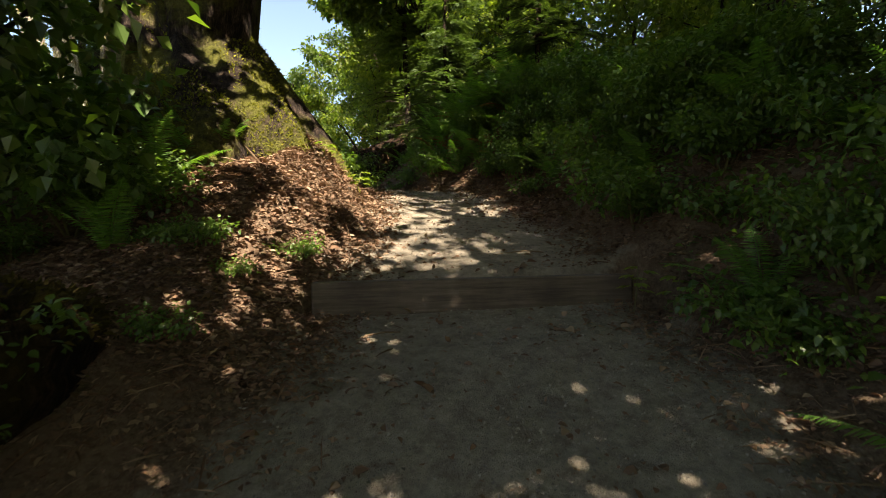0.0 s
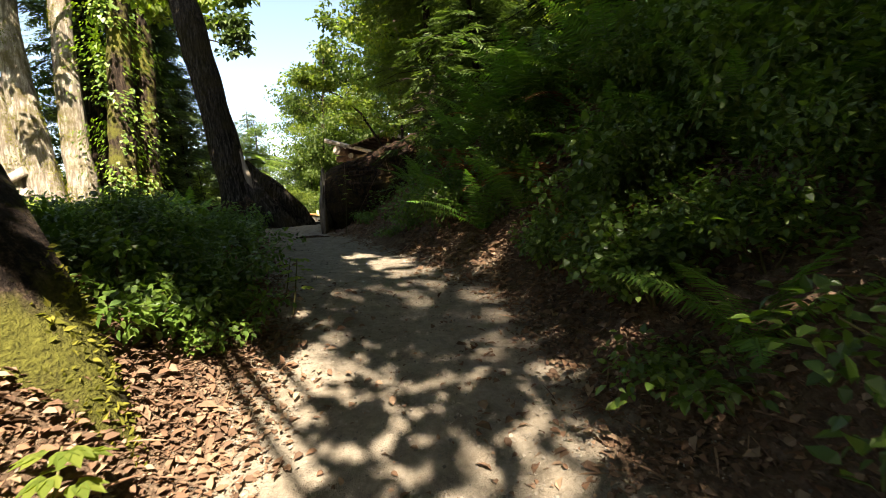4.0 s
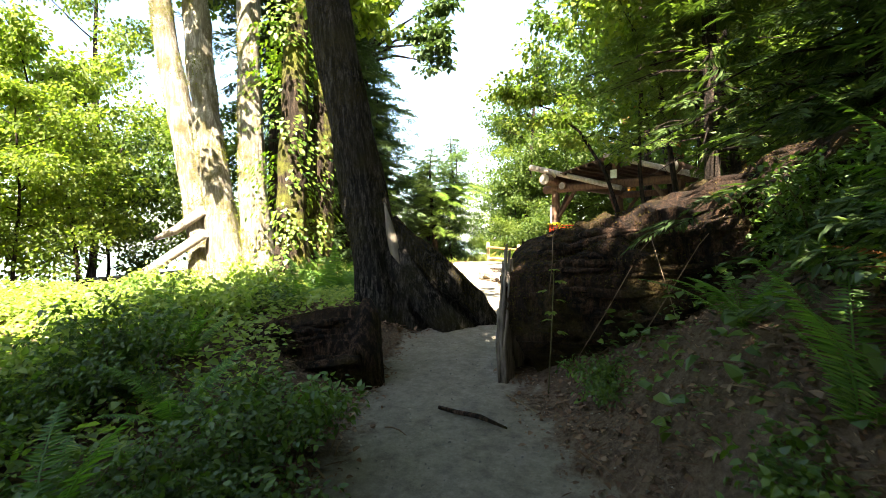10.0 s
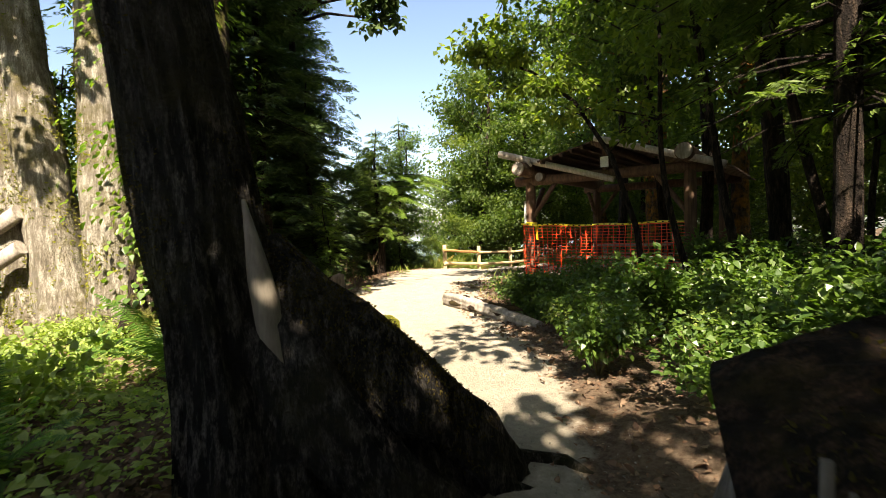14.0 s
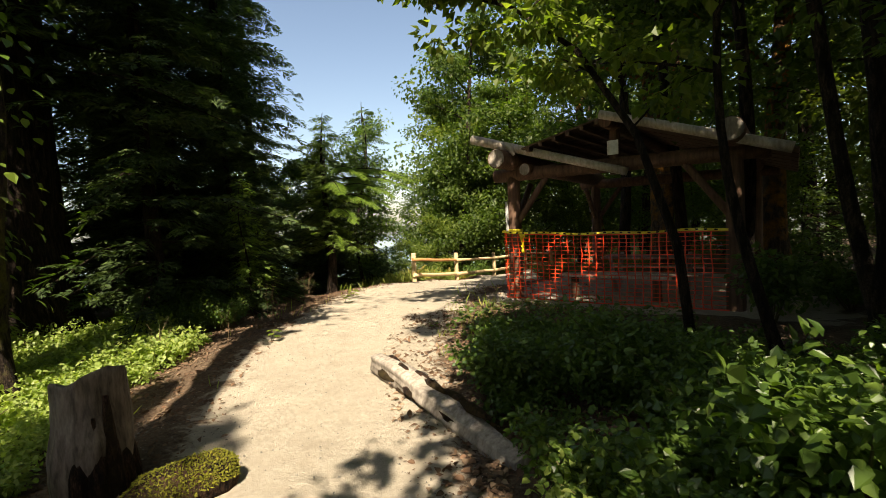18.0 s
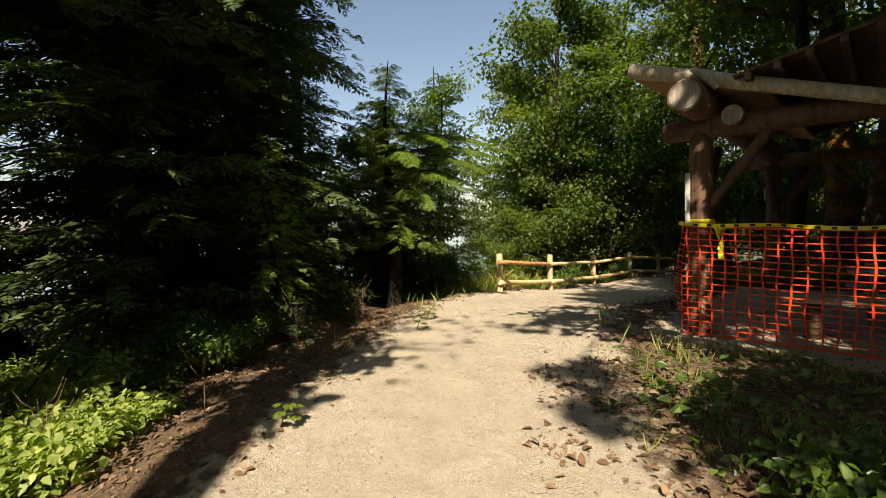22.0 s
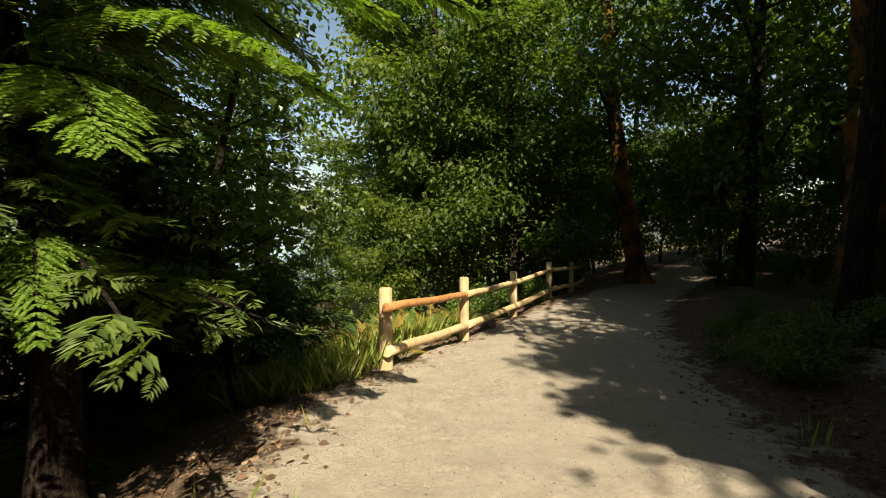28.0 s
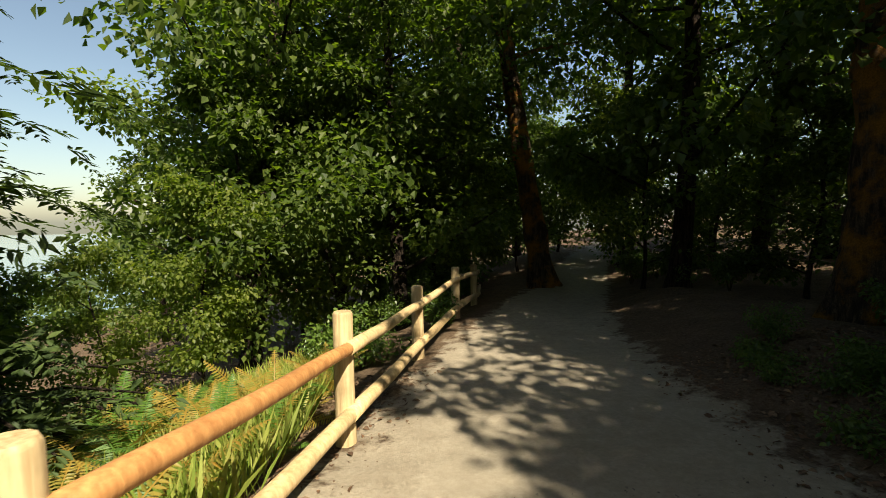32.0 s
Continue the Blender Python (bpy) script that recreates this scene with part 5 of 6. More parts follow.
for k, e in enumerate(((-8.45, 26.7, 6.15), (-8.75, 26.2, 5.95), (-8.6, 27.2, 6.4), (-9.05, 25.9, 5.65), (-9.2, 26.8, 5.7), (-9.45, 25.4, 5.3), (-10.0, 25.6, 4.6), (-9.2, 25.6, 6.4), (-9.5, 24.9, 6.0), (-9.7, 27.5, 6.2))):
    cedar_bough((-11.0, 26.5, e[2] + 0.15), e, 900 + k, 0.3 if e[2] < 5 else 0.55)
conifer("tree", (0.6, 11.6, gz(0.6, 11.6)), "young dark hemlock on the bank above the log", 5.2, 0.06, 0.25, 1.4, M_BARK_FIR, M_NEEDLE, 14, "conifers", 0.22, 6, 0.4, 0.3, 17, fine=7)
conifer("tree", (0.7, 13.8, gz(0.7, 13.8)), "young hemlock with drooping boughs behind the fallen log", 7.5, 0.08, 0.5, 1.9, M_BARK_FIR, M_NEEDLE, 15, "conifers", 0.26, 6, 0.4, 0.32, 16, fine=7)
conifer("tree", (2.3, 9.6, gz(2.3, 9.6)), "young dark hemlock on the fern bank", 5.6, 0.07, 0.4, 1.5, M_BARK_FIR, M_NEEDLE, 16, "conifers", 0.24, 6, 0.4, 0.3, 17, fine=7)
conifer("tree", (-13.2, 32.6, gz(-13.2, 32.6)), "broad dark hemlock on the slope past the fence", 8.5, 0.2, 0.3, 3.2, M_BARK_FIR, M_NEEDLE, 17, "conifers", 0.34, 7, 0.36, 0.44, 9)
conifer("tree", (-12.4, 28.6, gz(-12.4, 28.6)), "shady hemlock beside the fence end", 5.6, 0.14, 0.3, 1.7, M_BARK_FIR, M_NEEDLE, 7, "conifers", 0.34, 6, 0.35, 0.42, 11)
conifer("tree", (-11.2, 21.2, gz(-11.2, 21.2)), "young dark hemlock by the trail", 13, 0.15, 0.8, 2.4, M_BARK_FIR, M_NEEDLE, 8, "conifers", 0.34, 6, 0.35, 0.40, 12)
conifer("tree", (-13.4, 25.0, gz(-13.4, 25.0)), "dark hemlock with drooping boughs above the lake slope", 16, 0.2, 0.3, 2.6, M_BARK_FIR, M_NEEDLE, 10, "conifers", 0.3, 7, 0.35, 0.42, 12)
conifer("tree", (-14.6, 27.4, gz(-14.6, 27.4)), "dark hemlock on the slope above the lake", 13, 0.2, 0.2, 2.6, M_BARK_FIR, M_NEEDLE, 11, "conifers", 0.34, 7, 0.35, 0.44, 10)
deciduous("tree", (-0.9, 19.6, gz(-0.9, 19.6)), "slim maple with a high crown beside the trail", 10.5, 0.07, 0.42, 2.5, 6500, M_MAPLE_LIT, M_BARK_FIR, (-0.22, 0.0), 0.16, 61, 12)
deciduous("tree", (-3.2, 32.4, gz(-3.2, 32.4)), "tall shady maple beyond the shelter", 14, 0.2, 0.5, 3.8, 9000, M_MAPLE, M_BARK_FIR, (-0.02, 0.0), 0.18, 62, 12)
deciduous("tree", (-0.9, 25.8, gz(-0.9, 25.8)), "maple with a high crown behind the shelter", 12, 0.16, 0.5, 3.4, 9000, M_MAPLE, M_BARK_FIR, (0.0, 0.0), 0.17, 63, 12)
deciduous("tree", (-1.7, 28.4, gz(-1.7, 28.4)), "maple with a high crown behind the shelter", 12.5, 0.16, 0.5, 3.6, 9000, M_MAPLE, M_BARK_FIR, (-0.03, 0.0), 0.17, 64, 12)
conifer("tree", (-11.7, 23.7, gz(-11.7, 23.7)), "dense low hemlock beside the trail", 7, 0.1, 0.1, 1.8, M_BARK_FIR, M_NEEDLE, 13, "conifers", 0.24, 7, 0.35, 0.34, 13)
conifer("tree", (-10.6, 22.8, gz(-10.6, 22.8)), "small young cedar with bright drooping sprays", 2.8, 0.03, 0.6, 0.62, M_BARK_FIR, M_CEDAR, 12, "conifers", 0.15, 5, 0.5, 0.2, 22, fine=7)
deciduous("tree", (0.2, 19.3, gz(0.2, 19.3)), "tall leaning maple with a thin high crown", 15, 0.07, 0.58, 2.7, 2600, M_MAPLE, M_BARK_FIR, (-0.2, -0.08), 0.17, 66, 9)
deciduous("tree", (0.6, 19.6, gz(0.6, 19.6)), "bushy vine maple among the shrubs", 6.5, 0.05, 0.3, 2.0, 6000, M_MAPLE, M_BARK_FIR, (-0.05, 0.0), 0.14, 67, 14)
deciduous("tree", (-11.3, 28.9, gz(-11.3, 28.9)), "small dark round-leaved tree beside the fence end", 6.0, 0.06, 0.1, 1.5, 6500, M_SHRUB, M_BARK_FIR, (0.03, 0.0), 0.085, 65, 14)
conifer("tree", (-13.3, 29.7, gz(-13.3, 29.7)), "shady hemlock on the slope beside the fence", 6.0, 0.16, 0.3, 2.1, M_BARK_FIR, M_NEEDLE, 9, "conifers", 0.3, 7, 0.35, 0.42, 12)
# its high crown is placed to shade the shelter front
deciduous("tree", (0.0, 21.9, gz(0.0, 21.9)), "tall maple with a high crown beside the shelter", 14, 0.2, 0.5, 3.8, 9000, M_MAPLE, M_BARK_FIR, (-0.02, 0.0), 0.18, 58, 12)
# young maple added so that its crown shades the left trailside
deciduous("tree", (-2.7, 0.8, gz(-2.7, 0.8)), "spreading young maple added near the mossy log for shade", 6.6, 0.08, 0.5, 2.0, 7000, M_MAPLE, M_BARK_FIR, (0.12, 0.02), 0.17, 59, 14, dense=5)
deciduous("tree", (-3.1, 2.9, gz(-3.1, 2.9)), "dense dark bush beside the old maple", 2.0, 0.05, 0.08, 1.25, 5000, M_SHRUB, M_BARK_FIR, (0.0, 0.0), 0.11, 60, 14, dense=5)
# two maples behind the start, never in view, added only for their shade
deciduous("tree", (2.7, -1.7, gz(2.7, -1.7)), "unseen young maple added to shade the step", 6.4, 0.08, 0.5, 2.5, 6500, M_MAPLE, M_BARK_FIR, (-0.08, 0.0), 0.17, 56, 14, dense=5)
deciduous("tree", (-1.3, -2.5, gz(-1.3, -2.5)), "unseen young maple added behind the start for shade", 6.4, 0.08, 0.5, 2.6, 8000, M_MAPLE, M_BARK_FIR, (0.10, 0.03), 0.17, 57, 14, dense=5)
deciduous("tree", (-1.9, 34.5, gz(-1.9, 34.5)), "thick trunk covered in orange-brown moss", 16, 0.42, 0.35, 4.0, 7000, M_MAPLE, M_BARK_ORANGE, (-0.01, 0.0), 0.18, 51, 12)
deciduous("tree", (-4.3, 42.0, gz(-4.3, 42.0)), "leaning trunk with orange moss at the trail bend", 15, 0.34, 0.3, 4.2, 8000, M_MAPLE, M_BARK_ORANGE, (-0.10, 0.03), 0.18, 52, 12)
deciduous("tree", (-1.55, 20.3, gz(-1.55, 20.3)), "slim vine maple arching over the trail edge", 7, 0.06, 0.45, 2.4, 2400, M_MAPLE_LIT, M_BARK_FIR, (-0.12, 0.02), 0.13, 53, 10)
deciduous("tree", (0.6, 29.5, gz(0.6, 29.5)), "mossy orange trunk behind the shelter", 15, 0.30, 0.35, 3.8, 7000, M_MAPLE, M_BARK_ORANGE, (0.01, 0.0), 0.18, 54, 12)
deciduous("tree", (-2.0, 31.2, gz(-2.0, 31.2)), "slim mossy trunk behind the shelter", 14, 0.2, 0.35, 3.4, 6000, M_MAPLE, M_BARK_ORANGE, (0.02, 0.0), 0.17, 55, 12)

arch = empty("tree", (-2.3, 20.6, gz(-2.3, 20.6)), "slender vine maple arching over the trail with bright leaves", "tree")
stem = [(0, 0, -0.1), (-0.15, 0.0, 1.2), (-0.55, 0.1, 2.5), (-1.2, 0.25, 3.6), (-2.0, 0.35, 4.3), (-3.0, 0.45, 4.75)]
part("trunk", tube(stem, [0.06, 0.05, 0.043, 0.035, 0.024, 0.008], 9, 0.1, 3), M_BARK_FIR, arch)
g = np.random.default_rng(77)
tc, tr = [], []
for k in range(16):
    j = 2 + k % 4
    a = np.array(stem[j]) + (np.array(stem[min(5, j + 1)]) - np.array(stem[j])) * g.random()
    e = a + np.array([1.1 * g.normal(), 0.8 * g.normal(), 0.1 + 0.6 * g.random()])
    part("limb", tube([a, (a + e) / 2 + np.array([0, 0, 0.12]), e], [0.014, 0.01, 0.004], 5), M_BARK_FIR, arch)
    tc += [e, 0.5 * (a + e)]
    tr += [0.5, 0.35]
v, f = leaf_cloud(tc, tr, 2600, 0.125, g, 0.4)
part("crown", mesh_np("crown", v, f, M_MAPLE_LIT), None, arch)


def tree_of(label):
    return [o for o in scene.objects if o.get("label", "") == label][0]


# more added boughs, each set on the sun's ray to shade a chosen place
shade_boughs(tree_of("tall maple with a high crown beside the shelter"), (-0.3, 0.0, 10.5), [(-6.9, 28.4, 3.4), (-6.4, 29.4, 3.3), (-6.9, 30.5, 3.2), (-6.1, 31.3, 3.1), (-6.4, 32.4, 3.0), (-5.6, 30.2, 3.2), (-5.6, 28.4, 3.4), (-5.2, 32.0, 3.1)], 13.0, 0.75, 420, 0.2, M_MAPLE, M_BARK_FIR, 4)
shade_boughs(tree_of("bushy vine maple among the shrubs"), (0, 0, 5.5), [(-4.1, 20.5, 3.9), (-3.4, 20.3, 3.9), (-2.8, 21.1, 3.9), (-4.4, 21.4, 3.8), (-3.3, 19.5, 3.9), (-2.6, 20.1, 3.9), (-3.6, 21.2, 3.8), (-3.9, 18.9, 4.0), (-3.3, 18.6, 4.0), (-2.8, 18.9, 4.0), (-4.0, 19.6, 4.0), (-2.9, 18.1, 4.0), (-3.6, 18.2, 4.0), (-4.6, 22.0, 3.6), (-4.0, 21.7, 3.7), (-4.9, 21.3, 3.6), (-4.2, 22.6, 3.6), (-3.5, 22.4, 3.6)], 9.0, 0.65, 420, 0.18, M_MAPLE, M_BARK_FIR, 6)
shade_boughs(tree_of("tall leaning maple with a thin high crown"), (-2.4, -1.0, 12.0), [(-7.2, 26.2, 3.5), (-6.3, 26.1, 3.5), (-7.0, 24.4, 3.5), (-6.3, 25.1, 3.5), (-6.3, 22.4, 3.5), (-5.7, 21.6, 3.5)], 14.0, 0.35, 120, 0.19, M_MAPLE, M_BARK_FIR, 5)
shade_boughs(tree_of("unseen young maple added behind the start for shade"), (0.5, 0.1, 4.6), [(-1.5, 3.1, 1.95), (-2.1, 2.6, 2.0), (-1.1, 2.4, 1.75), (-2.3, 3.4, 2.3), (-1.75, 3.75, 2.4), (-0.5, 2.3, 1.7), (-3.0, 2.9, 4.0), (-3.3, 3.3, 5.0), (-2.6, 3.0, 3.3)], 6.5, 0.42, 170, 0.17, M_MAPLE, M_BARK_FIR, 7)
shade_boughs(tree_of("tall shady maple beyond the shelter"), (-0.2, 0.0, 10.0), [(-8.5, 34.7, 3.5), (-8.9, 33.5, 3.4), (-8.1, 36.0, 3.3), (-7.6, 37.2, 3.3), (-7.8, 33.4, 2.9), (-7.1, 35.0, 2.9), (-6.4, 36.4, 2.8), (-7.0, 33.0, 3.0), (-8.6, 32.7, 3.0)], 12.0, 0.5, 130, 0.17, M_MAPLE, M_BARK_FIR, 9)
shade_boughs(tree_of("dark hemlock with drooping boughs above the lake slope"), (0, 0, 8.5), [(-11.2, 28.7, 4.5), (-11.0, 28.4, 5.5), (-11.5, 28.6, 6.5), (-10.9, 28.7, 3.8), (-10.7, 28.5, 4.8)], 9.0, 0.6, 300, 0.2, M_NEEDLE, M_BARK_FIR, 11)
shade_boughs(tree_of("dark straight trunk with a leafy crown in the clump"), (0.3, 0, 7.0), [(-8.4, 20.4, 3.6), (-8.7, 21.1, 3.6), (-9.2, 20.6, 3.5), (-9.3, 21.6, 3.5), (-9.0, 22.4, 3.5), (-8.6, 21.8, 3.5)], 8.0, 0.42, 170, 0.19, M_MAPLE_LIT, M_BARK_FIR, 21)
shade_boughs(tree_of("dark straight trunk with a leafy crown in the clump"), (0, 0, 8.0), [(-12.2, 19.0, 4.2), (-12.2, 19.0, 5.4), (-12.2, 19.0, 6.6), (-12.2, 19.0, 7.8)], 9.0, 0.7, 350, 0.2, M_MAPLE_LIT, M_BARK_FIR, 12)
shade_boughs(maple, (0.6, 0.2, 5.5), [(0.1, 10.0, 3.5), (0.5, 10.0, 4.1), (0.4, 9.5, 4.0), (0.8, 10.3, 4.5), (-0.1, 9.7, 3.4)], 6.5, 0.38, 110, 0.18, M_MAPLE, M_BARK_MAPLE, 15)
shade_boughs(maple, (0.3, 0.3, 5.5), [(-1.0, 7.2, 3.3), (-1.45, 7.6, 3.4), (-1.6, 7.0, 3.4), (-0.85, 6.5, 3.2), (-1.15, 8.1, 3.4), (-1.9, 8.2, 3.4)], 6.5, 0.35, 90, 0.18, M_MAPLE, M_BARK_MAPLE, 13)
shade_boughs(maple, (0.2, 0.3, 6.5), [(-3.35, 12.6, 3.5), (-2.9, 12.7, 3.5), (-2.9, 12.1, 3.5), (-2.3, 11.6, 3.4)], 8.5, 0.42, 200, 0.19, M_MAPLE, M_BARK_MAPLE, 14)
shade_boughs(maple, (0.6, -0.5, 5.0), [(0.2, 5.6, 2.75), (0.0, 6.3, 2.9), (0.5, 6.2, 2.9), (-0.2, 6.9, 3.0), (0.35, 5.0, 2.6)], 6.5, 0.3, 60, 0.18, M_MAPLE, M_BARK_MAPLE, 10)
shade_boughs(maple, (0.2, -0.2, 6.0), [(-2.75, 5.1, 5.4), (-2.7, 5.1, 6.4), (-3.1, 5.0, 4.9), (-2.3, 4.9, 6.0)], 7.0, 0.45, 200, 0.2, M_MAPLE, M_BARK_MAPLE, 8)

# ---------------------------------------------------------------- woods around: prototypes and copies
P_DEC = [deciduous("tree", (0, 0, -80 - 30 * k), "tall green broadleaf tree of the surrounding woods", 15 + 2 * k, 0.22, 0.14, 4.6, 13000, (M_MAPLE, M_MAPLE_LIT, M_MAPLE)[k], M_BARK_FIR, (0.02 * (k - 1), 0.02), 0.19, 80 + k, 16, "surrounding woods", dense=4) for k in range(3)]
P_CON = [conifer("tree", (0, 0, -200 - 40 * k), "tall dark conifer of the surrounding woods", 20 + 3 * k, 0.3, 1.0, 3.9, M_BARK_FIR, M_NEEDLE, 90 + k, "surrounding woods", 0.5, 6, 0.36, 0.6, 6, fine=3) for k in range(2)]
P_BUSH = [deciduous("tree", (0, 0, -300 - 20 * k), "small leafy understorey maple", 5.5 + k, 0.06, 0.08, 2.5, 8000, (M_MAPLE, M_MAPLE_LIT)[k], M_BARK_FIR, (0.03, 0.02), 0.125, 95 + k, 12, "understorey trees", dense=4) for k in range(2)]
WOODS = [
    # behind and right of the start: those behind are unseen, added for high shade
    ("d0", 6.2, -1.5, 1.0), ("d2", 8.5, -4.5, 0.95), ("d0", 7.5, -6.0, 1.1), ("d2", 1.2, -9.5, 1.0), ("c0", 6.5, 3.5, 0.9), ("d2", -2.6, -8.0, 0.95),
    ("c1", 8.0, 10.5, 0.9), ("d0", 8.5, 8.0, 1.0), ("c0", 7.0, 14.5, 0.85), ("d1", 7.0, 14.0, 1.0), ("c0", 9.0, 18.0, 1.0), ("c1", 5.2, 19.0, 1.0),
    ("b1", 4.4, 10.8, 0.85), ("b1", 4.6, 7.4, 0.8), ("b0", 4.7, 4.0, 0.8), ("b1", 3.8, 0.8, 0.8), ("b1", 2.7, 13.9, 0.75), ("b1", 2.2, 17.8, 0.9), ("b0", 3.6, 21.5, 0.9), ("b1", 1.6, 24.5, 0.8),
    # far side of the first stretch, straight ahead past the log
    ("d0", -2.4, 38.4, 1.0), ("d0", 2.5, 27.5, 1.0), ("c0", 4.5, 24.0, 0.95), ("d2", 5.5, 31.0, 1.05), ("c1", 3.2, 36.0, 1.0), ("d1", 1.2, 40.5, 1.0), ("c0", 6.0, 43.0, 1.0), ("d2", 0.5, 46.5, 1.0),
    ("d0", -9.2, 44.5, 1.05), ("d0", -12.2, 40.5, 1.0), ("d2", -10.8, 49.0, 1.1), ("d2", -6.4, 50.5, 1.1), ("c1", -4.6, 55.0, 1.1), ("d0", -1.0, 57.0, 1.1), ("d2", -14.8, 45.5, 0.9), ("d0", -8.4, 39.6, 0.8),
    ("b0", -12.0, 39.2, 1.15), ("b0", -10.0, 41.0, 1.1), ("d1", -13.2, 43.8, 0.85), ("d0", -12.4, 40.8, 0.6), ("b0", -7.4, 42.2, 1.0), ("b1", -12.2, 37.4, 0.6), ("b1", -13.2, 36.2, 0.45), ("b0", -2.6, 39.5, 0.9), ("b0", -0.9, 36.6, 0.9), ("b1", -1.2, 43.0, 0.9), ("b0", 0.8, 33.0, 1.0), ("b0", 4.5, 47.0, 1.2),
    ("b0", -13.9, 34.9, 0.5), ("b0", -15.0, 36.6, 0.5), ("b0", -14.2, 31.0, 1.1), ("c0", -17.6, 35.9, 0.5), ("b0", 2.6, 44.0, 1.1), ("b0", -3.5, 47.5, 1.0), ("b1", -6.0, 46.0, 1.0),
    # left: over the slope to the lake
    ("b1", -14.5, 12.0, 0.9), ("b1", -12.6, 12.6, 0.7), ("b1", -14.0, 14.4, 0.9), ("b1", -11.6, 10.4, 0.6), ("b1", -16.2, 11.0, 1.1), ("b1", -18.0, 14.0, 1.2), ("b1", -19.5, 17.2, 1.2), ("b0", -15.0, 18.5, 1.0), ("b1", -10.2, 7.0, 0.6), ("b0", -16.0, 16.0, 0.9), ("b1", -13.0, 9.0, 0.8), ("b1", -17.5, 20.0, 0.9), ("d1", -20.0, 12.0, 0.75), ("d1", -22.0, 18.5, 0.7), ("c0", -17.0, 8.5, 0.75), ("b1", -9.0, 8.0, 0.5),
    ("b0", -15.8, 24.0, 0.8), ("b0", -16.8, 26.5, 0.8), ("b0", -17.2, 29.0, 0.8), ("b0", -12.0, 47.0, 1.2), ("b0", -8.0, 48.5, 1.3), ("b0", -4.6, 50.5, 1.3), ("b0", -1.5, 50.0, 1.2), ("b0", 3.0, 50.5, 1.3), ("b0", -6.2, 53.5, 1.3), ("b0", 0.5, 54.0, 1.3), ("c1", -16.0, 23.5, 0.9), ("c0", -17.5, 27.5, 0.7), ("d1", -19.0, 4.0, 0.9), ("b0", -15.5, 30.0, 0.7), ("b1", -7.2, 4.5, 0.6), ("b0", -6.5, 8.2, 0.42),
    ("d1", -26.0, 42.0, 0.7), ("d0", -19.0, 52.0, 0.7), ("b0", -18.5, 36.0, 0.8), ("d2", 12.0, 26.0, 1.1), ("d0", 13.0, 12.0, 1.1), ("d2", 12.0, 38.0, 1.1), ("d0", 12.0, 0.0, 1.1), ("c0", 10.0, 50.0, 1.2),
]
for kind, x, y, s in WOODS:
    put({"d": P_DEC, "c": P_CON, "b": P_BUSH}[kind[0]][int(kind[1])], x, y, s, sink=0.15)

# far woods: one mass of foliage beyond the trees
g = np.random.default_rng(5)
cen, rad = [], []
for k in range(420):
    a = g.random() * 6.283
    az = math.degrees(math.atan2(-math.cos(a), math.sin(a)))
    rr = 34 + 30 * g.random()
    x, y = -4 + rr * math.cos(a), 22 + rr * 1.25 * math.sin(a)
    open_side = x < -14
    top = 3.0 if open_side else 16.0
    z = gz(x, y) + top * g.random()
    cen.append((x, y, z))
    rad.append(2.0 + 2.0 * g.random())
v, f = leaf_cloud(cen, rad, 90000, 0.42, g, 0.8)
tagged(part("far_woods", mesh_np("far_woods", v, f, M_MAPLE)), "mass of distant green woodland foliage", "woodland", kind="stuff")

for ob in P_DEC + P_CON + P_BUSH:
    for o in (*ob.children_recursive, ob):
        bpy.data.objects.remove(o)

# ---------------------------------------------------------------- ferns
FERNS = [(-2.0, 4.4, 0.7), (-2.9, 4.5, 0.75), (-1.9, 2.9, 0.6), (1.7, 1.2, 0.6), (1.9, 2.6, 0.6), (1.6, 5.9, 0.65), (0.25, 9.3, 0.7), (-0.2, 10.4, 0.65), (-0.5, 11.2, 0.6), (2.0, 0.2, 0.7), (-6.8, 15.9, 0.6), (0.95, 8.9, 1.15), (0.7, 9.6, 1.05), (1.5, 9.3, 1.2), (0.35, 10.2, 0.9), (1.9, 6.6, 0.85), (2.2, 8.0, 0.95), (1.3, 8.6, 1.0), (1.0, 9.7, 1.0), (0.55, 8.5, 0.8), (1.9, 10.0, 1.05), (0.2, 10.8, 0.8), (2.4, 5.2, 0.85), (2.7, 3.6, 0.8), (2.6, 2.2, 0.8), (2.9, 0.8, 0.85), (3.2, 6.9, 1.0),
         (1.5, 7.4, 0.75), (0.75, 11.6, 0.8), (2.8, 9.2, 1.0), (-2.7, 9.0, 0.6), (-3.3, 9.9, 0.6), (-4.2, 10.6, 0.65), (-2.2, 8.0, 0.55), (-3.8, 8.4, 0.6), (-2.0, 3.6, 0.7), (-3.2, 3.9, 0.8), (-4.8, 9.3, 0.6), (-5.3, 11.2, 0.6),
         (-4.9, 12.4, 0.55), (-5.9, 14.6, 0.75), (-5.2, 14.0, 0.7), (-6.4, 15.2, 0.75), (-7.0, 14.0, 0.7), (-3.5, 7.2, 0.6), (-2.6, 7.3, 0.6), (-5.9, 9.6, 0.6), (2.0, 4.3, 0.65), (3.4, 8.3, 1.0), (0.85, 9.2, 1.1), (1.15, 9.0, 1.25), (0.9, 8.1, 0.8), (1.7, 8.5, 1.2), (1.6, 7.9, 1.1), (2.1, 9.0, 1.2), (2.5, 7.3, 1.1), (2.4, 10.2, 1.1), (0.5, 11.0, 0.8)]
for k, (x, y, s) in enumerate(FERNS):
    fern(x, y, s, k, 10 if s > 0.7 else 8)
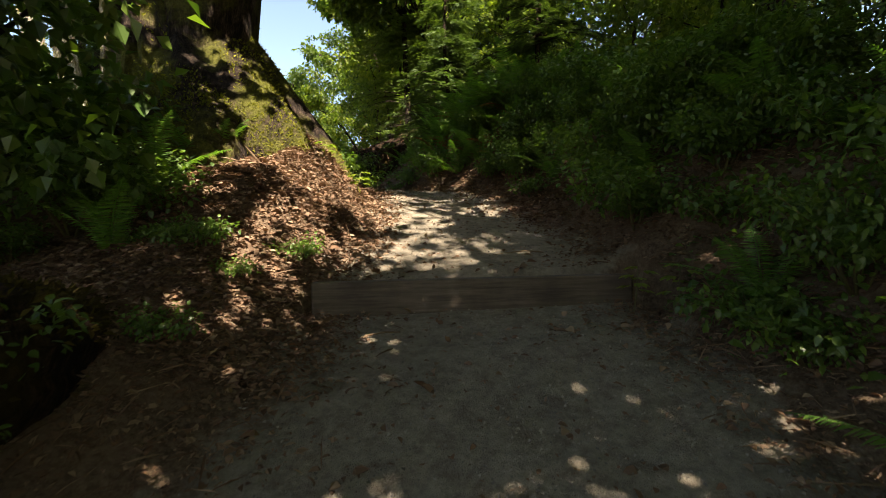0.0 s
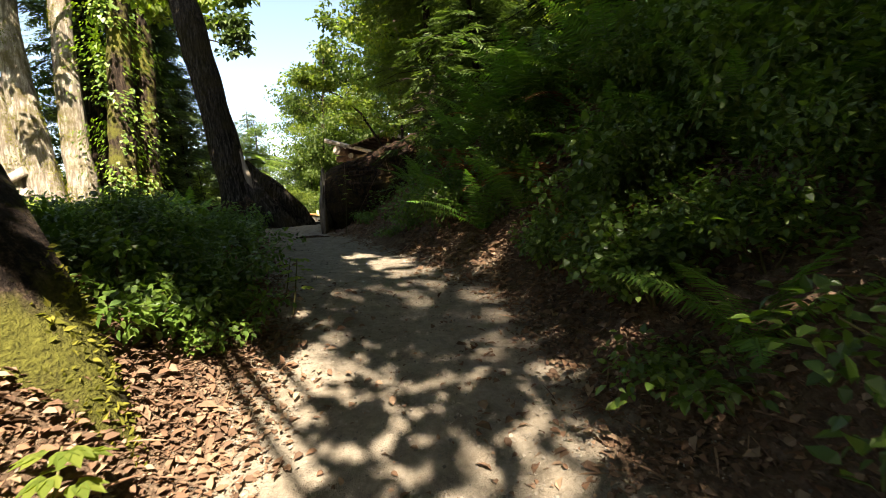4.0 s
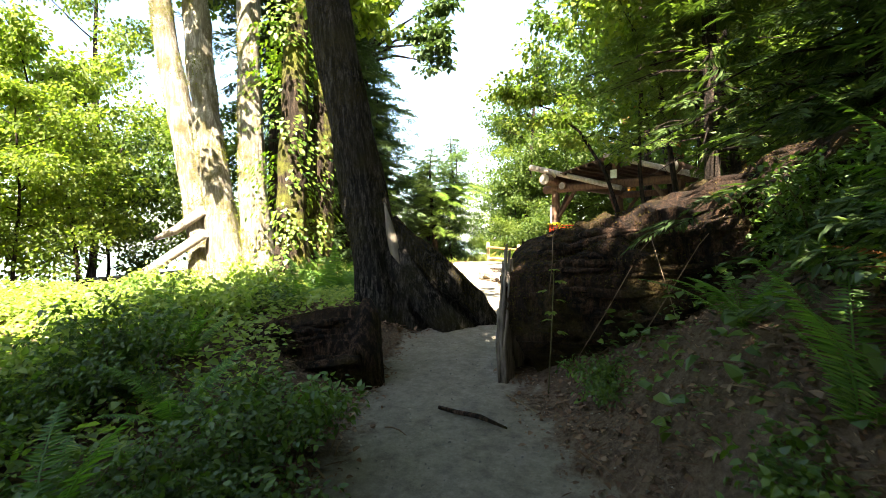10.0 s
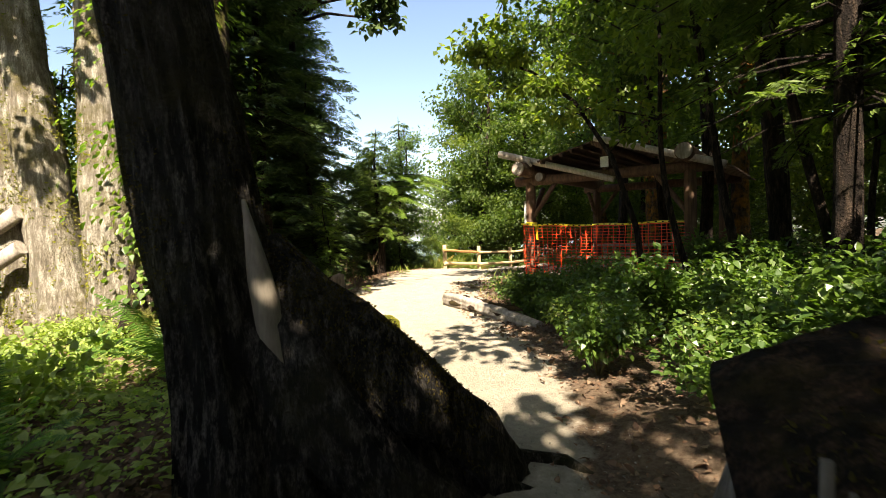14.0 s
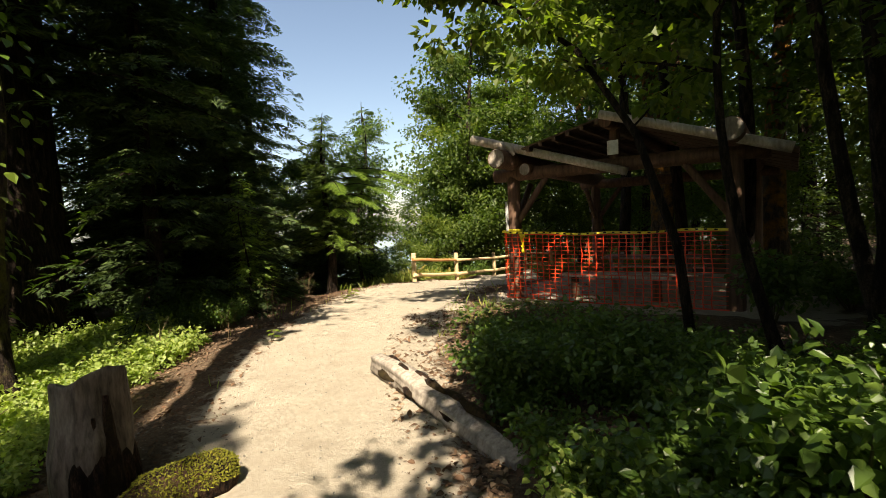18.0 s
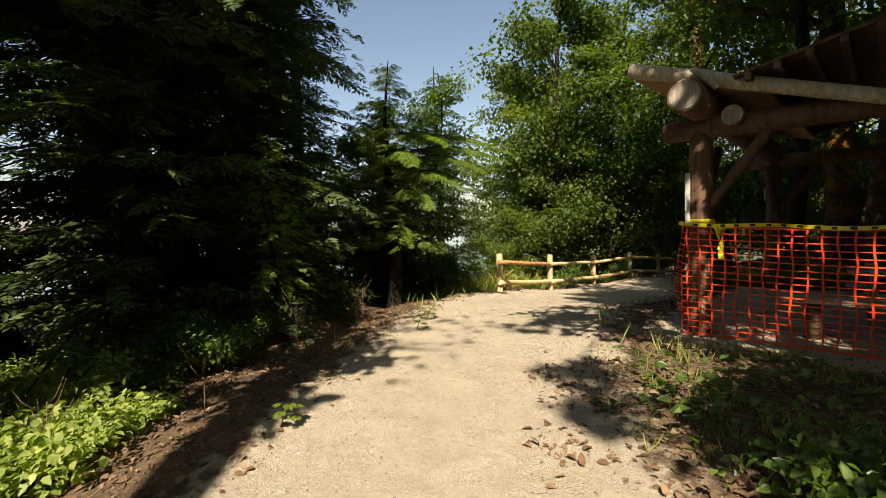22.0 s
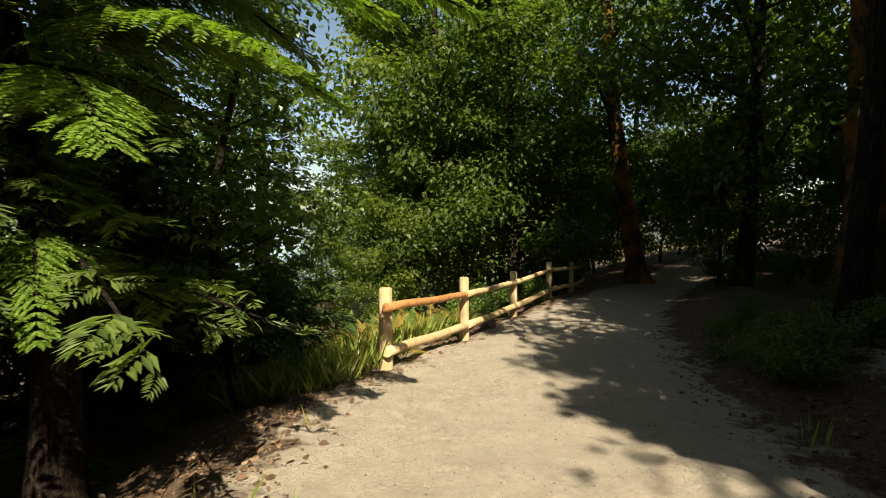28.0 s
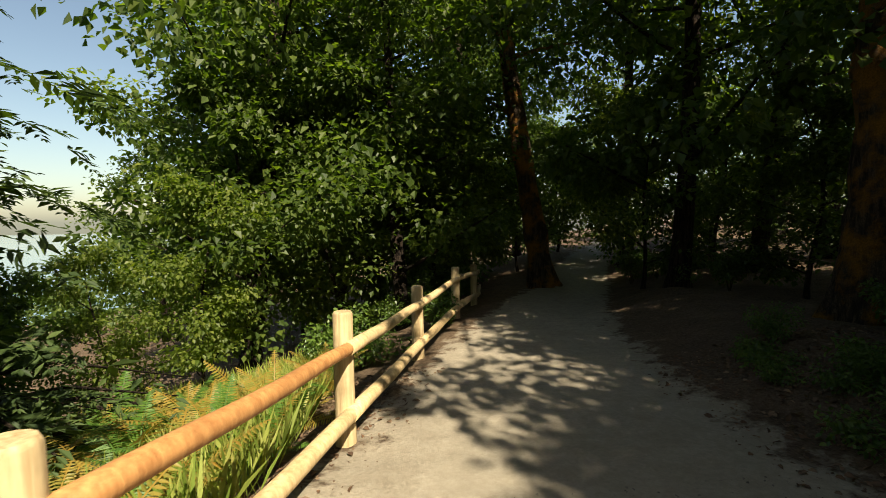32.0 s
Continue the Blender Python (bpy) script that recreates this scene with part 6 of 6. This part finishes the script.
DRY = [(-10.6, 33.2, 1.05), (-11.2, 33.6, 1.1), (-11.8, 34.0, 1.1), (-12.2, 34.6, 1.15), (-11.4, 34.8, 1.1), (-10.4, 34.4, 1.0), (-12.6, 33.8, 1.1), (-11.0, 32.6, 1.0), (-11.7, 32.9, 1.05), (-10.3, 33.8, 0.95), (-10.05, 30.1, 0.75), (-10.1, 31.1, 0.8), (-9.85, 32.0, 0.75), (-9.75, 32.9, 0.75), (-10.5, 30.7, 0.9), (-9.5, 33.8, 0.7), (-10.3, 30.4, 0.8), (-10.9, 31.3, 0.9), (-10.2, 32.2, 0.8), (-11.3, 32.6, 0.9), (-10.0, 33.4, 0.75), (-11.0, 33.9, 0.85), (-12.0, 31.6, 0.8), (-9.6, 34.4, 0.7), (-10.6, 35.2, 0.8), (-11.9, 34.8, 0.9)]
for k, (x, y, s) in enumerate(DRY):
    fern(x, y, s, 60 + k, 11, True, "yellowing bracken fern behind the rail fence", group="bracken")

for k, (x, y, s) in enumerate(((0.75, 8.7, 0.6), (0.5, 9.3, 0.6), (1.0, 8.1, 0.6), (0.35, 9.9, 0.6), (1.15, 7.5, 0.55), (0.8, 9.5, 0.7), (1.4, 8.5, 0.7), (1.3, 7.0, 0.5), (0.1, 10.4, 0.5))):
    fern(x, y, s, 90 + k, 9, "dead", "dead rust-brown fern skirt drooping down the bank", group="dead ferns")
for k, (x, y, s) in enumerate(((-5.1, 14.7, 1.0), (-5.6, 15.1, 1.05), (-6.3, 15.5, 0.95), (-4.9, 14.2, 0.9), (-6.0, 14.4, 1.0), (-6.9, 15.4, 1.0), (-6.6, 14.6, 1.0))):
    fern(x, y, s, 110 + k, 11, False, "tall sword fern beside the broken stump")

# ---------------------------------------------------------------- shrubs
P_SHRUB = [shrub_proto("shrub", "dense dark green leafy shrub on the forest floor", M_SHRUB, 0.75, 0.6, 1600, 0.058, 1),
           shrub_proto("shrub", "broad-leaved green shrub beside the trail", M_SHRUB, 0.85, 0.62, 1500, 0.064, 2, 0.72),
           shrub_proto("ground_plant", "low light-green ground plant in the sun", M_LOW, 0.36, 0.5, 1100, 0.052, 3, 0.7),
           shrub_proto("ground_plant", "small dark ground plant under the trees", M_SHRUB, 0.3, 0.42, 620, 0.055, 4)]
g = random.Random(11)


def scatter(count, xs, ys, protos, lo, hi, clear=0.25, size=(0.7, 1.25)):
    made = 0
    for _ in range(count * 6):
        if made >= count:
            break
        x, y = g.uniform(*xs), g.uniform(*ys)
        z, tr, sa_, d = land([x], [y])
        w = np.interp(y, _line[:, 1], _line[:, 3])
        if not lo <= d[0] <= hi or abs(d[0]) < w + clear:
            continue
        px, py = x - SHED_O[0], y - SHED_O[1]
        u, v_ = px * SHED_U[0] + py * SHED_U[1], px * SHED_V[0] + py * SHED_V[1]
        if -0.9 < u < 5 and -0.9 < v_ < 5.5 or (abs(x + 2.15) < 0.5 and abs(y - 12) < 0.6) or (x + 5.7) ** 2 + (y - 15.9) ** 2 < 1.1 or (x > -2.5 and 12.0 < y < 13.7) or (x + 1.9) ** 2 + (y - 5.0) ** 2 < 1.7 or (-7.2 < x < -4.4 and 13.4 < y < 16.4):
            continue
        put(P_SHRUB[g.choice(protos)], x, y, g.uniform(*size))
        made += 1


scatter(24, (0, 6), (-2, 12), (0, 3), 1.7, 5.0, 0.7)
scatter(28, (0, 4), (-1, 4.6), (0, 3, 3), 0.8, 2.5, 0.35, (0.6, 1.0))
scatter(44, (0.6, 4.0), (3.4, 8.6), (0, 1, 0), 1.25, 2.9, 0.35, (0.6, 1.0))
scatter(34, (-5, 1), (12.5, 19.0), (0, 1), 1.9, 5.0, 0.45)
scatter(26, (-5.0, 0), (19.0, 21.2), (3,), 1.8, 5.0, 0.5, (0.7, 1.2))
scatter(16, (-5, 1), (12.5, 17.5), (1, 2), 0.5, 3.0, 0.3, (0.6, 1.0))
scatter(34, (-4.5, -0.7), (6.0, 10.5), (0, 3, 3), -3.0, -0.3, 0.25, (0.5, 0.9))
scatter(34, (-12, -4), (6.5, 15), (2, 2, 2, 3), -7.0, -0.3, 0.45)
scatter(18, (-6, -1), (0, 8), (0, 3), -4.5, -0.3, 0.5, (0.5, 0.9))
scatter(32, (-11, -5), (15.5, 20.3), (2, 2, 2), -5.5, -0.3, 1.35, (0.7, 1.2))
scatter(8, (-12, -8), (20, 29), (3,), -5.0, -0.3, 1.5, (0.5, 0.8))
scatter(8, (-0.5, 3), (8.8, 12), (0, 3), 1.0, 2.6, 0.3, (0.6, 0.9))
scatter(8, (-0.3, 2.2), (10.5, 12.0), (0, 3), 1.3, 4.0, 0.3, (0.6, 1.0))
scatter(26, (-11.5, -6.8), (16.5, 20.3), (2,), -6.0, -0.8, 1.3, (0.6, 1.0))
scatter(12, (-14, -9.9), (29, 33), (2,), -6.0, -0.5, 0.5)
scatter(16, (-2, 3), (5.5, 12), (3,), 0.8, 2.2, 0.3, (0.5, 0.9))
scatter(17, (-6.5, 2), (28, 44), (0, 1, 3), 0.5, 6.0, 0.4)
scatter(9, (-12, -5), (35, 47), (0, 1), -5.0, -0.3, 0.5)
scatter(6, (-1.5, 4), (22, 29), (0, 1), 2.0, 9.0, 0.5)
scatter(16, (-5.5, -1), (18.5, 21.2), (3,), 2.1, 4.5, 0.4, (0.7, 1.1))
scatter(14, (-1.9, -0.5), (6.2, 8.0), (3,), -2.5, -0.3, 0.15, (0.5, 0.9))
scatter(14, (-4.6, -2.4), (16.4, 19.8), (1, 3), 1.5, 3.4, 0.3, (0.5, 0.9))
scatter(18, (-7, -4.2), (29.0, 34), (0, 3, 3), 1.9, 4.2, 0.5, (0.5, 0.9))
scatter(14, (-11.5, -7.6), (17.0, 20.3), (2,), -6.0, -0.8, 1.4, (0.8, 1.2))
scatter(18, (-0.2, 2.4), (5.8, 8.8), (0, 1), 1.0, 2.0, 0.25, (0.5, 0.8))
scatter(20, (-11.0, -8.2), (20.2, 23.0), (0, 3), -4.5, -0.3, 1.5, (0.55, 0.95))
scatter(12, (-2.6, -0.6), (1.2, 4.0), (3,), -3.0, -0.3, 0.3, (0.3, 0.55))
for ob in P_SHRUB:
    for o in (*ob.children_recursive, ob):
        bpy.data.objects.remove(o)

# ---------------------------------------------------------------- litter, twigs and grass
g = np.random.default_rng(17)


def littered(name, count, xs, ys, size, mat, label, category, near, thin=0.0, lift=0.012, wide=0.6, stand=False):
    x, y = g.uniform(*xs, count), g.uniform(*ys, count)
    z, tr, sa_, d = land(x, y)
    keep = g.random(count) > tr * (1 - thin) * 1.05
    keep &= near(x, y, d)
    x, y, z = x[keep], y[keep], z[keep]
    n = len(x)
    pos = np.stack([x, y, z + lift * g.random(n)], 1)
    dd = unit(n, g)
    up = np.array([0, 0, 1.0]) + 0.6 * unit(n, g)
    if stand:
        dd[:, 2] = 1.2 + g.random(n)
        up = unit(n, g)
        up[:, 2] *= 0.2
    else:
        dd[:, 2] = 0.25 * dd[:, 2] + 0.08
    ln = size * ((0.5 + g.random(n)) if stand else (0.4 + 1.5 * g.random(n) ** 2.2))
    v, f = (blades if stand else round_blades)(pos, dd, up, ln, ln * wide, 0.25)
    return tagged(part(name, mesh_np(name, v, f, mat)), label, category, kind="stuff")


littered("leaf_litter", 150000, (-5.0, 3.6), (-1.5, 13), 0.036, M_LITTER, "brown dead leaves scattered over the forest floor", "leaf litter", lambda x, y, d: (np.abs(d) < 3.0) & (soft_noise(x * 1.9, y * 1.9) + 0.6 * soft_noise(x * 5, y * 5) > -0.75), 0.03, 0.03)
littered("leaf_litter", 60000, (-3.2, 3.0), (0.5, 8.0), 0.032, M_LITTER, "crumbled dead leaves and needles on the bank", "leaf litter", lambda x, y, d: np.abs(d) < 2.8, 0.12, 0.02)
littered("dry_stalks", 16000, (-3.0, 2.6), (0.0, 11.0), 0.12, M_LITTER, "dry needles and broken stalks among the dead leaves", "leaf litter", lambda x, y, d: (np.abs(d) > 0.6) & (np.abs(d) < 2.8), 0.1, 0.05, 0.06)
littered("leaf_litter", 60000, (-2.9, -0.2), (2.2, 6.8), 0.033, M_LITTER, "pale dead leaves heaped below the old maple", "leaf litter", lambda x, y, d: (d < -0.5) & (d > -2.6), 0.1, 0.04)
littered("leaf_litter", 22000, (-0.4, 2.2), (5.0, 11.0), 0.042, M_LITTER, "reddish dead leaves on the bank under the ferns", "leaf litter", lambda x, y, d: (d > 0.7) & (d < 2.0), 0.1, 0.04)
littered("gravel", 26000, (-4.5, 1.5), (-1.0, 14.5), 0.014, M_GRAVEL, "small gravel and crumbs of earth on the trail", "gravel", lambda x, y, d: np.abs(d) < 1.0, 1.0, 0.006, 0.8)
littered("gravel", 16000, (-1.6, 1.8), (-0.6, 8.0), 0.012, M_GRAVEL, "fine crumbs of earth on the trodden trail", "gravel", lambda x, y, d: np.abs(d) < 1.2, 1.0, 0.008, 0.9)
littered("gravel", 26000, (-10, -3), (14, 31), 0.013, M_GRAVEL, "small gravel and crumbs of earth on the sandy trail", "gravel", lambda x, y, d: np.abs(d) < 1.9, 1.0, 0.005, 0.8)
littered("leaf_litter", 80000, (-11, -1), (12.5, 34), 0.045, M_LITTER, "brown dead leaves along the sunny trail edges", "leaf litter", lambda x, y, d: np.abs(d) < 4.2, 0.02)
littered("leaf_litter", 20000, (-7.2, -3.6), (17, 23.0), 0.05, M_LITTER, "brown dead leaves blown onto the trail edge", "leaf litter", lambda x, y, d: (d > 0.55) & (d < 2.6) & (soft_noise(x * 2.3, y * 2.3) + 1.6 * g.random(len(x)) > 1.0), 0.5)
littered("leaf_litter", 22000, (-2.0, 2.4), (-0.8, 10), 0.05, M_LITTER, "brown dead leaves fallen on the trail", "leaf litter", lambda x, y, d: (np.abs(d) > 0.25) & (np.abs(d) < 1.5) & (soft_noise(x * 2.1, y * 2.1) + 1.2 * g.random(len(x)) > 0.8), 0.35)
littered("low_plants", 36000, (-9.5, -3.5), (15.2, 20.4), 0.07, M_LOW, "carpet of small light-green ground plants", "ground plants", lambda x, y, d: (d < -2.35 + 0.4 * soft_noise(x * 1.6, y * 1.6)) & (d > -5.5), 0.0, 0.16, 0.7)
littered("low_plants", 52000, (-13, -3.0), (6.5, 14.5), 0.05, M_LOW, "carpet of low green plants in the clearing", "ground plants", lambda x, y, d: (d < -1.2) & (d > -10), 0.0, 0.2, 0.7)
littered("low_plants", 46000, (-4, 5), (-1, 12.5), 0.06, M_SHRUB, "small dark green plants on the bank", "ground plants", lambda x, y, d: (d > 1.25 + 0.4 * soft_noise(x * 1.7, y * 1.7)) & (d < 4.5), 0.0, 0.3, 0.7)
littered("low_plants", 14000, (-7, 2), (13, 23), 0.07, M_SHRUB, "small green plants among the shrubs", "ground plants", lambda x, y, d: (d > 1.4) & (d < 5), 0.0, 0.2, 0.7)
littered("grass", 24000, (-14, -9.6), (28.6, 38), 0.36, M_GRASS, "long green and straw-coloured grass behind the fence", "grass", lambda x, y, d: d < -1.9, 0.0, 0.01, 0.022, True)
littered("grass", 1300, (-10, -5), (17, 29), 0.22, M_GRASS, "tufts of dry grass along the trail edge", "grass", lambda x, y, d: (np.abs(np.abs(d) - 1.7) < 0.5) & (soft_noise(x * 1.3, y * 1.3) > 0.2), 0.02, 0.01, 0.035, True)

littered("grass", 3600, (-6.6, -3.0), (20.0, 24.4), 0.1, M_GRASS, "short dry grass between the trail and the shelter", "grass", lambda x, y, d: (d > 1.2) & (d < 3.4) & (soft_noise(x * 1.7, y * 1.7) > -0.1), 0.1, 0.005, 0.05, True)


def twig(x, y, ln, a, r=0.008):
    z = gz(x, y) + r
    c, s = math.cos(a), math.sin(a)
    pts = [(c * ln * t, s * ln * t, gz(x + c * ln * t, y + s * ln * t) - z + r * 2 + 0.02 * math.sin(3 * t)) for t in (0, 0.35, 0.7, 1)]
    ob = empty("twig", (x, y, z), "dry brown twig lying on the ground", "twig", "fallen twigs")
    part("wood", tube(pts, [r, r, r * 0.8, r * 0.4], 5, 0.2, x, 8), M_TWIG, ob)


g2 = random.Random(23)
for k in range(60):
    y = g2.uniform(0.5, 13) if k < 34 else g2.uniform(14, 26)
    c = TRAIL[np.argmin(np.abs(TRAIL[:, 1] - y))]
    twig(c[0] + g2.choice((-1, 1)) * (g2.uniform(0.4, 2.2) if k < 34 else g2.uniform(1.5, 2.6)), y, g2.uniform(0.15, 0.5), g2.uniform(0, 6.28), g2.uniform(0.003, 0.006))
# dead bare weed stalks by the trail edge
for k, (x, y, h) in enumerate(((-9.0, 22.6, 0.7), (-8.8, 21.4, 0.6), (-9.2, 21.9, 0.75), (-9.5, 23.4, 0.6), (-8.6, 20.2, 0.5), (-9.6, 22.2, 0.7), (-8.9, 19.3, 0.5))):
    ob = empty("dead_weed", (x, y, gz(x, y)), "dry branching weed stalk beside the trail", "weed", "dry weeds")
    part("stalk", tube([(0, 0, -0.03), (0.02, 0, h * 0.5), (0.0, 0.02, h)], [0.0045, 0.004, 0.002], 5), M_TWIG, ob)
    for q in range(9):
        a, z0 = 2.4 * q, h * (0.35 + 0.07 * q)
        part("twiglet", tube([(0.01, 0, z0), (0.1 * math.cos(a), 0.1 * math.sin(a), z0 + 0.1), (0.16 * math.cos(a), 0.16 * math.sin(a), z0 + 0.22)], [0.0025, 0.002, 0.001], 4), M_TWIG, ob)
# stones by the trail log
for k, (x, y, r) in enumerate(((-5.05, 19.25, 0.08), (-4.85, 19.1, 0.06), (-6.1, 23.9, 0.05), (-6.0, 23.6, 0.04))):
    bm = bmesh.new()
    bmesh.ops.create_icosphere(bm, subdivisions=3, radius=r)
    for v_ in bm.verts:
        v_.co = v_.co * (1 + 0.35 * noise.noise(v_.co * 6 + Vector((k, 0, 0))))
        v_.co.z *= 0.6
    ob = part("stone", bm, M_ROCK)
    ob.location = (x, y, gz(x, y) + r * 0.15)
    tagged(ob, "grey stone lying beside the trail", "stone", "stones by the trail")


# leafy seedlings standing clear of the undergrowth
def seedling(x, y, h, leaves, size, seed, z=None):
    g = np.random.default_rng(1200 + seed)
    ob = empty("seedling", (x, y, (gz(x, y) if z is None else z) - 0.02), "young green maple seedling with broad leaves", "plant", "seedlings")
    part("stem", tube([(0, 0, 0), (0.03, 0.01, h * 0.5), (0.05, 0.03, h)], [0.006, 0.005, 0.003], 5), M_STEM, ob)
    for k in range(leaves):
        a, zz = 2.4 * k, h * (0.45 + 0.55 * (k + 1) / leaves)
        n = 5
        pos = np.tile([0.05 * zz / h + 0.05 * math.cos(a), 0.03 + 0.05 * math.sin(a), zz], (n, 1))
        aa = a + np.linspace(-1.1, 1.1, n)
        dd = np.stack([np.cos(aa), np.sin(aa), np.full(n, -0.15 + 0.1 * g.random())], 1)
        v, f = round_blades(pos, dd, np.array([0, 0, 1.0]) + 0.15 * unit(n, g), size * np.array([0.7, 0.95, 1.1, 0.95, 0.7]), size * 0.5)
        part("leaf", mesh_np("leaf", v, f, M_MAPLE_LIT), None, ob)


for k, (x, y, h, n, s) in enumerate(((-0.72, 6.95, 0.4, 6, 0.07), (-0.95, 7.4, 0.3, 6, 0.07), (-0.75, 5.15, 0.25, 6, 0.09), (-1.05, 4.9, 0.2, 5, 0.08), (1.45, 3.3, 0.35, 7, 0.09), (1.6, 3.0, 0.45, 7, 0.09),
                                     (-7.9, 20.3, 0.2, 6, 0.08), (-8.6, 23.4, 0.18, 6, 0.08), (-8.9, 24.2, 0.22, 7, 0.09), (-5.9, 21.6, 0.12, 6, 0.06), (-5.6, 22.3, 0.12, 6, 0.06))):
    seedling(x, y, h, n, s, k)
for k, (x, y, top, n, s) in enumerate(((-1.70, 11.74, 4.36, 7, 0.075),)):
    seedling(x, y, top - gz(x, y), n, s, 40 + k)
